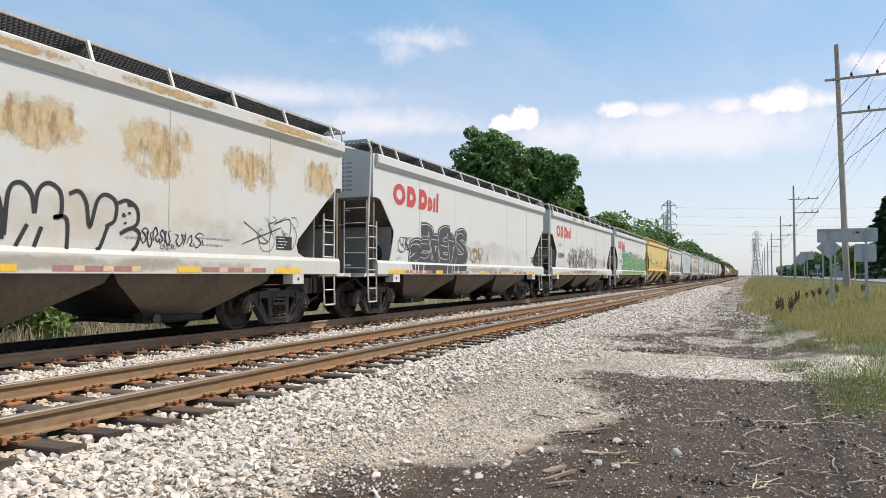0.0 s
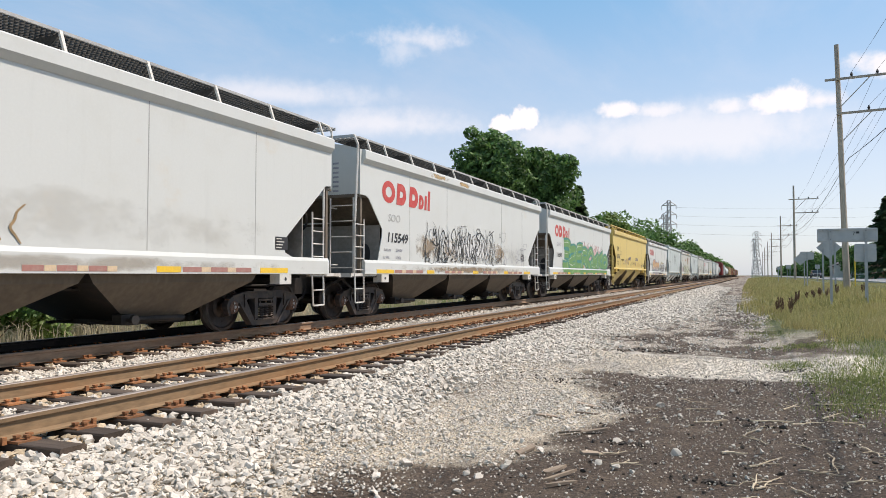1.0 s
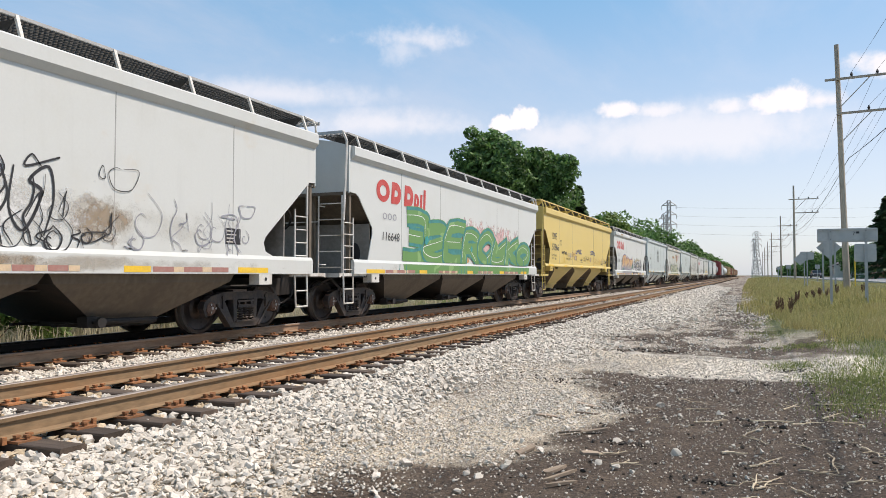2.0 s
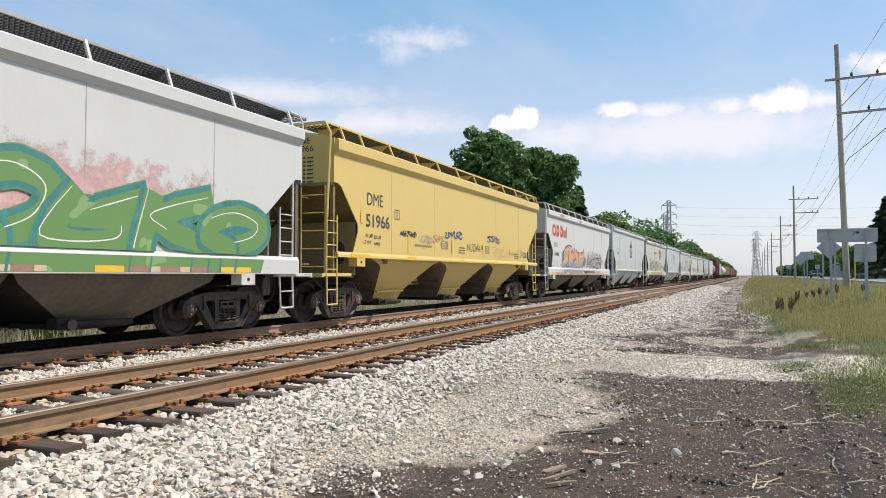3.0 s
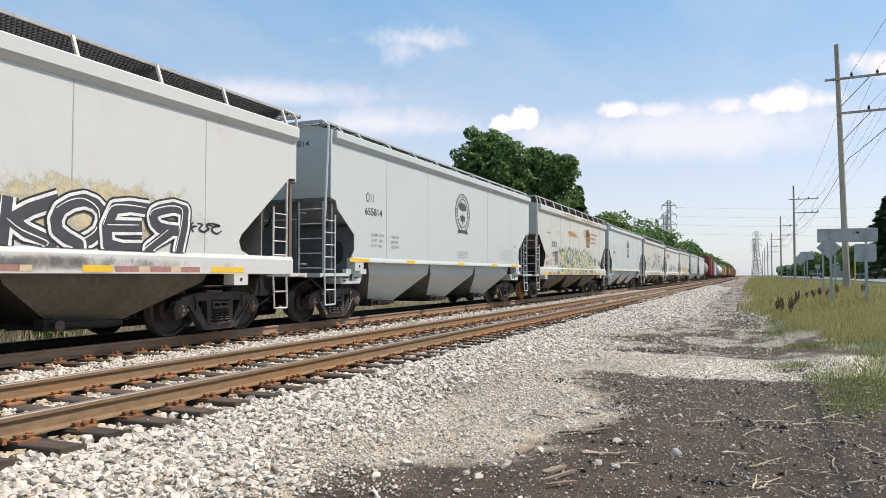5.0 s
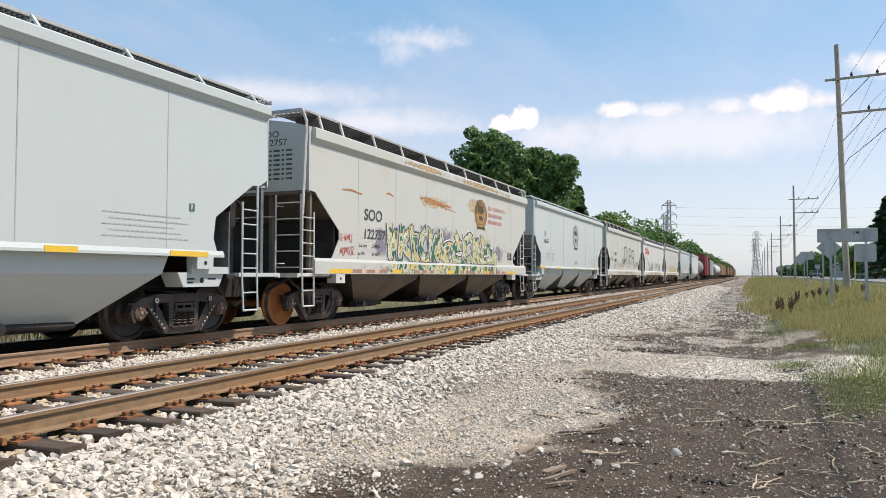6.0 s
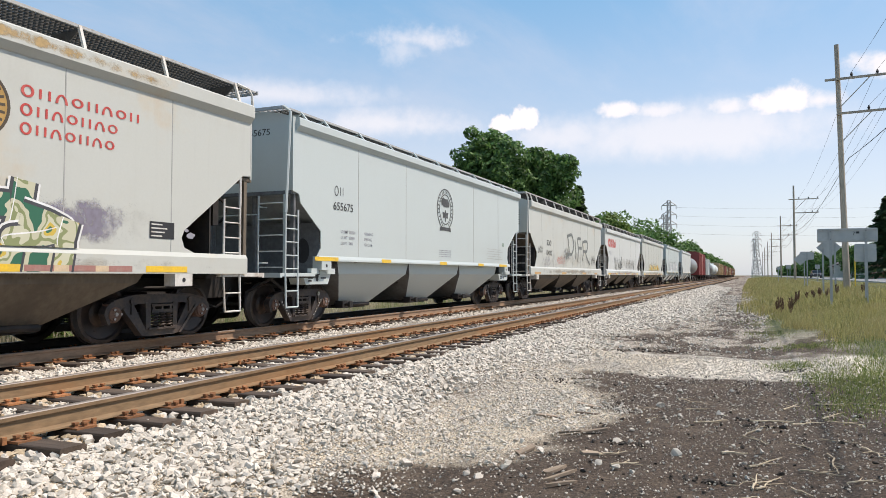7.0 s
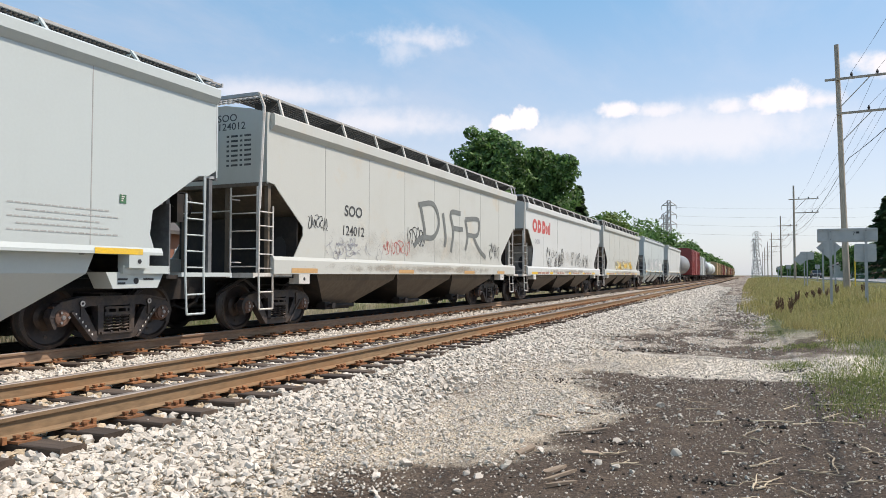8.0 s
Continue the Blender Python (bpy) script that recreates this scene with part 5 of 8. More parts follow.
for i, (kind, colour) in enumerate(FREIGHT):
    name = {"red_car": "dark red", "white": "white", "tan_car": "tan", "brown_car": "brown"}.get(colour, "dark")
    CARS["x%d" % i] = (tank_car(y, colour) if kind == "tank" else box_car(y, colour, name + " box wagon far back in the train", 19.0 if i == 1 else 15.5, 5.3 if i == 1 else 4.7), y)
    y += 16.0 if kind == "tank" else 20.8 if i == 1 else 17.3


# ---- lettering and spray paint on the wagons: thin layers of paint on the side sheets ----
def smooth(pts, k=5):
    """Catmull-Rom through the points."""
    P = [Vector((*p, 0)) for p in pts]
    P = [2 * P[0] - P[1]] + P + [2 * P[-1] - P[-2]]
    out = []
    for i in range(1, len(P) - 2):
        a, b, c, d = P[i - 1:i + 3]
        for j in range(k):
            t = j / k
            q = 0.5 * (2 * b + (c - a) * t + (2 * a - 5 * b + 4 * c - d) * t * t + (3 * b - a - 3 * c + d) * t ** 3)
            out.append((q.x, q.y))
    return out + [(P[-2].x, P[-2].y)]


class Paint:
    """Flat ribbons and patches on the plane x = const of a wagon side; every stroke a hair above the one before."""

    def __init__(self, base):
        self.g, self.x = Geo(), base

    def ribbon(self, pts, w, taper=False):
        n = len(pts)
        v = []
        for i, p in enumerate(pts):
            a, b = pts[max(0, i - 1)], pts[min(n - 1, i + 1)]
            d = Vector((b[0] - a[0], b[1] - a[1]))
            d = d.normalized() if d.length > 1e-6 else Vector((1, 0))
            h = w / 2 * (1 if not taper else 0.35 + 0.65 * math.sin(math.pi * (0.08 + 0.84 * i / (n - 1))))
            v += [(self.x, p[0] - d.y * h, p[1] + d.x * h), (self.x, p[0] + d.y * h, p[1] - d.x * h)]
        self.g.add(v, [(2 * i, 2 * i + 1, 2 * i + 3, 2 * i + 2) for i in range(n - 1)])
        self.x += 0.00012
        return self

    def stroke(self, pts, w):
        """A wide stroke with round joints: one strip and one disc for each bend."""
        for i, (a, b) in enumerate(zip(pts, pts[1:])):
            d = Vector((b[0] - a[0], b[1] - a[1]))
            if d.length < 1e-5:
                continue
            n = Vector((-d.y, d.x)).normalized() * (w / 2)
            for shape in ([(a[0] + n.x, a[1] + n.y), (a[0] - n.x, a[1] - n.y), (b[0] - n.x, b[1] - n.y), (b[0] + n.x, b[1] + n.y)],
                          [(b[0] + w / 2 * math.cos(t), b[1] + w / 2 * math.sin(t)) for t in np.linspace(0, 2 * math.pi, 15)[:-1]] if i < len(pts) - 2 else None):
                if shape:
                    o = len(self.g.v)
                    self.g.add([(self.x, *q) for q in shape], [tuple(range(len(shape)))])
                    if i or len(shape) > 4:
                        self.g.f.append((o - 1, o, o + 1))      # joined to the piece before
                    self.x += 0.00005
        return self

    def patch(self, pts):
        self.g.add([(self.x, a, b) for a, b in pts], [tuple(range(len(pts)))])
        self.x += 0.00012
        return self

    def ring(self, y, z, ry, rz, ry2, rz2, n=28, a0=0.0, a1=2 * math.pi):
        v, full = [], abs(a1 - a0) > 6.28
        m = n if full else n + 1
        for i in range(m):
            t = a0 + (a1 - a0) * i / n
            v += [(self.x, y + ry * math.cos(t), z + rz * math.sin(t)), (self.x, y + ry2 * math.cos(t), z + rz2 * math.sin(t))]
        f = [(2 * i, 2 * i + 1, (2 * i + 3) % len(v), (2 * i + 2) % len(v)) for i in range(n if full else m - 1)]
        self.g.add(v, f)
        self.x += 0.00012
        return self

    def put(self, name, material, car, label=""):
        if self.g.v:
            return part(name, self.g, material, car, label)


SIDE = HALF + 0.0055
# stroke skeletons of unit letters without meaning, used for the graffiti
GLYPHS = [
    [[(0.1, 0.1), (0.0, 0.6), (0.3, 1.0), (0.6, 0.7), (0.35, 0.35), (0.7, 0.05), (1.0, 0.35)]],
    [[(0.0, 0.9), (0.35, 0.75), (0.2, 0.3), (0.55, 0.0), (0.8, 0.45), (0.6, 0.95), (1.0, 0.8)]],
    [[(0.05, 0.0), (0.3, 0.8), (0.55, 0.25), (0.8, 1.0), (1.0, 0.2)]],
    [[(0.0, 0.3), (0.4, 0.0), (0.75, 0.3), (0.5, 0.65), (0.15, 0.8), (0.5, 1.0), (1.0, 0.9)], [(0.85, 0.6), (1.0, 0.15)]],
    [[(0.1, 0.95), (0.05, 0.4), (0.4, 0.1), (0.65, 0.55), (0.4, 0.75), (0.8, 0.95), (1.0, 0.5), (0.85, 0.0)]],
    [[(0.0, 0.0), (0.15, 0.55), (0.05, 1.0)], [(0.3, 0.1), (0.55, 0.9), (0.75, 0.4), (0.6, 0.1), (1.0, 0.0)]],
    [[(0.0, 0.55), (0.5, 0.45), (1.0, 0.6)], [(0.2, 1.0), (0.45, 0.55), (0.3, 0.0)], [(0.7, 1.0), (0.8, 0.5), (0.65, 0.05)]],
]


def glyph(i, y0, y1, z0, z1, lean=0.0):
    return [[(y0 + (y1 - y0) * (a + lean * b), z0 + (z1 - z0) * b) for a, b in s] for s in GLYPHS[i % len(GLYPHS)]]


def piece_word(car, cells, fills, outline, high, seed, w=0.24, lean=0.06, cloud=None, inner=None, spill=0.0):
    """A painted word: cloud behind, thick outline, filled strokes with patches, thin highlights."""
    rng = random.Random(seed)
    if cloud:
        c = Paint(SIDE)
        for y0, y1, z0, z1 in cells:
            for _ in range(3):
                cy, cz = rng.uniform(y0, y1), rng.uniform(z0 + 0.2 * (z1 - z0), z1)
                c.patch([(cy + 0.42 * (y1 - y0) * math.cos(a) * rng.uniform(0.7, 1.2), max(z0 - 0.02, cz + 0.3 * (z1 - z0) * math.sin(a) * rng.uniform(0.7, 1.2))) for a in np.linspace(0, 6.28, 15)[:-1]])
        c.put("graffiti_cloud", cloud, car, "hazy spray-paint cloud")
    o, hgl = Paint(SIDE + 0.003), Paint(SIDE + 0.009)
    layers = [Paint(SIDE + 0.0055 + 0.0004 * j) for j in range(len(fills))]
    inn = Paint(SIDE + 0.0075)
    for n, (y0, y1, z0, z1) in enumerate(cells):
        gi = rng.randrange(len(GLYPHS))
        wob = [[(a + rng.uniform(-0.03, 0.03), max(z0, min(z1, b + rng.uniform(-0.03, 0.03)))) for a, b in s] for s in glyph(gi, y0, y1, z0 + w * 0.45, z1 - w * 0.45, lean)]
        for s in wob:
            p = smooth(s, 6)
            o.ribbon(p, w + 0.10)
            layers[n % len(layers)].ribbon(p, w)
            off = [(a - 0.30 * w, b + 0.25 * w) for a, b in p]
            hgl.ribbon(off[: max(3, int(len(off) * 0.6))], 0.022, True)
            for _ in range(3):
                a, b = p[rng.randrange(len(p))]
                r = w * rng.uniform(0.18, 0.36)
                if inner:
                    inn.patch([(a + r * math.cos(t) * rng.uniform(0.7, 1.3), b + r * 1.3 * math.sin(t) * rng.uniform(0.7, 1.3)) for t in np.linspace(0, 6.28, 9)[:-1]])
    o.put("graffiti_outline", outline, car)
    for p, m in zip(layers, fills):
        p.put("graffiti_fill", m, car)
    if inner:
        inn.put("graffiti_patch", inner, car)
    hgl.put("graffiti_highlight", high, car)


def tag_word(car, y0, y1, z0, z1, n, seed, w=0.03, material=None, lean=0.12, taper=True):
    """A quick tag of single strokes."""
    rng = random.Random(seed)
    p = Paint(SIDE + 0.002)
    dy = (y1 - y0) / n
    for i in range(n):
        a = y0 + i * dy
        up, dn = z1 - rng.uniform(0, 0.25) * (z1 - z0), z0 + rng.uniform(0, 0.2) * (z1 - z0)
        turned = rng.random() < 0.5
        for s in glyph(rng.randrange(len(GLYPHS)), a + (1.1 if turned else -0.05) * dy, a + (-0.1 if turned else 1.1) * dy, dn, up, lean):
            p.ribbon(smooth([(q[0] + rng.uniform(-0.06, 0.06) * dy, q[1] + rng.uniform(-0.05, 0.05) * (z1 - z0)) for q in s]), w, taper)
    p.put("graffiti_tag", material or M["ink"], car)


def scribble(car, y0, y1, z0, z1, n, seed, w=0.02, material=None, up=0.0):
    """Loops, curls and drips of spray paint."""
    rng = random.Random(seed)
    p = Paint(SIDE + 0.004)
    for _ in range(n):
        y, z = rng.uniform(y0, y1), z0 + (z1 - z0) * rng.random() ** 1.3
        s = rng.uniform(0.12, 0.40)
        kind = rng.random()
        if kind < 0.35:
            pts = [(y + s * k * 0.16 * math.cos(k * 1.1), min(z1, z + s * k * 0.16 * math.sin(k * 1.1))) for k in range(1, 8)]
        elif kind < 0.7:
            pts = [(y + rng.uniform(-0.07, 0.07) + s * 0.25 * math.sin(k * 1.3 + z), z0 + (min(z1, z + s) - z0) * k / 5) for k in range(6)]
        else:
            pts = [(y + rng.uniform(-s, s) * 0.8, min(z1, max(z0, z + rng.uniform(-s, s)))) for k in range(5)]
        p.ribbon(smooth(pts), w * rng.uniform(0.6, 1.5), True)
    p.put("graffiti_scrawl", material or M["ink"], car)


def blotch(car, y0, y1, z0, z1, n, seed, material, size=0.25, x=None, name="graffiti_cloud"):
    rng = random.Random(seed)
    p = Paint(SIDE + 0.001 if x is None else x)
    for _ in range(n):
        r = size * rng.uniform(0.4, 1.2)
        y, z = rng.uniform(y0, y1), rng.uniform(z0, z1)
        p.patch([(y + r * math.cos(t) * rng.uniform(0.6, 1.3), min(z1, max(z0, z + 0.7 * r * math.sin(t) * rng.uniform(0.6, 1.3)))) for t in np.linspace(0, 6.28, 12)[:-1]])
    p.put(name, material, car)


def text(car, words, y, z, size, material, wide=1.0, slant=0.0, x=None, name="lettering", bold=0.008):
    cu = bpy.data.curves.new("lettering", "FONT")
    cu.body, cu.size, cu.shear, cu.resolution_u, cu.offset = words, size, slant, 3, bold * size
    tmp = bpy.data.objects.new("lettering", cu)
    me = bpy.data.meshes.new_from_object(tmp)
    bpy.data.objects.remove(tmp)
    me.materials.clear()
    me.materials.append(material)
    ob = part(name, me, None, car)
    ob.matrix_basis = Matrix(((0, 0, 1, SIDE + 0.0015 if x is None else x), (wide, 0, 0, y), (0, 1, 0, z), (0, 0, 0, 1)))
    return ob


def bars(car, y0, y1, z0, z1, n, material, gap=0.25, x=None, name="lettering", slant=0.0):
    """Small writing or initials as plain bars."""
    p = Paint(SIDE if x is None else x)
    dy = (y1 - y0) / n
    for i in range(n):
        a, b = y0 + i * dy, y0 + (i + 1 - gap) * dy
        p.patch([(a, z0), (b, z0), (b + slant * (z1 - z0), z1), (a + slant * (z1 - z0), z1)])
    p.put(name, material, car)


def red_mark(car, y0=1.0, z0=2.88, h=0.56, ln=2.92):
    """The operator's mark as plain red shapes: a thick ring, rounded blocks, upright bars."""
    p = Paint(SIDE)
    u = ln / 2.92
    p.ring(y0 + 0.34 * u, z0 + h / 2, 0.35 * u, h / 2, 0.17 * u, h * 0.24, 28)

    for y, w, tall in ((0.76, 0.56, 1.0), (1.50, 0.56, 1.0), (2.10, 0.33, 0.70)):
        a0, zc = y0 + y * u, z0 + tall * h / 2
        out = [(a0, z0), (a0 + 0.06 * u, z0 + tall * h)] + [(a0 + (w - 0.26 * tall) * u + 0.27 * tall * u * math.cos(t), zc + tall * h / 2 * math.sin(t)) for t in np.linspace(1.57, -1.57, 12)]
        inn = [(a0 + 0.19 * tall * u, zc - 0.15 * h), (a0 + 0.21 * tall * u, zc + 0.15 * h)] + [(a0 + (w - 0.28 * tall) * u + 0.11 * tall * u * math.cos(t), zc + 0.15 * h * math.sin(t)) for t in np.linspace(1.57, -1.57, 12)]
        n = len(out)
        p.g.add([(p.x, *q) for q in out + inn], [(i, (i + 1) % n, n + (i + 1) % n, n + i) for i in range(n)])
    for y, top in ((2.48, 0.72), (2.70, 1.0)):
        p.patch([((y0 + y * u), z0), (y0 + (y + 0.14) * u, z0), (y0 + (y + 0.18) * u, z0 + h * top), (y0 + (y + 0.04) * u, z0 + h * top)])
    p.put("red_mark", M["red"], car, "large faded red mark of plain shapes")


def initials(car, y0, y1, z0, z1, n, material):
    """Owner's initials as plain rings."""
    p = Paint(SIDE)
    dy = (y1 - y0) / n
    for i in range(n):
        r, h = dy * 0.40, (z1 - z0) / 2
        p.ring(y0 + (i + 0.5) * dy, z0 + h, r, h, r * 0.66, h * 0.72, 20)
    p.put("owner_mark", material, car)


def marks(car, y0, y1, z0, z1, n, material, w=0.2):
    """A name as plain rings, arcs and bars of its size."""
    p = Paint(SIDE)
    dy, zc, h = (y1 - y0) / n, (z0 + z1) / 2, (z1 - z0) / 2
    for i in range(n):
        y, k = y0 + (i + 0.5) * dy, 1.15 if i == 0 else 0.92
        r = dy * 0.38
        if i % 3 == 0:
            p.ring(y, zc, r, h * k, r * (1 - 2.2 * w), h * k * (1 - 1.6 * w), 16)
        elif i % 3 == 1:
            for q in (-0.7, 0.7):
                p.patch([(y + q * r - w * r, zc - h * k), (y + q * r + w * r, zc - h * k), (y + q * r + w * r, zc + h * k), (y + q * r - w * r, zc + h * k)])
        else:
            p.ring(y, zc - h * k, r, 2 * h * k, r * (1 - 2.2 * w), 2 * h * k * (1 - 0.9 * w), 12, 0.0, math.pi)
    p.put("owner_mark", material, car)


BLOCKS = [
    [[(0.15, 0), (0.15, 1)], [(0.92, 1), (0.25, 0.5), (0.95, 0)]],
    [[(0.15, 0), (0.12, 1), (0.75, 0.97), (0.86, 0.72), (0.70, 0.50), (0.22, 0.46)], [(0.45, 0.46), (0.9, 0)]],
    [[(0.92, 0.86), (0.6, 1.0), (0.2, 0.92), (0.12, 0.66), (0.8, 0.42), (0.86, 0.14), (0.5, 0.0), (0.08, 0.08)]],
    [[(0.92, 1), (0.18, 0.96), (0.14, 0.05), (0.92, 0.0)], [(0.15, 0.5), (0.8, 0.54)]],
    [[(0.5, 0), (0.12, 0.28), (0.12, 0.74), (0.5, 1), (0.88, 0.74), (0.88, 0.28), (0.5, 0)]],
    [[(0.02, 0), (0.42, 1), (0.62, 1), (0.96, 0)], [(0.24, 0.34), (0.8, 0.34)]],
    [[(0.05, 1), (0.25, 0.05), (0.5, 0.7), (0.74, 0.05), (0.95, 1)]],
]


def block_word(car, cells, fills, outline, edge, high, seed, w=0.26, lean=0.05, drop=True, rim=0.05, edge_w=0.045):
    """A painted piece: square-shouldered interlocked strokes, each filled, outlined, rimmed and lit, running down over the sill."""
    rng = random.Random(seed)
    last, sill = -1, Paint(HALF + 0.0386)
    if drop:
        sill.patch([(cells[0][0] + 0.1, 1.10), (cells[-1][1] - 0.1, 1.10), (cells[-1][1], 1.345), (cells[0][0], 1.345)])
        sill.put("sill_spray", fills[0], car)
        sill = Paint(HALF + 0.0389)
    for n, (y0, y1, z0, z1) in enumerate(cells):
        gi = rng.choice([q for q in range(len(BLOCKS)) if q != last])
        last = gi
        x = SIDE + 0.0015 + 0.0040 * n
        e, o, f, h = Paint(x), Paint(x + 0.001), Paint(x + 0.002), Paint(x + 0.003)
        turned, upset = rng.random() < 0.5, rng.random() < 0.4
        for st in BLOCKS[gi]:
            st = [(1 - a if turned else a, 1 - b if upset else b) for a, b in st]
            pts = [(y0 + (y1 - y0) * (a + lean * (b - 0.5) + rng.uniform(-0.04, 0.04)), z0 + w * 0.3 + (z1 - z0 - w * 0.75) * b + rng.uniform(-0.02, 0.02)) for a, b in st]
            low = [q for q in (pts[0], pts[-1]) if q[1] < z0 + w * 0.45]
            p = smooth(pts, 2) if len(pts) > 2 else pts
            for q, foot in ((p[0], p[1]), (p[-1], p[-2])):
                if q[1] < z0 + w * 0.45 and foot[1] > q[1] + 0.01:
                    p = [(q[0], z0 + 0.001)] + p if q == p[0] else p + [(q[0], z0 + 0.001)]
            e.stroke(p, w + 2 * edge_w + 2 * rim), o.stroke(p, w + 2 * edge_w), f.stroke(p, w)
            h.ribbon([(a - 0.36 * w, b + 0.10 * w) for a, b in smooth(p[: max(3, int(len(p) * 0.7))] if len(p) > 2 else p, 3)], 0.02, True)
            if drop:
                for q in low:
                    for k in (-0.55, 0.55):
                        sill.ribbon([(q[0] + k * w - 0.04, 1.10), (q[0] + k * w, 1.345)], 0.035)
        for P_ in (e, o, f, h):
            P_.g.v = [(vx, vy, max(vz, z0)) for vx, vy, vz in P_.g.v]
        e.put("graffiti_rim", edge, car), o.put("graffiti_outline", outline, car), f.put("graffiti_fill", fills[n % len(fills)], car), h.put("graffiti_highlight", high, car)
    sill.put("sill_spray", outline, car)


def end_text(car, lines, material):
    """Writing on the leading end wall: words, x, z, size; words of None become rows of plain bars."""
    for words, x, z, size in lines:
        if words is None:
            g = Geo()
            for i in range(7):
                c = 0.0
                while c < 0.55 - 0.05 * (i % 3):
                    ln = 0.06 + 0.05 * ((i * 3 + int(c * 20)) % 3)
                    g.box(x + c, -0.064, z - i * size, x + c + ln, -0.0605, z - i * size + size * 0.42)
                    c += ln + 0.05
            part("lettering", g, material, car)
            continue
        cu = bpy.data.curves.new("lettering", "FONT")
        cu.body, cu.size, cu.resolution_u, cu.offset = words, size, 3, 0.008 * size
        tmp = bpy.data.objects.new("lettering", cu)
        me = bpy.data.meshes.new_from_object(tmp)
        bpy.data.objects.remove(tmp)
        me.materials.clear()
        me.materials.append(material)
        ob = part("lettering", me, None, car)
        ob.matrix_basis = Matrix(((1.15, 0, 0, x), (0, 0, -1, -0.0625), (0, 1, 0, z), (0, 0, 0, 1)))


def haze(car, y0, y1, z0, z1, material, x=None, name="spray_haze"):
    p = Paint(SIDE - 0.003 if x is None else x)
    p.patch([(y0, z0), (y1, z0), (y1, z1), (y0, z1)])
    p.put(name, material, car)


def emblem(car, y, z, ry, rz, dark, field):
    p = Paint(SIDE)
    p.ring(y, z, ry, rz, ry * 0.93, rz * 0.94, 36)
    p.ring(y, z, ry * 0.72, rz * 0.74, ry * 0.66, rz * 0.69, 32)
    for i in range(26):
        a = 0.35 + i * 0.222 - 1.4
        if -1.9 < a < -1.25:
            continue
        c, s = math.cos(a), math.sin(a)
        p.ribbon([(y + ry * 0.76 * c, z + rz * 0.78 * s), (y + ry * 0.89 * c, z + rz * 0.90 * s)], 0.035)
    # beast-like lump above, leaf on a shield below, scroll at the foot
    p.patch([(y + a * ry, z + b * rz) for a, b in ((-0.45, 0.18), (-0.3, 0.2), (-0.2, 0.12), (0.2, 0.12), (0.45, 0.15), (0.5, 0.3), (0.3, 0.52), (0.0, 0.5), (-0.3, 0.58), (-0.5, 0.4))])
    p.patch([(y + a * ry, z + b * rz) for a, b in ((0, 0.0), (0.1, -0.16), (0.36, -0.14), (0.28, -0.3), (0.3, -0.42), (0.05, -0.40), (0.03, -0.6), (-0.03, -0.6), (-0.05, -0.40), (-0.3, -0.42), (-0.28, -0.3), (-0.36, -0.14), (-0.1, -0.16))])
    p.patch([(y + a * ry, z + b * rz) for a, b in ((-0.62, -0.86), (0.62, -0.86), (0.7, -1.06), (0.3, -1.02), (-0.3, -1.02), (-0.7, -1.06))])
    p.put("emblem", dark, car, "oval emblem with a leaf shape")
    if field:
        q = Paint(SIDE - 0.002)
        q.patch([(y + ry * math.cos(a), z + rz * math.sin(a)) for a in np.linspace(0, 2 * math.pi, 37)[:-1]])
        q.put("emblem_field", field, car)


def data_lines(car, y, z, size=0.11, lim="224500", wt="61500", slant=0.15, material=None):
    m = material or M["letter"]
    text(car, "Ld Lmt", y, z, size, m, 1.15, slant)
    text(car, lim, y + 0.62, z, size, m, 1.15, slant)
    text(car, "Lt Wt", y - 0.05, z - 0.19, size, m, 1.15, slant)
    text(car, wt, y + 0.62, z - 0.19, size, m, 1.15, slant)


def plate_block(car, y, z, w=0.38, h=0.24, face=None):
    p = Paint(SIDE + 0.001)
    p.patch([(y, z), (y + w, z), (y + w, z + h), (y, z + h)])
    p.put("data_plate", face or M["ink"], car, "black stencilled data panel")
    q = Paint(SIDE + 0.003)
    for i in range(4):
        q.patch([(y + 0.03, z + 0.03 + i * h / 4.4), (y + w * (0.5 + 0.1 * (i % 3)), z + 0.03 + i * h / 4.4), (y + w * (0.5 + 0.1 * (i % 3)), z + 0.05 + i * h / 4.4), (y + 0.03, z + 0.05 + i * h / 4.4)])
    q.put("lettering", M["white_fit"], car)


def rust(car, boxes):
    """Rust that has bled through the paint in patches."""
    for y0, y1, z0, z1 in boxes:
        haze(car, y0, y1, z0, z1, M["r_haze"], SIDE - 0.004, "rust_patch")
        haze(car, y0, y1, z0, z1, M["r_streak"], SIDE - 0.002, "rust_patch")


def eave_rust(car, spans, style):
    z0, z1 = STYLES[style]["eave"]
    for y0, y1 in spans:
        haze(car, y0, y1, z0 + 0.105, z1 - 0.032, M["r_eave"], HALF + 0.097, "rust_patch")


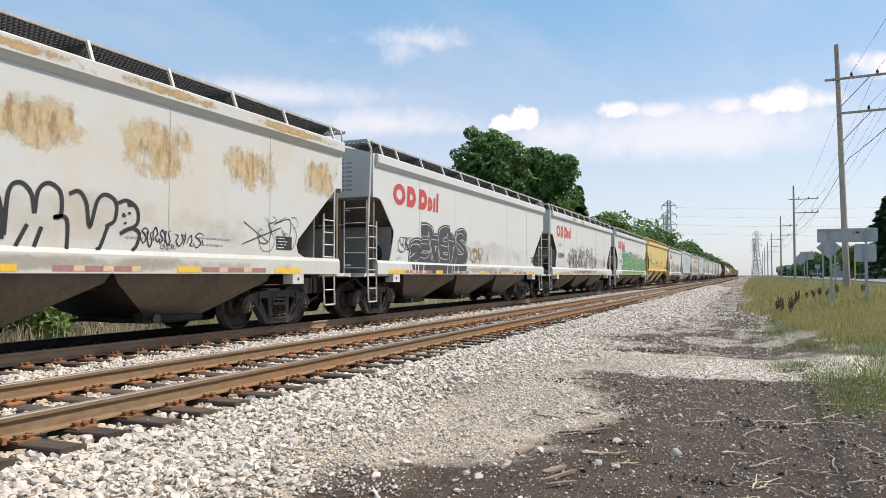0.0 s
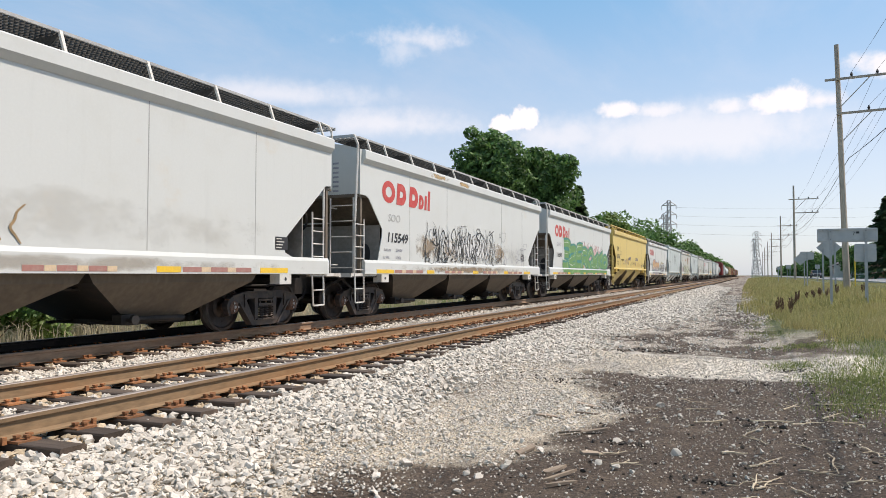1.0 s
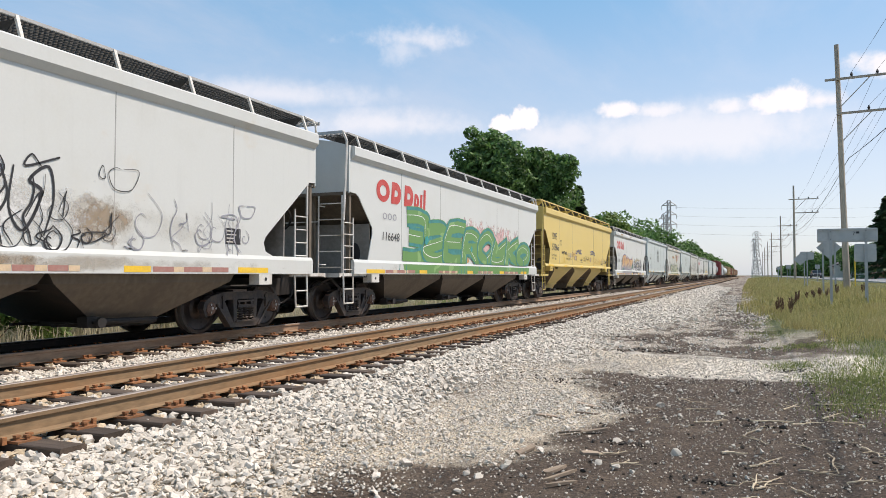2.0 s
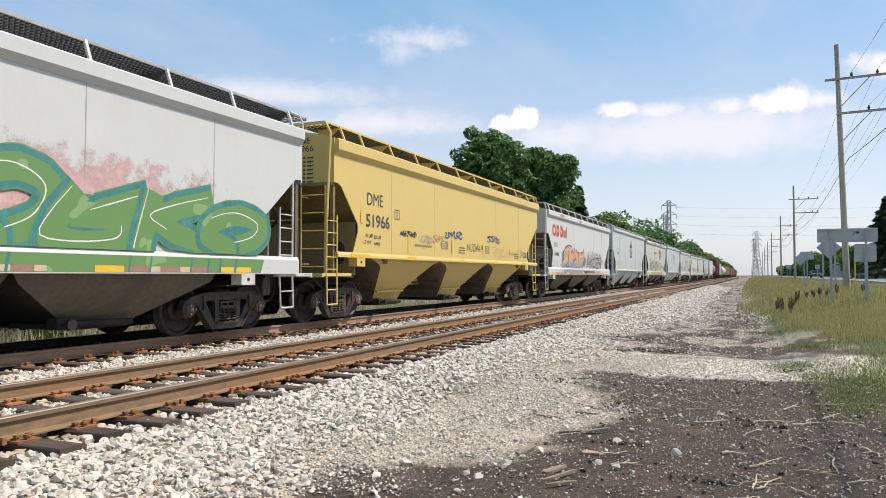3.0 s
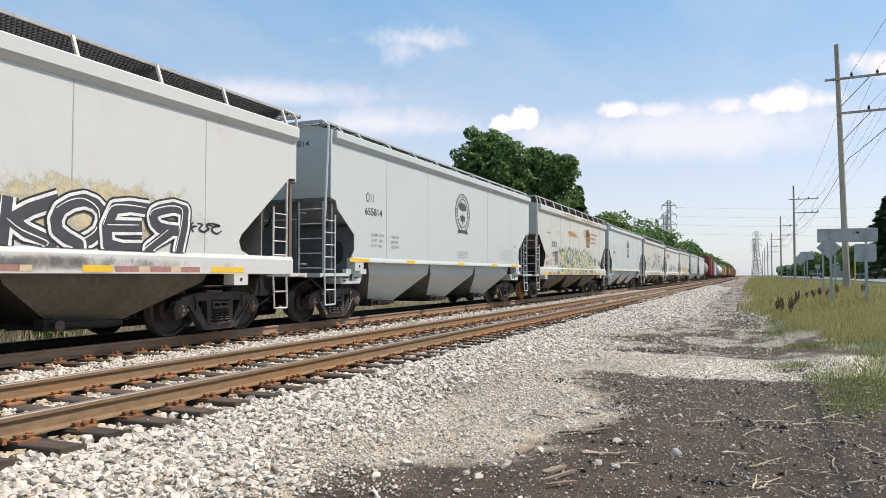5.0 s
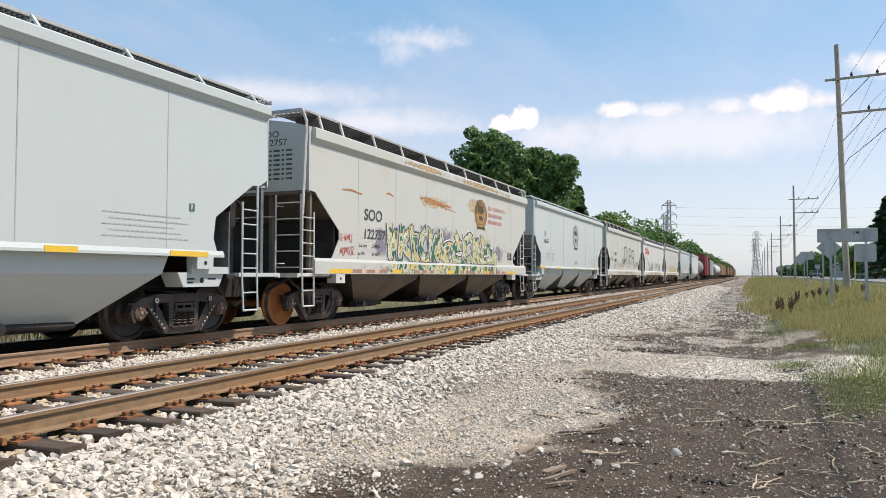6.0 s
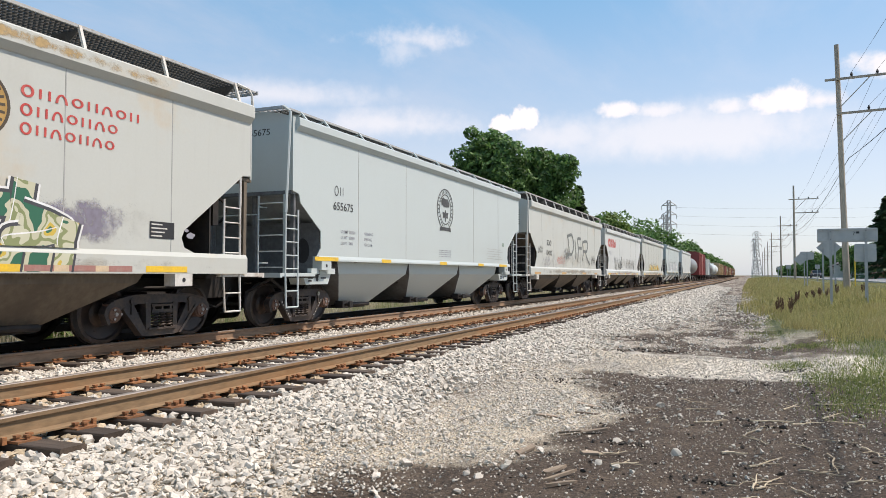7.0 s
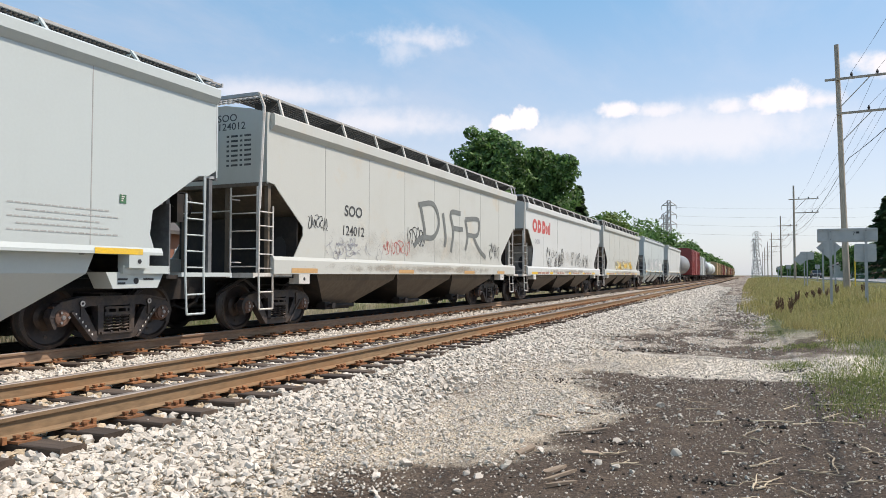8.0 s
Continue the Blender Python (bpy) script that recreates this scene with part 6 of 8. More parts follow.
def letter_all():
    A, B, C, D, E, F, G, H, I, J, K = (CARS[k][0] for k in "ABCDEFGHIJK")
    # A: outlined bubble letters, small tags
    p = Paint(SIDE + 0.003)
    for s in (
        [(5.4, 1.45), (5.6, 2.1), (5.9, 2.2), (6.1, 1.6)], [(6.1, 1.6), (6.3, 2.15), (6.6, 2.2), (6.8, 1.5)], [(6.9, 1.8), (7.1, 2.15), (7.35, 2.2), (7.5, 1.9), (7.52, 1.5)],
        [(7.55, 1.55), (7.6, 2.1), (7.75, 2.22), (7.9, 2.1), (7.95, 1.85)], [(7.95, 1.85), (8.0, 2.15), (8.15, 2.26), (8.32, 2.15), (8.33, 1.85), (8.22, 1.82), (8.42, 1.8), (8.42, 1.3)],
        [(8.45, 2.15), (8.6, 2.2), (8.72, 2.05), (8.78, 1.72), (8.9, 2.1), (9.05, 2.2), (9.22, 2.1), (9.2, 1.85), (9.05, 1.75)], [(9.08, 1.75), (8.95, 1.45), (8.88, 1.42)],
        [(9.25, 2.1), (9.42, 2.15), (9.6, 2.05), (9.62, 1.85), (9.5, 1.75), (9.35, 1.7)], [(9.3, 1.66), (9.5, 1.75), (9.65, 1.68), (9.6, 1.5), (9.52, 1.42)],
        [(7.7, 1.42), (7.85, 1.7)], [(7.95, 1.42), (8.05, 1.68)], [(6.3, 1.42), (6.4, 1.75)], [(5.2, 1.5), (5.0, 2.1), (4.6, 2.2), (4.3, 1.9), (4.6, 1.5)],
    ):
        p.ribbon(smooth(s, 6), 0.055)
    p.put("graffiti_tag", M["ink"], A, "tall looping black spray-paint letters")
    blotch(A, 9.2, 9.5, 1.8, 2.15, 4, 3, M["ink"], 0.07)
    tag_word(A, 9.68, 10.28, 1.50, 1.80, 5, 11, 0.024)
    tag_word(A, 10.35, 10.98, 1.50, 1.75, 3, 12, 0.022)
    tag_word(A, 10.05, 10.4, 1.45, 1.55, 4, 14, 0.010)
    q = Paint(SIDE + 0.003)
    q.ribbon([(12.0, 1.62), (13.15, 1.98)], 0.035, True).ribbon([(12.05, 2.02), (12.75, 1.68)], 0.03, True)
    q.put("graffiti_tag", M["ink"], A)
    scribble(A, 12.5, 13.6, 1.75, 2.2, 7, 5, 0.014)
    plate_block(A, 13.0, 1.55, 0.5, 0.26)
    bars(A, 9.4, 10.2, 1.60, 1.63, 9, M["g_grey"]), bars(A, 10.9, 11.7, 1.66, 1.69, 9, M["g_grey"]), bars(A, 10.9, 11.5, 1.55, 1.58, 7, M["g_grey"])
    rust(A, ((0.6, 2.6, 2.5, 3.6), (4.0, 5.8, 2.6, 3.6), (7.1, 8.8, 2.62, 3.46), (9.2, 10.9, 2.45, 3.55), (11.3, 13.1, 2.5, 3.45), (13.7, 15.3, 2.65, 3.55)))
    eave_rust(A, ((0.2, 4.5), (4.2, 8.9), (9.0, 11.7), (11.9, 15.3)), "cp"), eave_rust(C, ((3.4, 5.4), (5.8, 6.9)), "cp"), eave_rust(H, ((3.5, 7.5), (7.0, 13.8)), "soo"), eave_rust(F, ((1.8, 3.2), (6.0, 7.0)), "cp")
    # B: red mark, dark piece with white edge
    red_mark(B, 0.98), scribble(B, 1.25, 2.0, 1.75, 2.05, 9, 6, 0.016)
    block_word(B, [(2.00, 2.75, 1.42, 1.98), (2.55, 3.40, 1.42, 2.44), (3.20, 4.05, 1.42, 2.48), (3.90, 4.75, 1.42, 2.46), (4.55, 5.30, 1.42, 2.48), (5.15, 6.05, 1.42, 2.46)], [M["g_dark"]], M["g_pale"], M["g_dark"], M["g_pale"], 4, 0.31, 0.08, True, 0.05, 0.018)
    haze(B, 2.0, 6.2, 1.09, 1.34, M["h_dark"], HALF + 0.037, "sill_spray")
    scribble(B, 6.2, 8.9, 1.45, 1.95, 15, 8, 0.03, M["g_brown"])
    plate_block(B, 13.4, 1.55, 0.4, 0.25), data_lines(B, 1.2, 1.66, 0.10, "224500", "61500", material=M["g_grey"])
    # C: red mark, number, scrawled faces in brown and black
    red_mark(C), text(C, "115549", 1.22, 1.90, 0.33, M["ink"], 1.22, 0.16, bold=0.03), text(C, "SOO", 1.3, 2.42, 0.27, M["g_faint"], 1.2, 0.12)
    data_lines(C, 1.1, 1.66, 0.11, "224600", "61400", material=M["g_grey"])
    for k, (a, b) in enumerate(((3.2, 4.4), (5.0, 5.9), (6.4, 7.2), (9.6, 10.4))):
        haze(C, a - 0.3, b + 0.3, 1.42, 2.25, M["h_brown"])
    haze(C, 4.4, 10.4, 1.42, 2.4, M["h_white"], SIDE - 0.001)
    tag_word(C, 4.0, 9.2, 1.44, 2.55, 9, 35, 0.045), scribble(C, 3.4, 10.5, 1.43, 2.6, 85, 9, 0.022), scribble(C, 10.4, 13.2, 1.45, 2.3, 22, 10, 0.016, M["g_grey"])
    haze(C, 3.6, 9.9, 1.09, 1.34, M["h_brown"], HALF + 0.037, "sill_spray"), plate_block(C, 12.6, 1.6, 0.4, 0.28)
    # D: red mark and a long green piece
    red_mark(D, 1.2), initials(D, 1.5, 2.3, 2.45, 2.62, 3, M["g_grey"]), text(D, "116648", 1.45, 1.93, 0.30, M["letter"], 1.1, 0.1)
    haze(D, 3.6, 14.0, 1.45, 2.95, M["h_pink"])
    block_word(D, [(2.6 + i * 1.42, 4.2 + i * 1.42, 1.42, 2.78 - 0.14 * (i % 2) - 0.05 * i) for i in range(8)], [M["g_field"]], M["g_teal"], M["g_mid"], M["g_white"], 12, 0.36, 0.20, True, 0.02, 0.085)
    blotch(D, 3.2, 13.4, 1.45, 2.1, 9, 13, M["g_orange"], 0.22, SIDE + 0.0008), blotch(D, 4.0, 13.0, 1.6, 2.2, 5, 15, M["g_teal2"], 0.14, SIDE + 0.021)
    haze(D, 2.8, 14.0, 1.09, 1.34, M["h_lime"], HALF + 0.037, "sill_spray")
    base_E = E
    E = new("side_lettering")
    E.parent, E.matrix_basis = base_E, pose(0, 0.74, 0)
    # E: dark figures, small tags, yellow strips
    text(E, "DME", 0.66, 2.74, 0.43, M["letter"], 0.95, 0, bold=0.0), text(E, "51966", 0.62, 2.22, 0.43, M["letter"], 1.14, 0, bold=0.02)
    text(E, "LD LMT", 0.58, 1.96, 0.12, M["letter"], 1.0), text(E, "225100", 1.02, 1.94, 0.12, M["letter"], 1.0)
    text(E, "LT WT", 0.52, 1.80, 0.12, M["letter"], 1.0), text(E, "60900", 1.04, 1.78, 0.12, M["letter"], 1.0)
    q = Paint(SIDE)
    for a, b in (((2.13, 2.50), (2.38, 2.51)), ((2.38, 2.50), (2.38, 2.74)), ((2.38, 2.73), (2.13, 2.73)), ((2.13, 2.74), (2.13, 2.50))):
        q.ribbon([a, b], 0.02)
    q.put("lettering", M["letter"], E)
    text(E, "PLATE", 2.16, 2.65, 0.055, M["letter"]), text(E, "C", 2.21, 2.53, 0.11, M["letter"])
    tag_word(E, 2.42, 3.4, 2.06, 2.24, 5, 61, 0.05), tag_word(E, 5.37, 6.8, 2.16, 2.42, 4, 62, 0.06, M["g_blue"]), tag_word(E, 9.1, 10.5, 2.18, 2.44, 4, 63, 0.055, M["g_blue"])
    tag_word(E, 7.2, 8.7, 1.82, 2.10, 6, 64, 0.022), tag_word(E, 4.5, 5.3, 1.95, 2.25, 3, 65, 0.035, M["g_orange"]), tag_word(E, 9.8, 12.6, 1.70, 2.05, 7, 66, 0.02, M["g_orange"]), tag_word(E, 12.9, 13.7, 1.7, 2.05, 4, 67, 0.02)
    scribble(E, 3.6, 4.6, 1.95, 2.15, 9, 68, 0.014, M["g_grey"]), text(E, "EXTERIOR VALSPAR EPOXY", 3.3, 1.84, 0.085, M["letter"], 1.1)
    for y, z, n in ((6.5, 1.90, 6), (6.5, 1.82, 6), (6.5, 1.74, 5), (12.2, 1.85, 6), (12.2, 1.77, 6), (12.2, 1.69, 4)):
        bars(E, y, y + 0.55, z, z + 0.035, n, M["letter"])
    for y, z0, z1 in ((0.38, 2.28, 2.60), (2.89, 1.68, 2.12), (5.90, 1.72, 2.14), (8.68, 1.70, 2.10), (11.65, 1.70, 2.14), (14.1, 1.72, 2.2)):
        q = Paint(SIDE + 0.008)
        q.patch([(y, z0), (y + 0.085, z0), (y + 0.085, z1), (y, z1)])
        q.put("reflector", M["reflect"], E, "upright yellow reflective strip")
    plate_block(E, 5.15, 1.83, 0.5, 0.24, M["g_brown"]), plate_block(E, 8.95, 1.80, 0.4, 0.26, M["g_brown"]), plate_block(E, 13.5, 1.76, 0.3, 0.2)
    # F: red mark, orange and purple piece, black and white piece
    red_mark(F, 0.9), text(F, "SOO", 1.20, 2.40, 0.30, M["g_grey"], 1.18, 0.12), text(F, "116406", 1.08, 1.97, 0.30, M["letter"], 1.18, 0.14)
    data_lines(F, 1.0, 1.66, 0.10, "224300", "61700", material=M["g_grey"]), text(F, "New 10-95", 2.35, 1.52, 0.09, M["g_grey"], 1.1, 0.15)
    haze(F, 2.5, 4.2, 1.42, 2.4, M["h_green"]), haze(F, 6.8, 8.3, 1.42, 2.1, M["h_green"]), haze(F, 8.2, 12.9, 1.42, 2.5, M["h_cream"])
    blotch(F, 2.9, 4.3, 1.42, 2.3, 10, 71, M["g_leafy"], 0.3), blotch(F, 6.6, 7.9, 1.42, 1.9, 8, 72, M["g_leafy"], 0.26)
    block_word(F, [(3.0, 4.5, 1.42, 2.46), (4.1, 5.5, 1.42, 2.48), (5.3, 6.5, 1.42, 2.36), (6.3, 7.6, 1.42, 2.46)], [M["g_sunset"]], M["g_violet"], M["g_violet"], M["g_white"], 21, 0.40, 0.34, True, 0.04)
    block_word(F, [(8.4 + i * 0.78, 9.25 + i * 0.78, 1.42, 2.18 - 0.06 * (i % 2)) for i in range(5)], [M["g_dark"]], M["g_white"], M["ink"], M["g_white"], 19, 0.17, 0.1, False, 0.03)
    haze(F, 2.8, 12.7, 1.09, 1.34, M["h_dark"], HALF + 0.037, "sill_spray")
    tag_word(F, 12.3, 13.2, 1.75, 1.95, 3, 75, 0.04)
    # G and I: clean cars with initials, number and emblem
    for car, num in ((G, "655814"), (I, "655675")):
        marks(car, 1.43, 1.86, 2.82, 3.02, 2, M["letter"], 0.12), text(car, num, 1.40, 2.50, 0.25, M["letter"], 1.15)
        for i, (z, t1, t2) in enumerate(((2.00, "LD LMT 225500", "102260 KG"), (1.87, "LT WT   60500", "27450 KG"), (1.74, "CU FT   5431", "153 CU M"))):
            text(car, t1, 1.72, z, 0.095, M["g_grey"], 1.0), text(car, t2, 2.75, z, 0.095, M["g_grey"], 1.0)
        emblem(car, 7.65, 3.02, 0.62, 0.62, M["letter"], None)
        for i in range(4):
            bars(car, 7.2, 8.1, 1.60 + 0.06 * i, 1.62 + 0.06 * i, 9, M["g_grey"])
        for i in range(5):
            bars(car, 11.3 + 0.12 * (i % 2), 13.0 - 0.16 * (i % 3), 1.62 + 0.085 * i, 1.640 + 0.085 * i, 15, M["g_faint"], 0.22)
        plate_block(car, 13.0, 2.1, 0.12, 0.13, M["g_green"])
    # H: number, emblem, red name, two camouflage-coloured pieces
    text(H, "SOO", 2.18, 2.37, 0.385, M["letter"], 1.12, 0.1, bold=0.02), text(H, "122757", 2.14, 1.93, 0.33, M["letter"], 1.12, 0.12, bold=0.02), data_lines(H, 1.96, 1.72)
    emblem(H, 10.15, 3.12, 0.60, 0.50, M["g_umber"], M["g_gold"])
    for i, (ln, n) in enumerate(((1.95, 8), (1.55, 7), (1.5, 7))):
        marks(H, 10.85, 10.85 + ln, 3.32 - 0.24 * i, 3.46 - 0.24 * i, n, M["red"])
    haze(H, 2.4, 4.0, 1.42, 2.3, M["h_purple"]), haze(H, 5.9, 7.9, 1.42, 2.6, M["h_purple"]), haze(H, 10.8, 12.7, 1.42, 2.15, M["h_purple"])
    block_word(H, [(3.38 + i * 0.62, 4.28 + i * 0.62, 1.42, 2.50 - 0.05 * (i % 2)) for i in range(5)], [M["g_camo"]], M["g_dark"], M["g_haze"], M["g_white"], 23, 0.27, 0.14, True, 0.03)
    block_word(H, [(6.7, 7.9, 1.42, 2.05), (7.6, 8.7, 1.42, 2.50), (8.5, 9.5, 1.42, 2.42), (9.3, 10.2, 1.42, 2.52), (10.0, 11.0, 1.42, 2.40), (10.8, 11.7, 1.42, 1.95)], [M["g_camo"]], M["g_dark"], M["g_white"], M["g_white"], 29, 0.29, 0.14, True, 0.03)
    haze(H, 2.4, 12.4, 1.09, 1.34, M["h_purple"], HALF + 0.0368, "sill_spray"), haze(H, 3.0, 12.2, 1.09, 1.34, M["h_cream"], HALF + 0.0375, "sill_spray")
    tag_word(H, 1.1, 1.65, 1.80, 2.0, 4, 85, 0.018, M["red"]), tag_word(H, 1.1, 1.75, 1.5, 1.72, 6, 86, 0.018, M["red"]), plate_block(H, 13.0, 1.62, 0.5, 0.26), blotch(H, 13.75, 13.9, 1.65, 1.8, 2, 87, M["g_grey"], 0.09)
    q = Paint(SIDE)
    for y, z, ln, w in ((5.3, 3.20, 1.5, 0.05), (5.6, 3.14, 1.9, 0.09), (5.9, 3.08, 1.3, 0.04), (7.0, 3.02, 0.9, 0.03), (1.2, 2.98, 0.9, 0.05), (3.3, 3.1, 0.4, 0.05)):
        q.ribbon([(y, z), (y + ln * 0.4, z + 0.03), (y + ln, z - 0.02)], w, True)
    q.put("rust_patch", M["g_rust"], H)
    rust(H, ((8.8, 10.4, 3.1, 3.65), (5.0, 7.6, 2.95, 3.35)))
    # J: number, tall grey letters, small tags
    text(J, "SOO", 2.70, 2.40, 0.34, M["letter"], 1.12, 0.05, bold=0.02), text(J, "124012", 2.58, 1.96, 0.31, M["letter"], 1.1, 0.05), data_lines(J, 2.35, 1.72, 0.09, material=M["g_grey"])
    p = Paint(SIDE + 0.003)
    for s in ([(6.7, 3.05), (7.0, 2.3), (6.9, 2.0)], [(6.6, 3.0), (7.6, 3.1), (8.0, 2.6), (7.6, 2.15), (6.8, 2.1), (6.3, 1.85)], [(8.3, 2.9), (8.5, 2.2), (8.4, 1.9)], [(9.7, 3.0), (8.9, 2.95), (9.1, 2.4), (8.9, 1.75)], [(9.0, 2.5), (9.9, 2.5)],
              [(10.1, 2.85), (10.3, 2.3), (10.1, 1.85)], [(10.1, 2.85), (11.3, 2.9), (11.2, 2.4), (10.3, 2.35)], [(10.8, 2.35), (11.3, 1.95), (12.0, 1.65)]):
        p.ribbon(smooth(s), 0.15)
    p.put("graffiti_tag", M["g_slate"], J, "tall grey spray-paint letters")
    tag_word(J, 1.25, 2.0, 2.0, 2.32, 5, 91, 0.02), tag_word(J, 5.9, 7.0, 1.8, 2.4, 4, 92, 0.03), tag_word(J, 4.5, 6.0, 1.55, 2.0, 6, 93, 0.018, M["red"]), tag_word(J, 12.4, 13.4, 1.6, 2.2, 4, 94, 0.03)
    scribble(J, 2.0, 4.4, 1.5, 1.9, 16, 95, 0.012, M["g_grey"]), tag_word(J, 5.8, 7.6, 1.2, 1.33, 7, 96, 0.02)
    # the cars behind
    red_mark(K, 0.9), scribble(K, 3.0, 6.0, 1.5, 2.3, 24, 97, 0.03), scribble(K, 8, 12.0, 1.5, 2.2, 24, 98, 0.03), initials(K, 1.2, 2.0, 2.40, 2.60, 3, M["g_grey"])
    piece_word(CARS["L"][0], [(4 + i * 1.2, 5.2 + i * 1.2, 1.43, 2.0) for i in range(6)], [M["g_cream"], M["reflect"]], M["g_brown"], M["g_white"], 33, 0.22)
    piece_word(CARS["M"][0], [(2.5 + i * 1.6, 4.2 + i * 1.6, 1.5, 2.6) for i in range(6)], [M["grey"], M["g_white"]], M["g_grey"], M["g_white"], 37, 0.25)
    # writing on the leading ends
    end_text(J, (("SOO", 0.37, 4.06, 0.20), ("124012", 0.37, 3.89, 0.20), (None, 0.60, 3.74, 0.095)), M["letter"])
    end_text(H, (("SOO", 0.33, 3.99, 0.20), ("122757", 0.33, 3.81, 0.20), (None, 0.56, 3.68, 0.10)), M["letter"])
    end_text(base_E, (("DME", 0.52, 4.0, 0.20), ("51966", 0.50, 3.82, 0.20), (None, 0.48, 3.66, 0.09)), M["letter"])
    end_text(G, (("655814", 0.36, 3.92, 0.19),), M["letter"])
    end_text(I, (("655675", 0.36, 3.92, 0.19),), M["letter"])
    end_text(B, ((None, 0.40, 3.80, 0.11),), M["g_grey"])
    end_text(C, ((None, 0.40, 3.70, 0.11),), M["g_grey"])


for k, c in (("g_dark", (0.055, 0.055, 0.062)), ("g_faint", (0.40, 0.40, 0.38)), ("g_mid", (0.10, 0.26, 0.08)), ("g_tan", (0.42, 0.27, 0.12)), ("g_umber", (0.07, 0.05, 0.03)), ("g_gold", (0.42, 0.25, 0.07)),
             ("g_sage", (0.33, 0.36, 0.20)), ("g_rust", (0.40, 0.17, 0.06)), ("g_spot", (0.30, 0.17, 0.08)), ("g_teal2", (0.03, 0.27, 0.26)), ("g_cream2", (0.50, 0.49, 0.32)), ("g_pale", (0.60, 0.61, 0.54))):
    M[k] = mat("spray_" + k[2:], c, 0.55, 0, 0.18, 9, tuple(min(1, v * 1.35) for v in c), 0.4, 3)
for k, c in (("g_haze", (0.40, 0.41, 0.50)), ("g_violet", (0.13, 0.10, 0.22)), ("g_leafy", (0.03, 0.24, 0.10)), ("g_slate", (0.15, 0.16, 0.15))):
    M[k] = mat("spray_" + k[2:], c, 0.55, 0, 0.18, 9, tuple(min(1, v * 1.35) for v in c), 0.4, 3)


def patchwork(name, colours, scale, low=None):
    """Sprayed patches of several colours with crisp edges; low: a colour that takes over towards the foot."""
    m = mat(name, colours[0][1], 0.55, 0, 0.12, 9, None, 0, 3, 0.02)
    N, L = m.node_tree.nodes, m.node_tree.links
    co, n, r = N.new("ShaderNodeTexCoord"), N.new("ShaderNodeTexNoise"), N.new("ShaderNodeValToRGB")
    n.inputs["Scale"].default_value, n.inputs["Detail"].default_value, n.inputs["Distortion"].default_value = scale, 1.2, 0.25
    L.new(co.outputs["Object"], n.inputs["Vector"])
    r.color_ramp.interpolation = "CONSTANT" if not low else "LINEAR"
    for i, (pos, c) in enumerate(colours):
        el = r.color_ramp.elements[i] if i < 2 else r.color_ramp.elements.new(pos)
        el.position, el.color = pos, (*c, 1)
    L.new(n.outputs[0], r.inputs[0])
    out = r.outputs[0]
    if low:
        sp, mr, mx = N.new("ShaderNodeSeparateXYZ"), N.new("ShaderNodeMapRange"), N.new("ShaderNodeMix")
        L.new(co.outputs["Object"], sp.inputs[0])
        ad = N.new("ShaderNodeMath")
        ad.operation = "MULTIPLY_ADD"
        L.new(n.outputs[0], ad.inputs[0]), L.new(sp.outputs[2], ad.inputs[2])
        ad.inputs[1].default_value = 0.5
        mr.inputs["From Min"].default_value, mr.inputs["From Max"].default_value = 2.15, 1.85
        L.new(ad.outputs[0], mr.inputs[0])
        mx.data_type = "RGBA"
        L.new(mr.outputs[0], mx.inputs["Factor"]), L.new(out, mx.inputs["A"])
        mx.inputs["B"].default_value = (*low, 1)
        out = mx.outputs["Result"]
    L.new(out, N["Principled BSDF"].inputs["Base Color"])
    return m


M["g_camo"] = patchwork("sprayed_camouflage", ((0.0, (0.025, 0.13, 0.075)), (0.40, (0.53, 0.51, 0.36)), (0.49, (0.24, 0.27, 0.12)), (0.54, (0.56, 0.55, 0.40)), (0.60, (0.58, 0.42, 0.07)), (0.66, (0.03, 0.15, 0.085))), 2.9)
M["g_sunset"] = patchwork("sprayed_orange_over_grey", ((0.35, (0.50, 0.27, 0.10)), (0.65, (0.58, 0.38, 0.19))), 3.0, (0.30, 0.29, 0.29))
M["g_field"] = patchwork("sprayed_leaf_green", ((0.35, (0.13, 0.27, 0.085)), (0.65, (0.22, 0.37, 0.14))), 1.8)
M["r_haze"] = spray("rust_haze", (0.62, 0.49, 0.28), 0.8, 2.6, (1, 1, 0.8))
M["r_streak"] = spray("rust_streak", (0.42, 0.24, 0.09), 0.75, 8.0, (1, 1, 0.28), 0.55)
M["r_eave"] = spray("rust_on_eave", (0.50, 0.34, 0.15), 0.9, 5.0, (1, 0.6, 0.8), 0.9)
for k, c in (("brown", (0.33, 0.24, 0.15)), ("white", (0.74, 0.74, 0.72)), ("pink", (0.66, 0.42, 0.40)), ("cream", (0.62, 0.54, 0.34)), ("purple", (0.24, 0.21, 0.29)), ("green", (0.05, 0.17, 0.085)), ("lime", (0.22, 0.36, 0.16)), ("dark", (0.12, 0.12, 0.13))):
    M["h_" + k] = spray("sprayed_" + k, c, 0.65 if k in ("purple", "brown", "dark") else 0.9, 3.2, (1, 1, 1), 1.0)
M["h_dirt"] = spray("road_dirt", (0.36, 0.295, 0.22), 0.42, 1.8, (1, 0.6, 1), 0.9)
M["h_film"] = spray("thin_dirt_film", (0.38, 0.33, 0.26), 0.16, 1.8, (1, 0.6, 1), 0.9)
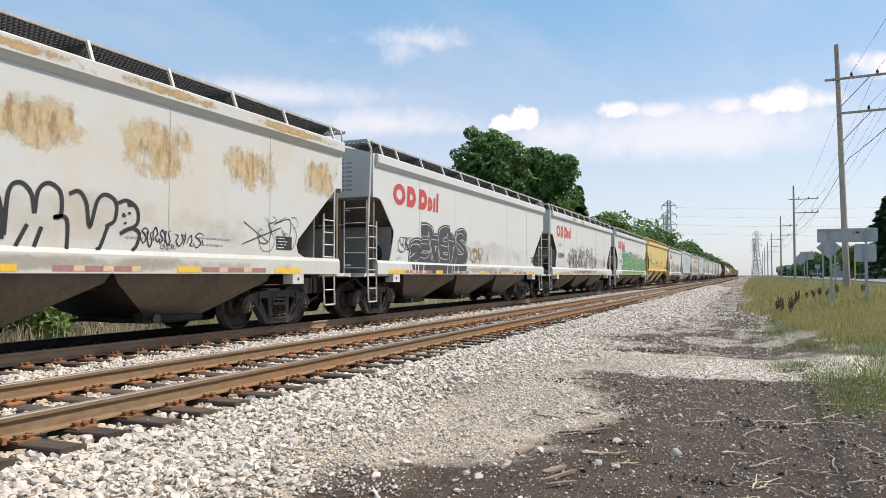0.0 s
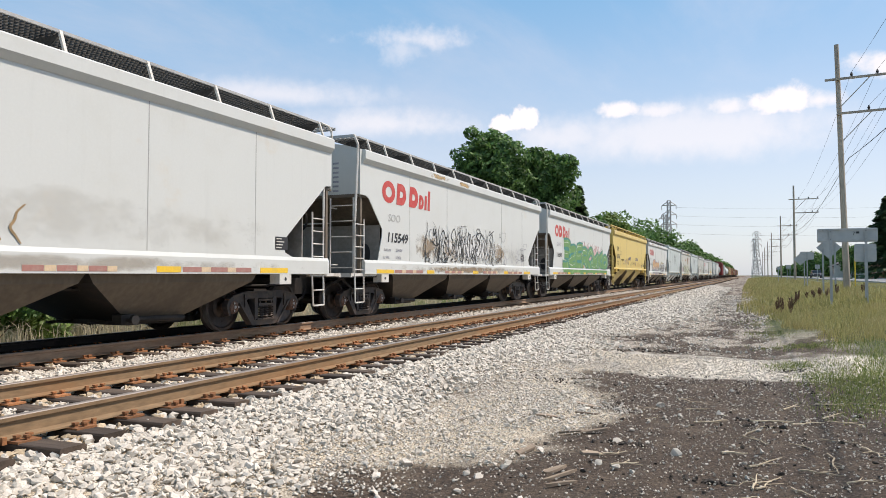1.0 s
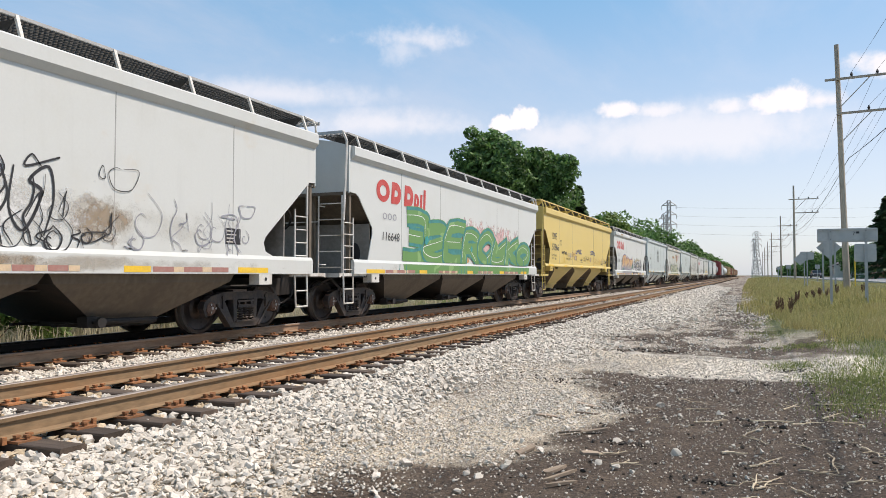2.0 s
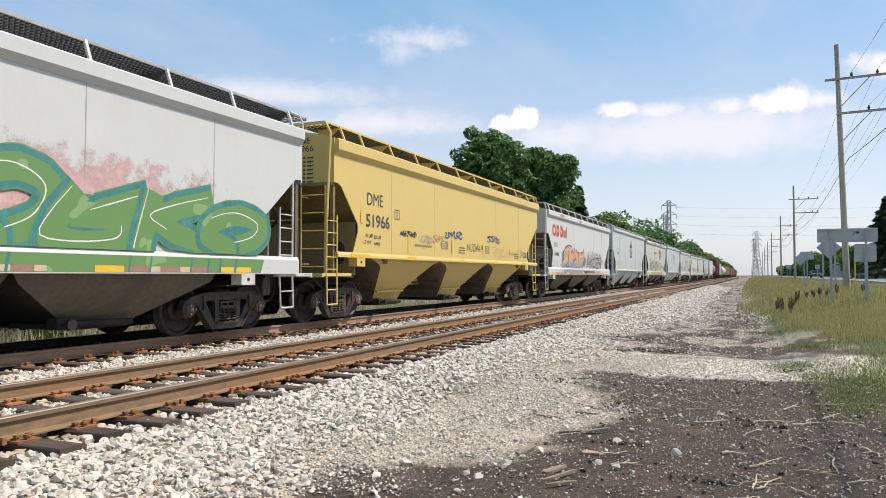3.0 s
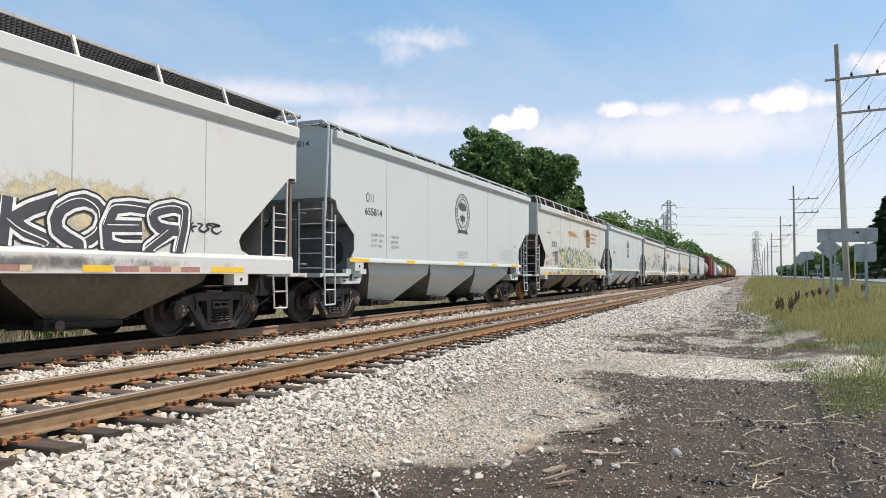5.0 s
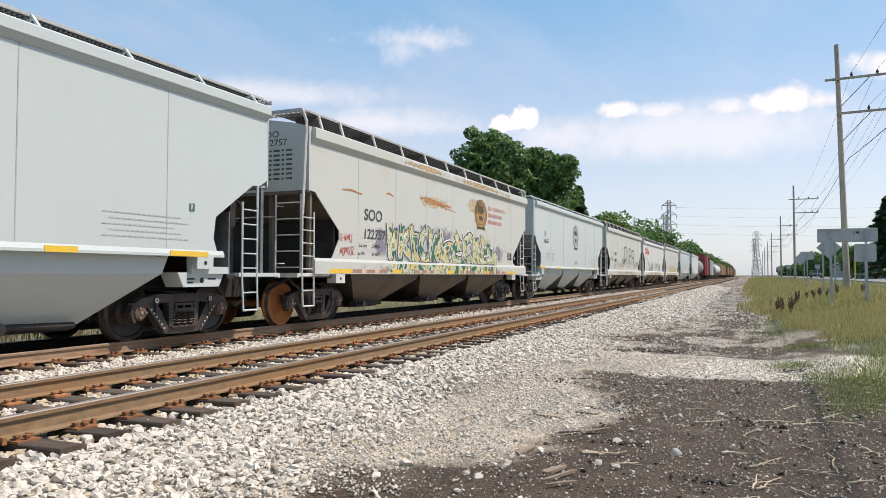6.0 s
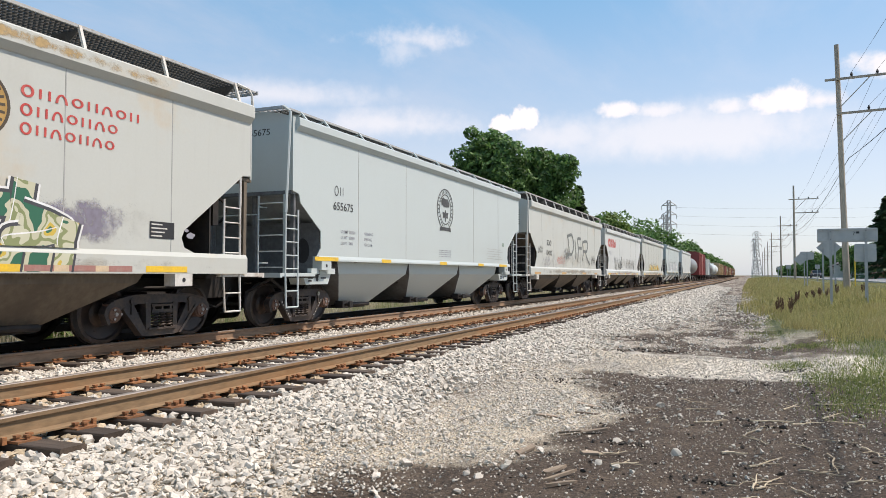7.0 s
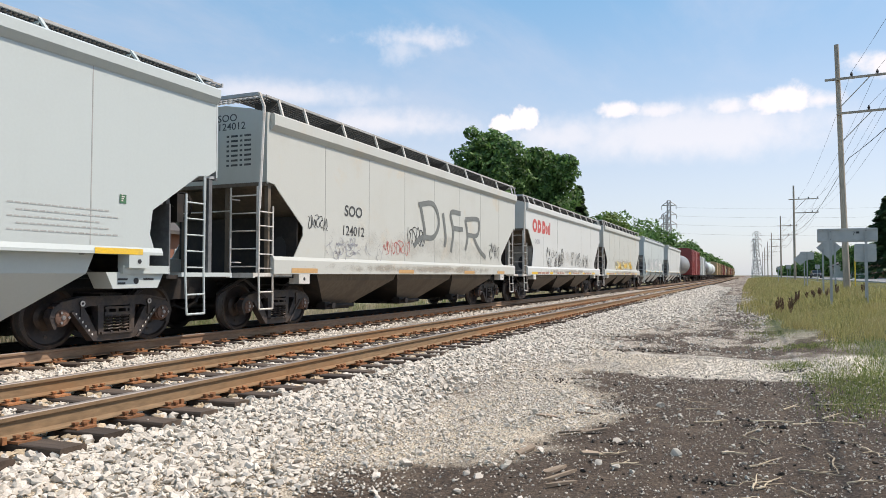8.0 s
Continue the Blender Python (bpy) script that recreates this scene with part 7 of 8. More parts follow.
for key in "ABCDFHJKL":
    car = CARS[key][0]
    haze(car, 0.15, 15.2, 1.085, 1.345, M["h_dirt"], HALF + 0.0362, "dirt_film")
    haze(car, 0.9, 14.2, 1.42, 2.3, M["h_film"], HALF + 0.0015, "dirt_film")
    # a second row of faded red and white strips and a small data box at the sill
    for y0_, y1_ in ((4.9, 6.6), (8.2, 9.9)) if key != "J" else ():
        for c in (0, 0.31, 0.49, 0.80, 0.98, 1.29):
            w = 0.30 if c in (0, 0.49, 0.98) else 0.17
            part("reflector", cached(("worn", w), lambda: Geo().box(HALF + 0.035, 0, 1.108, HALF + 0.0388, w, 1.188).mesh("reflector", M["red_reflect" if w > 0.2 else "tan_reflect"])), None, car, "worn red strip" if w > 0.2 else "yellowed white strip", at=pose(0, y0_ + c, 0))
letter_all()
# one freshly rusted wheelset under the beige wagon
rusty_wheel = CACHE["ws"].copy()
rusty_wheel.materials[0] = M["orange_rust"] = mat("fresh_orange_rust", (0.42, 0.15, 0.04), 0.85, 0.05, 0.25, 16, (0.20, 0.09, 0.04), 0.5, 4, 0.2)
for wheel, yc in WHEELS:
    if wheel.parent == CARS["H"][0] and yc < 0.5:
        wheel.data = rusty_wheel
        wheel["label"] = "wheelset covered in orange rust"


# ---- ties, plates, ballast ----
def tie_mesh():
    g = Geo()
    rng = random.Random(2)
    x0, w, h = 1.30, 0.115, 0.17
    n = 6
    rows = []
    for i in range(n + 1):
        x = -x0 + 2 * x0 * i / n
        j = lambda: rng.uniform(-0.008, 0.008)
        rows.append([(x + (j() if i in (0, n) else 0), -w + j(), -h), (x, -w + j(), -0.015 + j()), (x, -w + 0.015, j() * 0.6), (x, w - 0.015, j() * 0.6), (x, w + j(), -0.015 + j()), (x, w + j(), -h)])
    v = [p for r in rows for p in r]
    f = [(i * 6 + k, i * 6 + k + 1, (i + 1) * 6 + k + 1, (i + 1) * 6 + k) for i in range(n) for k in range(5)] + [tuple(range(6)), tuple(range(n * 6 + 5, n * 6 - 1, -1))]
    return g.add(v, f).mesh("tie", M["tie"])


def plate_mesh():
    g = Geo().box(-0.18, -0.095, 0, 0.18, 0.095, 0.018)
    for sx, sy in ((-0.105, 0.05), (0.105, -0.05), (-0.105, -0.05), (0.105, 0.05), (0.15, 0.0)):
        g.box(sx - 0.012, sy - 0.012, 0.01, sx + 0.012, sy + 0.012, 0.045).box(sx - 0.02, sy - 0.02, 0.04, sx + 0.02, sy + 0.02, 0.056)
    return g.mesh("tie_plate", M["plate"])


def anchor_mesh():
    return Geo().box(-0.095, -0.018, -0.02, 0.095, 0.018, -0.002).box(0.075, -0.018, -0.02, 0.10, 0.018, 0.035).box(-0.10, -0.018, -0.02, -0.075, 0.018, 0.03).mesh("rail_anchor", M["plate"])


def lay_ties():
    rng = random.Random(8)
    tm, pm, am = tie_mesh(), plate_mesh(), anchor_mesh()
    zt = RAIL - 0.17 - 0.018
    for track, near in ((near_track, True), (far_track, False)):
        far = Geo()
        y = -28.8
        while y < 330:
            dx, rz, dz = rng.uniform(-0.06, 0.06), rng.uniform(-1.6, 1.6), rng.uniform(-0.006, 0.002)
            if -3 < y < (75 if near else 45):
                part("tie", tm, None, track, at=pose(dx, y, zt + dz, 0, 0, rz))
                if 0 < y < (45 if near else 26):
                    for s in (-0.765, 0.765):
                        part("tie_plate", pm, None, track, at=pose(s, y, zt - 0.001, 0, 0, 180 if s < 0 else 0))
                        if near and rng.random() < 0.75 and y < 25:
                            part("rail_anchor", am, None, track, at=pose(s, y + rng.choice((-0.14, 0.14)), RAIL - 0.17))
            else:
                far.box(-1.3 + dx, y - 0.11, zt - 0.15, 1.3 + dx, y + 0.11, zt)
                for s in (-0.765, 0.765):
                    far.box(s - 0.16, y - 0.09, zt, s + 0.16, y + 0.09, zt + 0.02)
            y += 0.50
        ob = part("distant_ties", far, M["tie"], track)
        ob["kind"] = "stuff"


lay_ties()


def stone_shapes():
    """Angular crushed stones: hulls of a few random points."""
    rng = np.random.default_rng(4)
    out = []
    for _ in range(16):
        p = rng.normal(size=(11, 3))
        p /= np.linalg.norm(p, axis=1)[:, None] ** 0.85
        p *= np.array([1.2, 0.95, 0.75]) * rng.uniform(0.85, 1.15, 3)
        bm = bmesh.new()
        for q in p:
            bm.verts.new(q)
        bmesh.ops.convex_hull(bm, input=bm.verts)
        bmesh.ops.delete(bm, geom=[v for v in bm.verts if not v.link_faces], context="VERTS")
        bm.verts.index_update()
        out.append((np.array([v.co[:] for v in bm.verts]), np.array([[v.index for v in f.verts] for f in bm.faces])))
        bm.free()
    return out


STONES = stone_shapes()


def scatter(name, label, spots, material, sink=0.35, kind="stuff"):
    """spots: rows of x, y, z, radius. One joined mesh."""
    rng = np.random.default_rng(len(spots))
    spots = np.asarray(spots)
    which = rng.integers(0, len(STONES), len(spots))
    V, F, o = [], [], 0
    for k, (sv, sf) in enumerate(STONES):
        s = spots[which == k]
        n = len(s)
        if not n:
            continue
        a, b = rng.random(n) * 2 * np.pi, rng.normal(size=n) * 0.5
        ca, sa, cb, sb = (q[:, None] for q in (np.cos(a), np.sin(a), np.cos(b), np.sin(b)))
        x, y, z = sv[None, :, 0], sv[None, :, 1], sv[None, :, 2]
        y, z = y * cb - z * sb, y * sb + z * cb
        x, y = x * ca - y * sa, x * sa + y * ca
        v = np.stack([x, y, z], -1) * s[:, 3][:, None, None] + s[:, None, :3]
        v[..., 2] += (s[:, 3] * sink)[:, None]
        V.append(v.reshape(-1, 3))
        F.append((sf[None] + (np.arange(n) * len(sv))[:, None, None]).reshape(-1, 3) + o)
        o += n * len(sv)
    me = big_mesh(name, np.concatenate(V), np.concatenate(F), material)
    tagged(new(name, me), label, "gravel", kind=kind)


M["stained_stone"] = mat("rust_stained_limestone", (0.50, 0.39, 0.25), 0.92, 0, 0.14, 45, (0.27, 0.16, 0.08), 0.45, 9, 0.4, island=0.36, tint2=(0.40, 0.31, 0.21))


def stained(A, rng):
    """Stones close to a rail, which its rust has stained."""
    rails = np.array([NEAR - 0.765, NEAR + 0.765, FAR - 0.765, FAR + 0.765])
    d = np.min(np.abs(A[:, :1] - rails[None]), 1)
    return rng.random(len(A)) < np.clip(1.15 - d / 0.42, 0, 0.9)


def ballast():
    rng = np.random.default_rng(11)
    S = []

    def field(x0, x1, y0, y1, per, r0, r1, lift=0.0, keep=None):
        n = int((x1 - x0) * (y1 - y0) * per)
        x, y = rng.uniform(x0, x1, n), rng.uniform(y0, y1, n)
        r = r0 + (r1 - r0) * rng.random(n) ** 1.6
        ok = np.ones(n, bool) if keep is None else keep(x, y, rng.random(n))
        z = height(x, y) + lift + rng.random(n) * 0.02
        S.append(np.stack([x, y, z, r], 1)[ok])

    rails = np.array([NEAR - 0.765, NEAR + 0.765, FAR - 0.765, FAR + 0.765])

    def clear(x, y, q):
        ok = np.min(np.abs(x[:, None] - rails[None]), 1) > 0.115
        on_tie = (np.abs(((y - 1.2 + 0.25) % 0.5) - 0.25) < 0.125) & ((np.abs(x - NEAR) < 1.32) | (np.abs(x - FAR) < 1.32))
        return ok & (~on_tie | (q < 0.07))

    def shoulder(x, y, q):
        # thins out towards the dirt
        edge = np.interp(y, [p[0] for p in COARSE_EDGE], [p[1] for p in COARSE_EDGE]) + 0.15 * np.sin(y * 2.1) + 0.12 * np.sin(y * 5.3 + x * 3)
        return q < 0.012 + 0.988 * np.clip((edge - x) / 0.7, 0, 1)

    def fines(x, y, q):
        edge = np.interp(y, [p[0] for p in DIRT_EDGE], [p[1] for p in DIRT_EDGE]) + 0.25 * np.sin(y * 1.7) + 0.2 * np.sin(y * 4.1 + x * 2)
        return q < np.clip(1.2 - np.abs(x - edge + 0.95) / 0.98, 0.0, 1)

    field(-4.62, -0.9, 2.4, 8, 660, 0.012, 0.043, 0, shoulder)
    field(-4.62, -0.9, 8, 13, 480, 0.013, 0.044, 0, shoulder)
    field(-4.62, -0.9, 13, 24, 260, 0.020, 0.050, 0, shoulder)
    field(-4.2, -0.4, 3.4, 9, 1500, 0.004, 0.014, 0, fines)
    field(-4.2, -0.4, 3.4, 12, 330, 0.010, 0.024, 0, fines)
    field(-4.2, -0.4, 9, 13, 1000, 0.005, 0.014, 0, fines)
    field(-4.62, -1.6, 24, 50, 75, 0.035, 0.075, 0, shoulder)
    field(-4.62, -1.6, 50, 95, 22, 0.06, 0.11, 0, shoulder)
    field(-2.6, 0.9, 26, 60, 14, 0.02, 0.06, 0, None)
    field(-8.9, -4.6, 34, 60, 35, 0.05, 0.08, 0, clear)
    field(-9.0, -4.5, 2.0, 14, 450, 0.015, 0.048, 0, clear)
    field(-9.0, -4.5, 14, 34, 120, 0.03, 0.055, 0, clear)
    field(-15.4, -9.0, 2.0, 26, 130, 0.025, 0.055, 0, lambda x, y, q: clear(x, y, q) & (np.abs(x - FAR) > 0.75))
    # a few pebbles on the bare ground
    field(-2.4, 2.2, 3.5, 8, 260, 0.003, 0.012, 0, None)
    field(-2.4, 2.2, 8, 14, 190, 0.004, 0.014, 0, None)
    field(-2.6, 0.6, 4.0, 12, 4, 0.012, 0.028, 0, None)
    field(-3.4, 1.5, 11.9, 14.7, 420, 0.007, 0.020, 0, None)
    field(-2.5, 0.4, 15, 28, 26, 0.012, 0.035, 0, None)
    field(-4.62, -1.2, -8, 2.4, 120, 0.02, 0.05, 0, shoulder)
    field(-9.0, -4.5, -8, 2.0, 90, 0.02, 0.05, 0, clear)
    scatter("ballast_stones", "crushed pale grey limestone ballast", (A := np.concatenate(S))[~(Q := stained(A, rng))], M["stone"])
    scatter("ballast_stones", "rust-stained tan ballast stones beside the rails", A[Q], M["stained_stone"])


ballast()
for i, (x, y, r) in enumerate(((-0.63, 6.70, 0.05), (-1.20, 6.96, 0.045), (-0.35, 8.9, 0.035), (-0.75, 8.6, 0.03), (-2.62, 5.3, 0.055), (-2.98, 5.25, 0.03))):
    g = Geo().add([tuple(p * r * 1.1) for p in STONES[i][0]], [tuple(f) for f in STONES[i][1]])
    solid("rock", g, M["stone"], "loose pale limestone rock lying on the dirt", "stone", "loose rocks", at=pose(x, y, float(height(x, y)) + r * 0.4, 0, 0, 40 * i))


# ---- wood scraps, twigs and clods on the dirt ----
def twig(x, y, ln, ang, r, seed):
    rng = random.Random(seed)
    g = Geo()
    pts = [(ln * (k / 5 - 0.5), rng.uniform(-0.04, 0.04) * ln, r + rng.uniform(0, 0.012)) for k in range(6)]
    for i in range(5):
        g.rod(pts[i], pts[i + 1], r * (1 - 0.12 * i), 5, r * (1 - 0.12 * (i + 1)))
    if ln > 0.25:
        for k in (2, 3):
            g.rod(pts[k], (pts[k][0] + rng.uniform(0.05, 0.12), pts[k][1] + rng.choice((-1, 1)) * rng.uniform(0.05, 0.12), r + 0.01), r * 0.6, 4, r * 0.3)
    solid("twig", g, M["twig"], "dry broken twig lying on the dirt", "twig", "twigs on the dirt", at=pose(x, y, float(height(x, y)), 0, 0, ang))


def scrap(x, y, ln, w, ang, seed):
    rng = random.Random(seed)
    a, b = ln / 2, w / 2
    poly = [(-a, -b * 0.6), (-a * 0.6, -b), (a * 0.7, -b * 0.9), (a, -b * 0.2), (a * 0.85, b * 0.7), (0.1 * a, b), (-a * 0.8, b * 0.8)]
    g = Geo().prism([(p[0] * rng.uniform(0.75, 1.15), p[1] * rng.uniform(0.5, 1.3)) for p in poly], 0.0, 0.022, "z")
    solid("wood_scrap", g, M["scrap"], "weathered splintered piece of old tie timber", "wood scrap", "wood scraps", at=pose(x, y, float(height(x, y)) + 0.004, rng.uniform(-6, 6), rng.uniform(-8, 8), ang))


M["scrap"] = mat("bleached_wood", (0.27, 0.205, 0.145), 0.95, 0, 0.35, 30, (0.13, 0.10, 0.08), 0.6, 6, 0.6, (0.15, 1, 1), per_object=0.4)
_r = random.Random(6)
for i in range(22):
    x, y = _r.uniform(-1.6, 1.6), _r.uniform(4.6, 12.0)
    twig(x, y, _r.choice((0.12, 0.2, 0.3, 0.45)), _r.uniform(-40, 60), _r.uniform(0.003, 0.006), i)
for i, (x, y, ln, a, r) in enumerate((
        (-1.15, 6.5, 0.29, 43, 0.010), (-1.0, 6.2, 0.26, 35, 0.009), (-0.41, 8.37, 0.45, 43, 0.010), (0.10, 6.72, 0.51, 63, 0.010), (0.01, 6.09, 0.46, 89, 0.010), (0.11, 6.09, 0.48, 69, 0.008),
        (0.50, 6.45, 0.32, -11, 0.008), (0.62, 6.74, 0.65, -88, 0.009), (0.34, 5.89, 0.25, -52, 0.009), (0.42, 9.53, 0.47, 72, 0.010), (0.0, 8.02, 0.65, 78, 0.009), (0.14, 8.29, 0.35, 50, 0.008),
        (0.54, 8.49, 0.41, 35, 0.009), (0.95, 7.11, 0.40, -74, 0.009), (0.22, 8.6, 0.5, 10, 0.011), (0.05, 7.6, 0.35, 120, 0.008), (0.8, 8.9, 0.5, 60, 0.009), (0.9, 9.6, 0.45, 15, 0.008), (-0.6, 9.1, 0.3, 30, 0.009),
        (-0.15, 6.95, 0.22, 15, 0.012), (0.45, 7.4, 0.3, 100, 0.007), (0.75, 6.2, 0.3, 40, 0.007))):
    twig(x, y, ln, a, r, 101 + i)
for i, (x, y, ln, w, a) in enumerate(((-1.90, 6.30, 0.30, 0.10, 75), (-1.34, 6.43, 0.20, 0.13, 30), (-2.06, 7.85, 0.34, 0.10, 30), (-1.56, 7.26, 0.66, 0.07, 34), (-1.74, 8.22, 0.36, 0.09, 30), (-1.85, 8.75, 0.45, 0.09, -35),
                                     (-2.29, 10.83, 0.5, 0.07, 30), (-1.70, 7.20, 0.30, 0.06, 20), (-1.50, 5.75, 0.26, 0.09, 60), (-1.42, 5.6, 0.35, 0.03, 55), (-1.35, 5.4, 0.3, 0.03, 50), (-3.9, 16.9, 0.30, 0.2, 20))):
    scrap(x, y, ln, w, a, i)
M["clod"] = mat("dark_soil_clod", (0.05, 0.04, 0.032), 0.97, 0, 0.4, 40, (0.10, 0.08, 0.06), 0.5, 9, 0.8)
CL = []
for i in range(1500):
    x, y = _r.uniform(-1.9, 2.2), _r.uniform(3.8, 12.5)
    CL.append((x, y, float(height(x, y)), 0.004 + 0.022 * _r.random() ** 4))
for cx, cy, n, s in ((-1.65, 15.6, 70, 0.35), (-2.7, 15.2, 40, 0.4), (-3.98, 16.9, 8, 0.12), (-0.38, 5.95, 22, 0.10), (-4.50, 8.2, 34, 0.10), (-1.1, 6.95, 22, 0.16), (-2.9, 17.9, 24, 0.3), (-2.7, 10.4, 50, 0.4), (0.62, 13.0, 60, 0.18), (0.1, 8.3, 14, 0.1)):
    for _ in range(n):
        x, y = cx + _r.gauss(0, s), cy + _r.gauss(0, s * 0.35)
        CL.append((x, y, float(height(x, y)), _r.uniform(0.008, 0.032)))
scatter("soil_clods", "dark crumbly clods of soil and litter", CL, M["clod"])


# ---- grass, reeds, weeds ----
def blades(name, label, pos, hgt, wid, lean, material, seed, category="grass"):
    rng = np.random.default_rng(seed)
    n = len(pos)
    a = rng.random(n) * 2 * np.pi
    side = np.stack([np.cos(a), np.sin(a), 0 * a], 1) * (wid * (0.6 + 0.8 * rng.random(n)))[:, None]
    b = rng.random(n) * 2 * np.pi
    bend = np.stack([np.cos(b), np.sin(b), 0 * b], 1) * (hgt * lean * rng.random(n))[:, None]
    up = np.array([0, 0, 1.0])
    p0 = pos - up * 0.02
    p1 = pos + up * (hgt * 0.55)[:, None] + bend * 0.3
    p2 = pos + up * (hgt * (1 - 0.25 * lean))[:, None] + bend
    v = np.stack([p0 - side, p0 + side, p1 - side * 0.8, p1 + side * 0.8, p2 - side * 0.12, p2 + side * 0.12], 1).reshape(-1, 3)
    o = (np.arange(n) * 6)[:, None]
    f = np.concatenate([o + np.array([0, 1, 3, 2]), o + np.array([2, 3, 5, 4])], 0)
    ob = new(name, big_mesh(name, v, f, material))
    tagged(ob, label, category, kind="stuff")


def clumped(rng, n, x0, x1, y0, y1, edge=None, cl=0.5):
    x, y = rng.uniform(x0, x1, n), rng.uniform(y0, y1, n)
    k = 0.5 + 0.5 * np.sin(x * 2.3 + 1.7 * np.sin(y * 0.8)) * np.sin(y * 1.4 + 1.3 * np.sin(x * 1.1))
    ok = rng.random(n) < 1 - cl + cl * k
    if edge is not None:
        ok &= x > edge(y)
    return np.stack([x[ok], y[ok], height(x[ok], y[ok])], 1)


def greenery():
    rng = np.random.default_rng(21)
    edge = lambda y: 0.95 + 0.35 * np.sin(y * 0.55) + 0.2 * np.sin(y * 1.7) - 0.012 * y
    P = clumped(rng, 24000, 0.6, 5.0, 17, 34, lambda y: 0.7 + 1.1 * np.clip((26 - y) / 9, 0, 1) + 0.25 * np.sin(y * 1.3), 0.5)
    blades("tall_grass", "tall yellow-green roadside grass going to seed", P, rng.uniform(0.10, 0.36, len(P)), np.full(len(P), 0.005), 0.7, M["grass"], 1)
    P = clumped(rng, 36000, -0.6, 9.0, 30, 75, lambda y: 0.2 + 0.5 * np.sin(y * 0.3) + rng.normal(size=len(y)) * 0.5, 0.6)
    blades("tall_grass", "tall yellow-green roadside grass beside the line", P, rng.uniform(0.2, 0.5, len(P)) * np.clip((7.2 - P[:, 0]) / 1.6, 0.15, 1), np.full(len(P), 0.012), 0.6, M["grass"], 2)
    P = clumped(rng, 22000, -0.8, 9.0, 75, 330, None, 0.3)
    blades("tall_grass", "distant verge of yellow-green grass", P, rng.uniform(0.2, 0.5, len(P)) * np.clip((7.2 - P[:, 0]) / 1.6, 0.1, 1), np.full(len(P), 0.04), 0.5, M["grass"], 3)
    # short green turf in tufts at the edge of the dirt
    T = []
    for cx, cy, sx, sy, n in ((0.62, 13.6, 0.22, 0.30, 1300), (1.15, 17.0, 0.5, 0.35, 1300), (1.35, 11.4, 0.30, 0.7, 2600), (1.15, 9.6, 0.25, 0.5, 1200), (1.9, 12.5, 0.5, 1.6, 4500), (1.75, 9.5, 0.3, 0.8, 1000), (1.55, 8.2, 0.2, 0.3, 250), (0.9, 12.2, 0.2, 0.25, 500),
                              (0.4, 21.0, 0.35, 0.8, 800), (0.3, 26, 0.4, 1.2, 900)):
        T.append(np.stack([rng.normal(cx, sx, n), rng.normal(cy, sy, n)], 1))
    T = np.concatenate(T)
    P = np.stack([T[:, 0], T[:, 1], height(T[:, 0], T[:, 1])], 1)
    blades("short_grass", "short fresh green turf at the edge of the dirt", P, rng.uniform(0.02, 0.085, len(P)), np.full(len(P), 0.004), 1.1, M["turf"], 4)
    P = clumped(rng, 5500, 1.4, 4.5, 9.0, 18, lambda y: 1.5 + 0.3 * np.sin(y), 0.6)
    blades("short_grass", "green turf running up the bank", P, rng.uniform(0.03, 0.15, len(P)), np.full(len(P), 0.005), 0.9, M["turf"], 5)
    # far side of the line
    P = clumped(rng, 26000, -18.6, -15.0, 1, 34, None, 0.8)
    P = P[(P[:, 1] > 14) | (rng.random(len(P)) < 0.8)]
    blades("reeds", "dry straw-coloured reeds beyond the tracks", P, rng.uniform(0.25, 1.05, len(P)), np.full(len(P), 0.008), 1.0, M["reed"], 6, "reeds")
    P = clumped(rng, 12000, -18.8, -15.2, 34, 120, None, 0.6)
    blades("reeds", "dry straw-coloured reeds beyond the tracks", P, rng.uniform(0.3, 1.1, len(P)), np.full(len(P), 0.022), 0.9, M["reed"], 7, "reeds")


M["turf"] = mat("green_turf", (0.13, 0.20, 0.045), 0.7, 0, 0.1, 4, None, 0, 1, 0, island=0.35, tint2=(0.27, 0.27, 0.10), thin=0.35)
greenery()
_b = random.Random(17)
for i in range(17):
    y = 1.5 + i * 1.05 + _b.uniform(-0.4, 0.4)
    bush(-17.2 + _b.uniform(-0.9, 0.9), y * 1.1, _b.uniform(1.5, 2.5), _b.uniform(1.8, 2.6), 200 + i, M["leaf_light"] if i % 2 == 1 else M["leaf"], 2600, 0.075)
for i in range(16):
    bush(-18.4 + _b.uniform(-1, 1), 21 + i * 4.5, _b.uniform(1.2, 2.3), _b.uniform(2, 3.2), 240 + i, M["leaf_light"] if i % 3 else M["leaf"], 1500, 0.11)


def dock(x, y, h, seed):
    rng = random.Random(seed)
    g = Geo()
    for k in range(4):
        a, t = rng.uniform(0, 6.28), rng.uniform(0.02, 0.12)
        top = (t * math.cos(a), t * math.sin(a), h * rng.uniform(0.7, 1))
        g.rod((0, 0, 0), top, 0.008, 4)
        for j in range(14):
            q = 0.45 + 0.55 * j / 14
            b = rng.uniform(0, 6.28)
            c = Vector(top) * q
            g.rod(tuple(c), (c.x + 0.05 * math.cos(b), c.y + 0.05 * math.sin(b), c.z + 0.05), 0.018, 4, 0.006)
    solid("dock_weed", g, M["dock"], "dried rust-brown dock weed in the grass", "weed", "dock weeds", at=pose(x, y, float(height(x, y))))


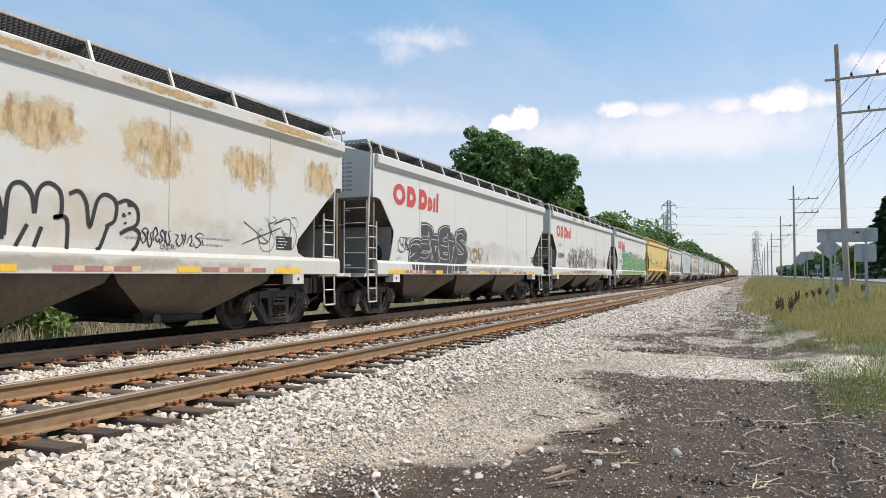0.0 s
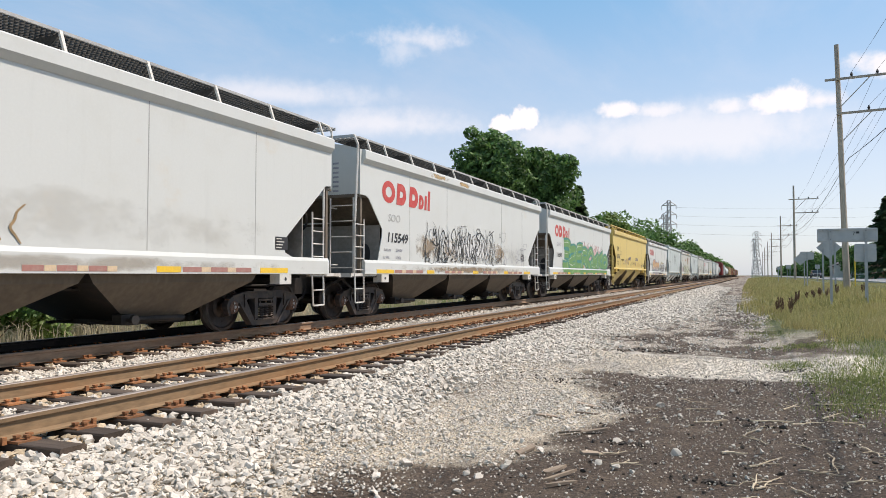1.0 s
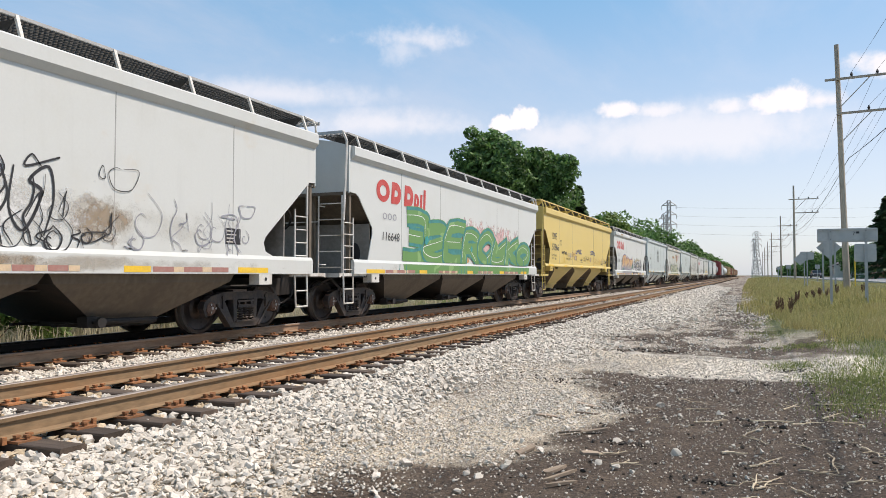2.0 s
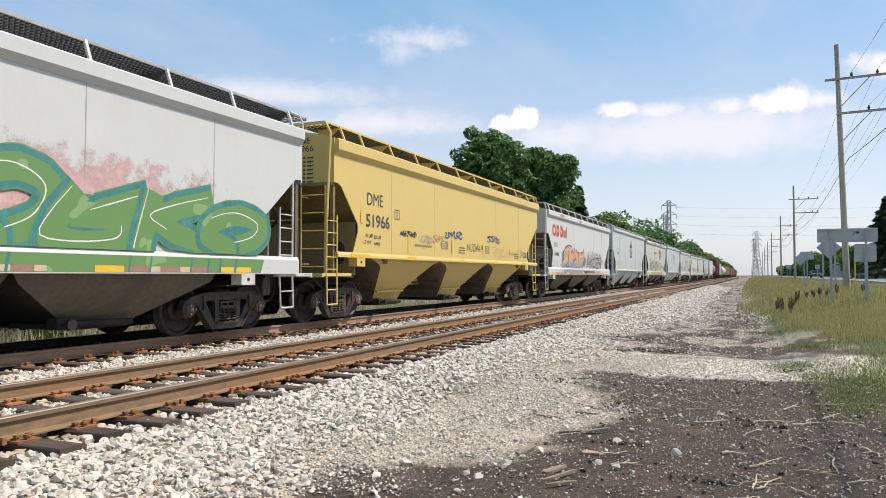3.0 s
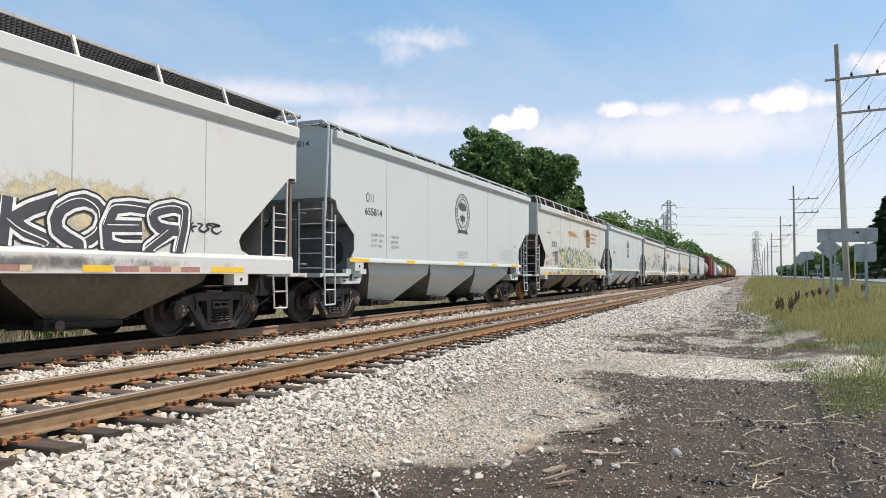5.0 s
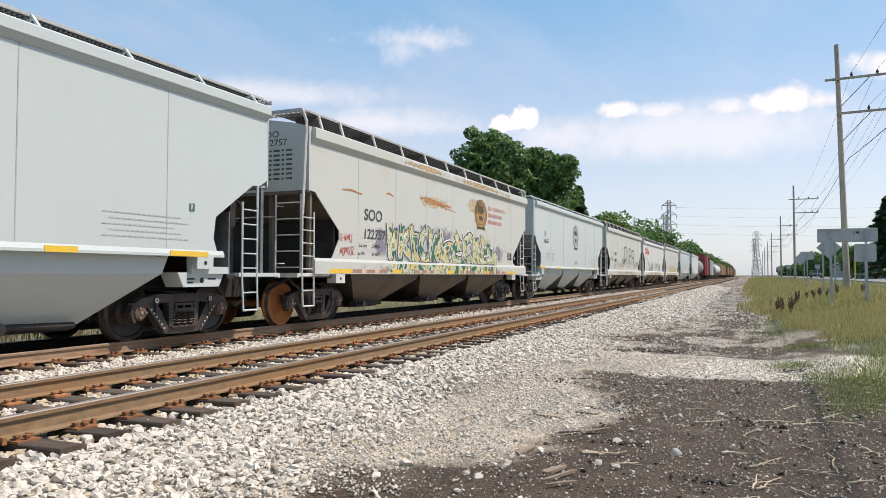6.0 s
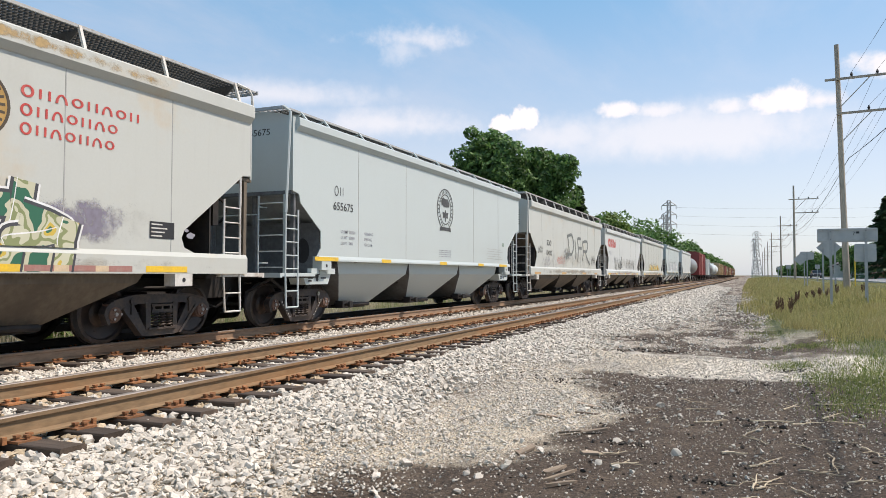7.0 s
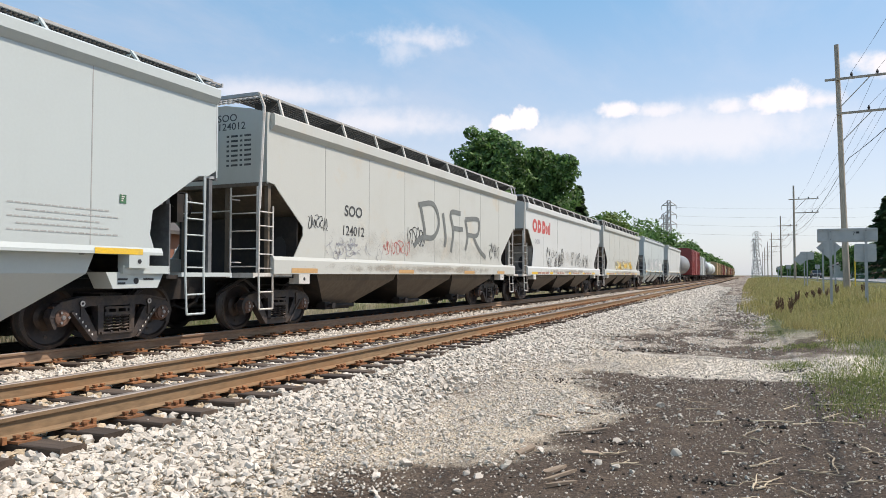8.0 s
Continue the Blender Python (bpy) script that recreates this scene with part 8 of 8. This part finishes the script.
M["dock"] = mat("dry_seed_brown", (0.14, 0.075, 0.048), 0.9, 0, 0.3, 20, island=0.4)
for i, (x, y) in enumerate(((0.95, 31), (1.05, 30), (1.35, 29.5), (1.7, 34), (1.9, 36), (2.1, 38), (2.6, 40), (2.9, 40.5), (3.2, 41), (3.5, 40.2), (3.8, 41.5), (4.1, 42), (3.0, 42), (5.0, 40), (5.15, 40.6), (3.4, 43), (2.2, 41))):
    dock(x, y, _b.uniform(0.45, 0.72), i)


# ---- road, signs, far side of the road ----
def road():
    g = Geo().box(9.6, -60, 0.90, 17.4, 1500, 1.035)
    ob = solid("road", g, M["asphalt"], "pale worn asphalt road", "road", kind="structure")
    k = Geo()
    for y in range(0, 400, 12):
        k.box(13.42, y, 1.036, 13.56, y + 3.5, 1.041)
    part("lane_marking", k, M["white_fit"], ob)
    part("kerb", Geo().box(9.35, -60, 0.85, 9.6, 1500, 1.10).box(17.4, -60, 0.85, 17.65, 1500, 1.12), M["concrete"], ob)


M["concrete"] = mat("pale_concrete", (0.45, 0.44, 0.41), 0.9, 0, 0.15, 20, (0.3, 0.29, 0.27), 0.4, 1)
road()


def sign(x, y, w, h, z, posts, label, diamond=False, text_mark=False, turn=0):
    z0 = float(height(x, y))
    s = thing("road_sign", label, "road sign", "signs along the road", at=pose(x, y, z0, 0, 0, turn))
    zc = z - z0
    if diamond:
        g = Geo().prism([(-w / 2, zc), (0, zc - h / 2), (w / 2, zc), (0, zc + h / 2)], 0.0, 0.008, "y")
    else:
        r = min(w, h) * 0.09
        poly = [(sx * (w / 2 - r) + r * math.cos(a), zc + sz * (h / 2 - r) + r * math.sin(a)) for sx, sz, a0 in ((1, 1, 0), (-1, 1, 1.571), (-1, -1, 3.142), (1, -1, 4.712)) for a in (a0, a0 + 0.78, a0 + 1.57)]
        g = Geo().prism(poly, 0.0, 0.008, "y")
    pan = part("panel", g, M["alu"], s)
    if not diamond and w > 2:
        part("rim", Geo().box(-w / 2 + 0.03, -0.03, zc + h / 2 - 0.07, w / 2 - 0.03, -0.001, zc + h / 2 - 0.03).box(-w / 2 + 0.03, -0.03, zc - h / 2 + 0.06, w / 2 - 0.03, -0.001, zc - h / 2 + 0.12), M["alu"], pan)
        t = bpy.data.curves.new("mark", "FONT")
        t.body, t.size = "7", 0.20
        tmp = bpy.data.objects.new("mark", t)
        me = bpy.data.meshes.new_from_object(tmp)
        bpy.data.objects.remove(tmp)
        me.materials.clear(), me.materials.append(M["ink"])
        mk = part("mark", me, None, pan)
        mk.matrix_basis = pose(0.18, -0.006, zc + 0.0, 90, 0, 0)
        part("mark", Geo().box(0.30, -0.006, zc + 0.06, 0.42, -0.004, zc + 0.14), M["ink"], pan)
    for px in posts:
        g = Geo().prism([(px - 0.045, -0.06), (px + 0.045, -0.06), (px + 0.045, -0.05), (px + 0.02, -0.05), (px + 0.02, -0.004), (px - 0.02, -0.004), (px - 0.02, -0.05), (px - 0.045, -0.05)], -0.2, zc + (h / 2 - 0.02 if not diamond else h * 0.3), "z")
        p = part("post", g, M["galv"], s)
        for bz in (-0.3, 0.3):
            part("bolt", Geo().rod((px, -0.062, zc + bz * h), (px, -0.072, zc + bz * h), 0.014, 6), M["wire"], p)


sign(3.48, 31.7, 2.08, 0.54, 3.16, (-0.58, 0.63), "wide grey sign seen from the back on two steel posts")
sign(4.46, 34.6, 0.82, 0.76, 2.55, (0.0,), "square grey sign seen from the back")
sign(4.05, 45.2, 1.25, 1.25, 3.15, (-0.3, 0.3), "diamond grey warning sign seen from the back", True)
sign(4.40, 67.3, 1.05, 0.67, 3.25, (0.0,), "small grey sign seen from the back")
sign(4.05, 70.0, 1.1, 1.1, 3.0, (0.3,), "diamond grey warning sign seen from the back", True)
sign(4.0, 122.0, 0.5, 0.45, 2.7, (0.0,), "tiny far sign beside the road")
sign(5.5, 124.0, 0.75, 0.55, 2.9, (-0.2, 0.2), "tiny far sign beside the road")
sign(7.3, 95.0, 0.5, 0.5, 2.6, (0.0,), "small far sign beside the road")
M["marker"] = mat("yellow_plastic", (0.72, 0.48, 0.03), 0.5, 0, 0.08, 20, (0.5, 0.35, 0.1), 0.3, 5)
g = Geo().rod((0, 0, 0), (0, 0, 2.3), 0.035, 10).rod((0, 0, 2.3), (0.0, 0, 2.34), 0.035, 10, 0.01)
solid("cable_marker", g, M["marker"], "yellow plastic cable guard beside the pole", "marker post", at=pose(5.95, 50.6, float(height(5.95)) - 0.05))


def parked_car(x, y):
    z = 1.037
    c = thing("parked_car", "dark car standing on the road far off", "car", at=pose(x, y, z))
    part("body", Geo().prism([(-2.2, 0.35), (2.2, 0.35), (2.25, 0.75), (1.2, 0.95), (-2.0, 0.98), (-2.25, 0.8)], -0.88, 0.88, "x"), M["black_car"], c)
    part("cabin", Geo().prism([(-1.9, 0.97), (1.1, 0.94), (0.5, 1.48), (-1.5, 1.5)], -0.76, 0.76, "x"), M["car_glass"], c)
    part("roof", Geo().prism([(-1.5, 1.5), (0.5, 1.48), (0.3, 1.54), (-1.3, 1.55)], -0.72, 0.72, "x"), M["black_car"], c)
    for sx in (-0.86, 0.86):
        part("headlight", Geo().rod((sx * 0.75, -2.24, 0.72), (sx * 0.75, -2.27, 0.72), 0.11, 10), M["white_fit"], c)
        for sy in (-1.35, 1.35):
            w = part("wheel", Geo().lathe([(sx - 0.1, 0.0), (sx - 0.1, 0.30), (sx - 0.07, 0.33), (sx + 0.07, 0.33), (sx + 0.1, 0.30), (sx + 0.1, 0)], 16, "x", (0, sy, 0.33)), M["ink"], c)
            part("rim", Geo().lathe([(sx - 0.11, 0.0), (sx - 0.11, 0.2), (sx + 0.11, 0.2), (sx + 0.11, 0)], 12, "x", (0, sy, 0.33)), M["galv"], w)


M["car_glass"] = mat("dark_car_glass", (0.02, 0.025, 0.03), 0.08, 0, 0.02, 5)
parked_car(11.8, 157.0)


def house(x, y, w, d, h, turn, wall, label):
    t = thing("house", label, "house", at=pose(x, y, 0.98, 0, 0, turn))
    part("wall", Geo().box(-w / 2, -d / 2, -0.2, w / 2, d / 2, h).prism([(-d / 2, h), (d / 2, h), (0, h + d * 0.24)], -w / 2, w / 2, "x"), wall, t)
    ro = part("roof", Geo().prism([(-d / 2 - 0.5, h - 0.2), (-d / 2 - 0.5, h), (0, h + d * 0.27 + 0.15), (d / 2 + 0.5, h), (d / 2 + 0.5, h - 0.2), (0, h + d * 0.24)], -w / 2 - 0.4, w / 2 + 0.4, "x"), M["shingle"], t)
    part("chimney", Geo().box(w * 0.2, -0.4, h, w * 0.2 + 0.7, 0.4, h + d * 0.27 + 1.0), M["brick"], ro)
    for i in range(3):
        px = -w / 2 + w * (i + 0.5) / 3
        n = "door" if i == 1 else "window"
        z0, z1 = (0.0, 2.05) if i == 1 else (0.9, 2.1)
        f = part(n, Geo().box(px - 0.55, -d / 2 - 0.05, z0, px + 0.55, -d / 2 - 0.003, z1), M["white_fit"], t)
        part("pane", Geo().box(px - 0.45, -d / 2 - 0.058, z0 + 0.1, px + 0.45, -d / 2 - 0.052, z1 - 0.1), M["car_glass"], f)


M["brick"] = mat("red_brown_brick", (0.26, 0.12, 0.08), 0.9, 0, 0.2, 30, (0.18, 0.09, 0.06), 0.5, 3)
M["shingle"] = mat("dark_roof_shingle", (0.09, 0.08, 0.075), 0.92, 0, 0.2, 20, (0.14, 0.12, 0.1), 0.5, 1)
house(25.0, 150, 12, 8, 2.9, -90, M["brick"], "low brick house with dark shingle roof beyond the road")
house(24.0, 215, 12, 8, 2.9, -90, M["concrete"], "pale low house beyond the road")
house(-33.0, 30, 14, 9, 3.0, 90, M["brick"], "red-brown house behind the bushes beyond the line")
for i, (x, y, h, w) in enumerate(((21.5, 122, 6.5, 5.5), (27, 175, 9, 8), (20.5, 178, 7, 6), (23, 240, 9, 8), (20, 270, 8.5, 8), (31, 200, 11, 9))):
    tree(x, y, h, w, 300 + i, M["leaf"], "green yard tree beyond the road", 3500, 0.26, 0.2, "yard trees")


def motions():
    # the train rolls towards the camera at an even speed, and its wheels turn with it
    for car, y0 in CARS.values():
        walk(car, [(t, pose(FAR, y0 - SPEED * t, RAIL)) for t in (0.0, 2.0, 4.0, 6.0, 8.0)])
    step = 1 / 30
    rows = [i * step for i in range(241)]
    for wheel, yc in WHEELS:
        walk(wheel, [(t, pose(0, yc, WR) @ Matrix.Rotation(SPEED * t / WR, 4, "X")) for t in rows])


motions()
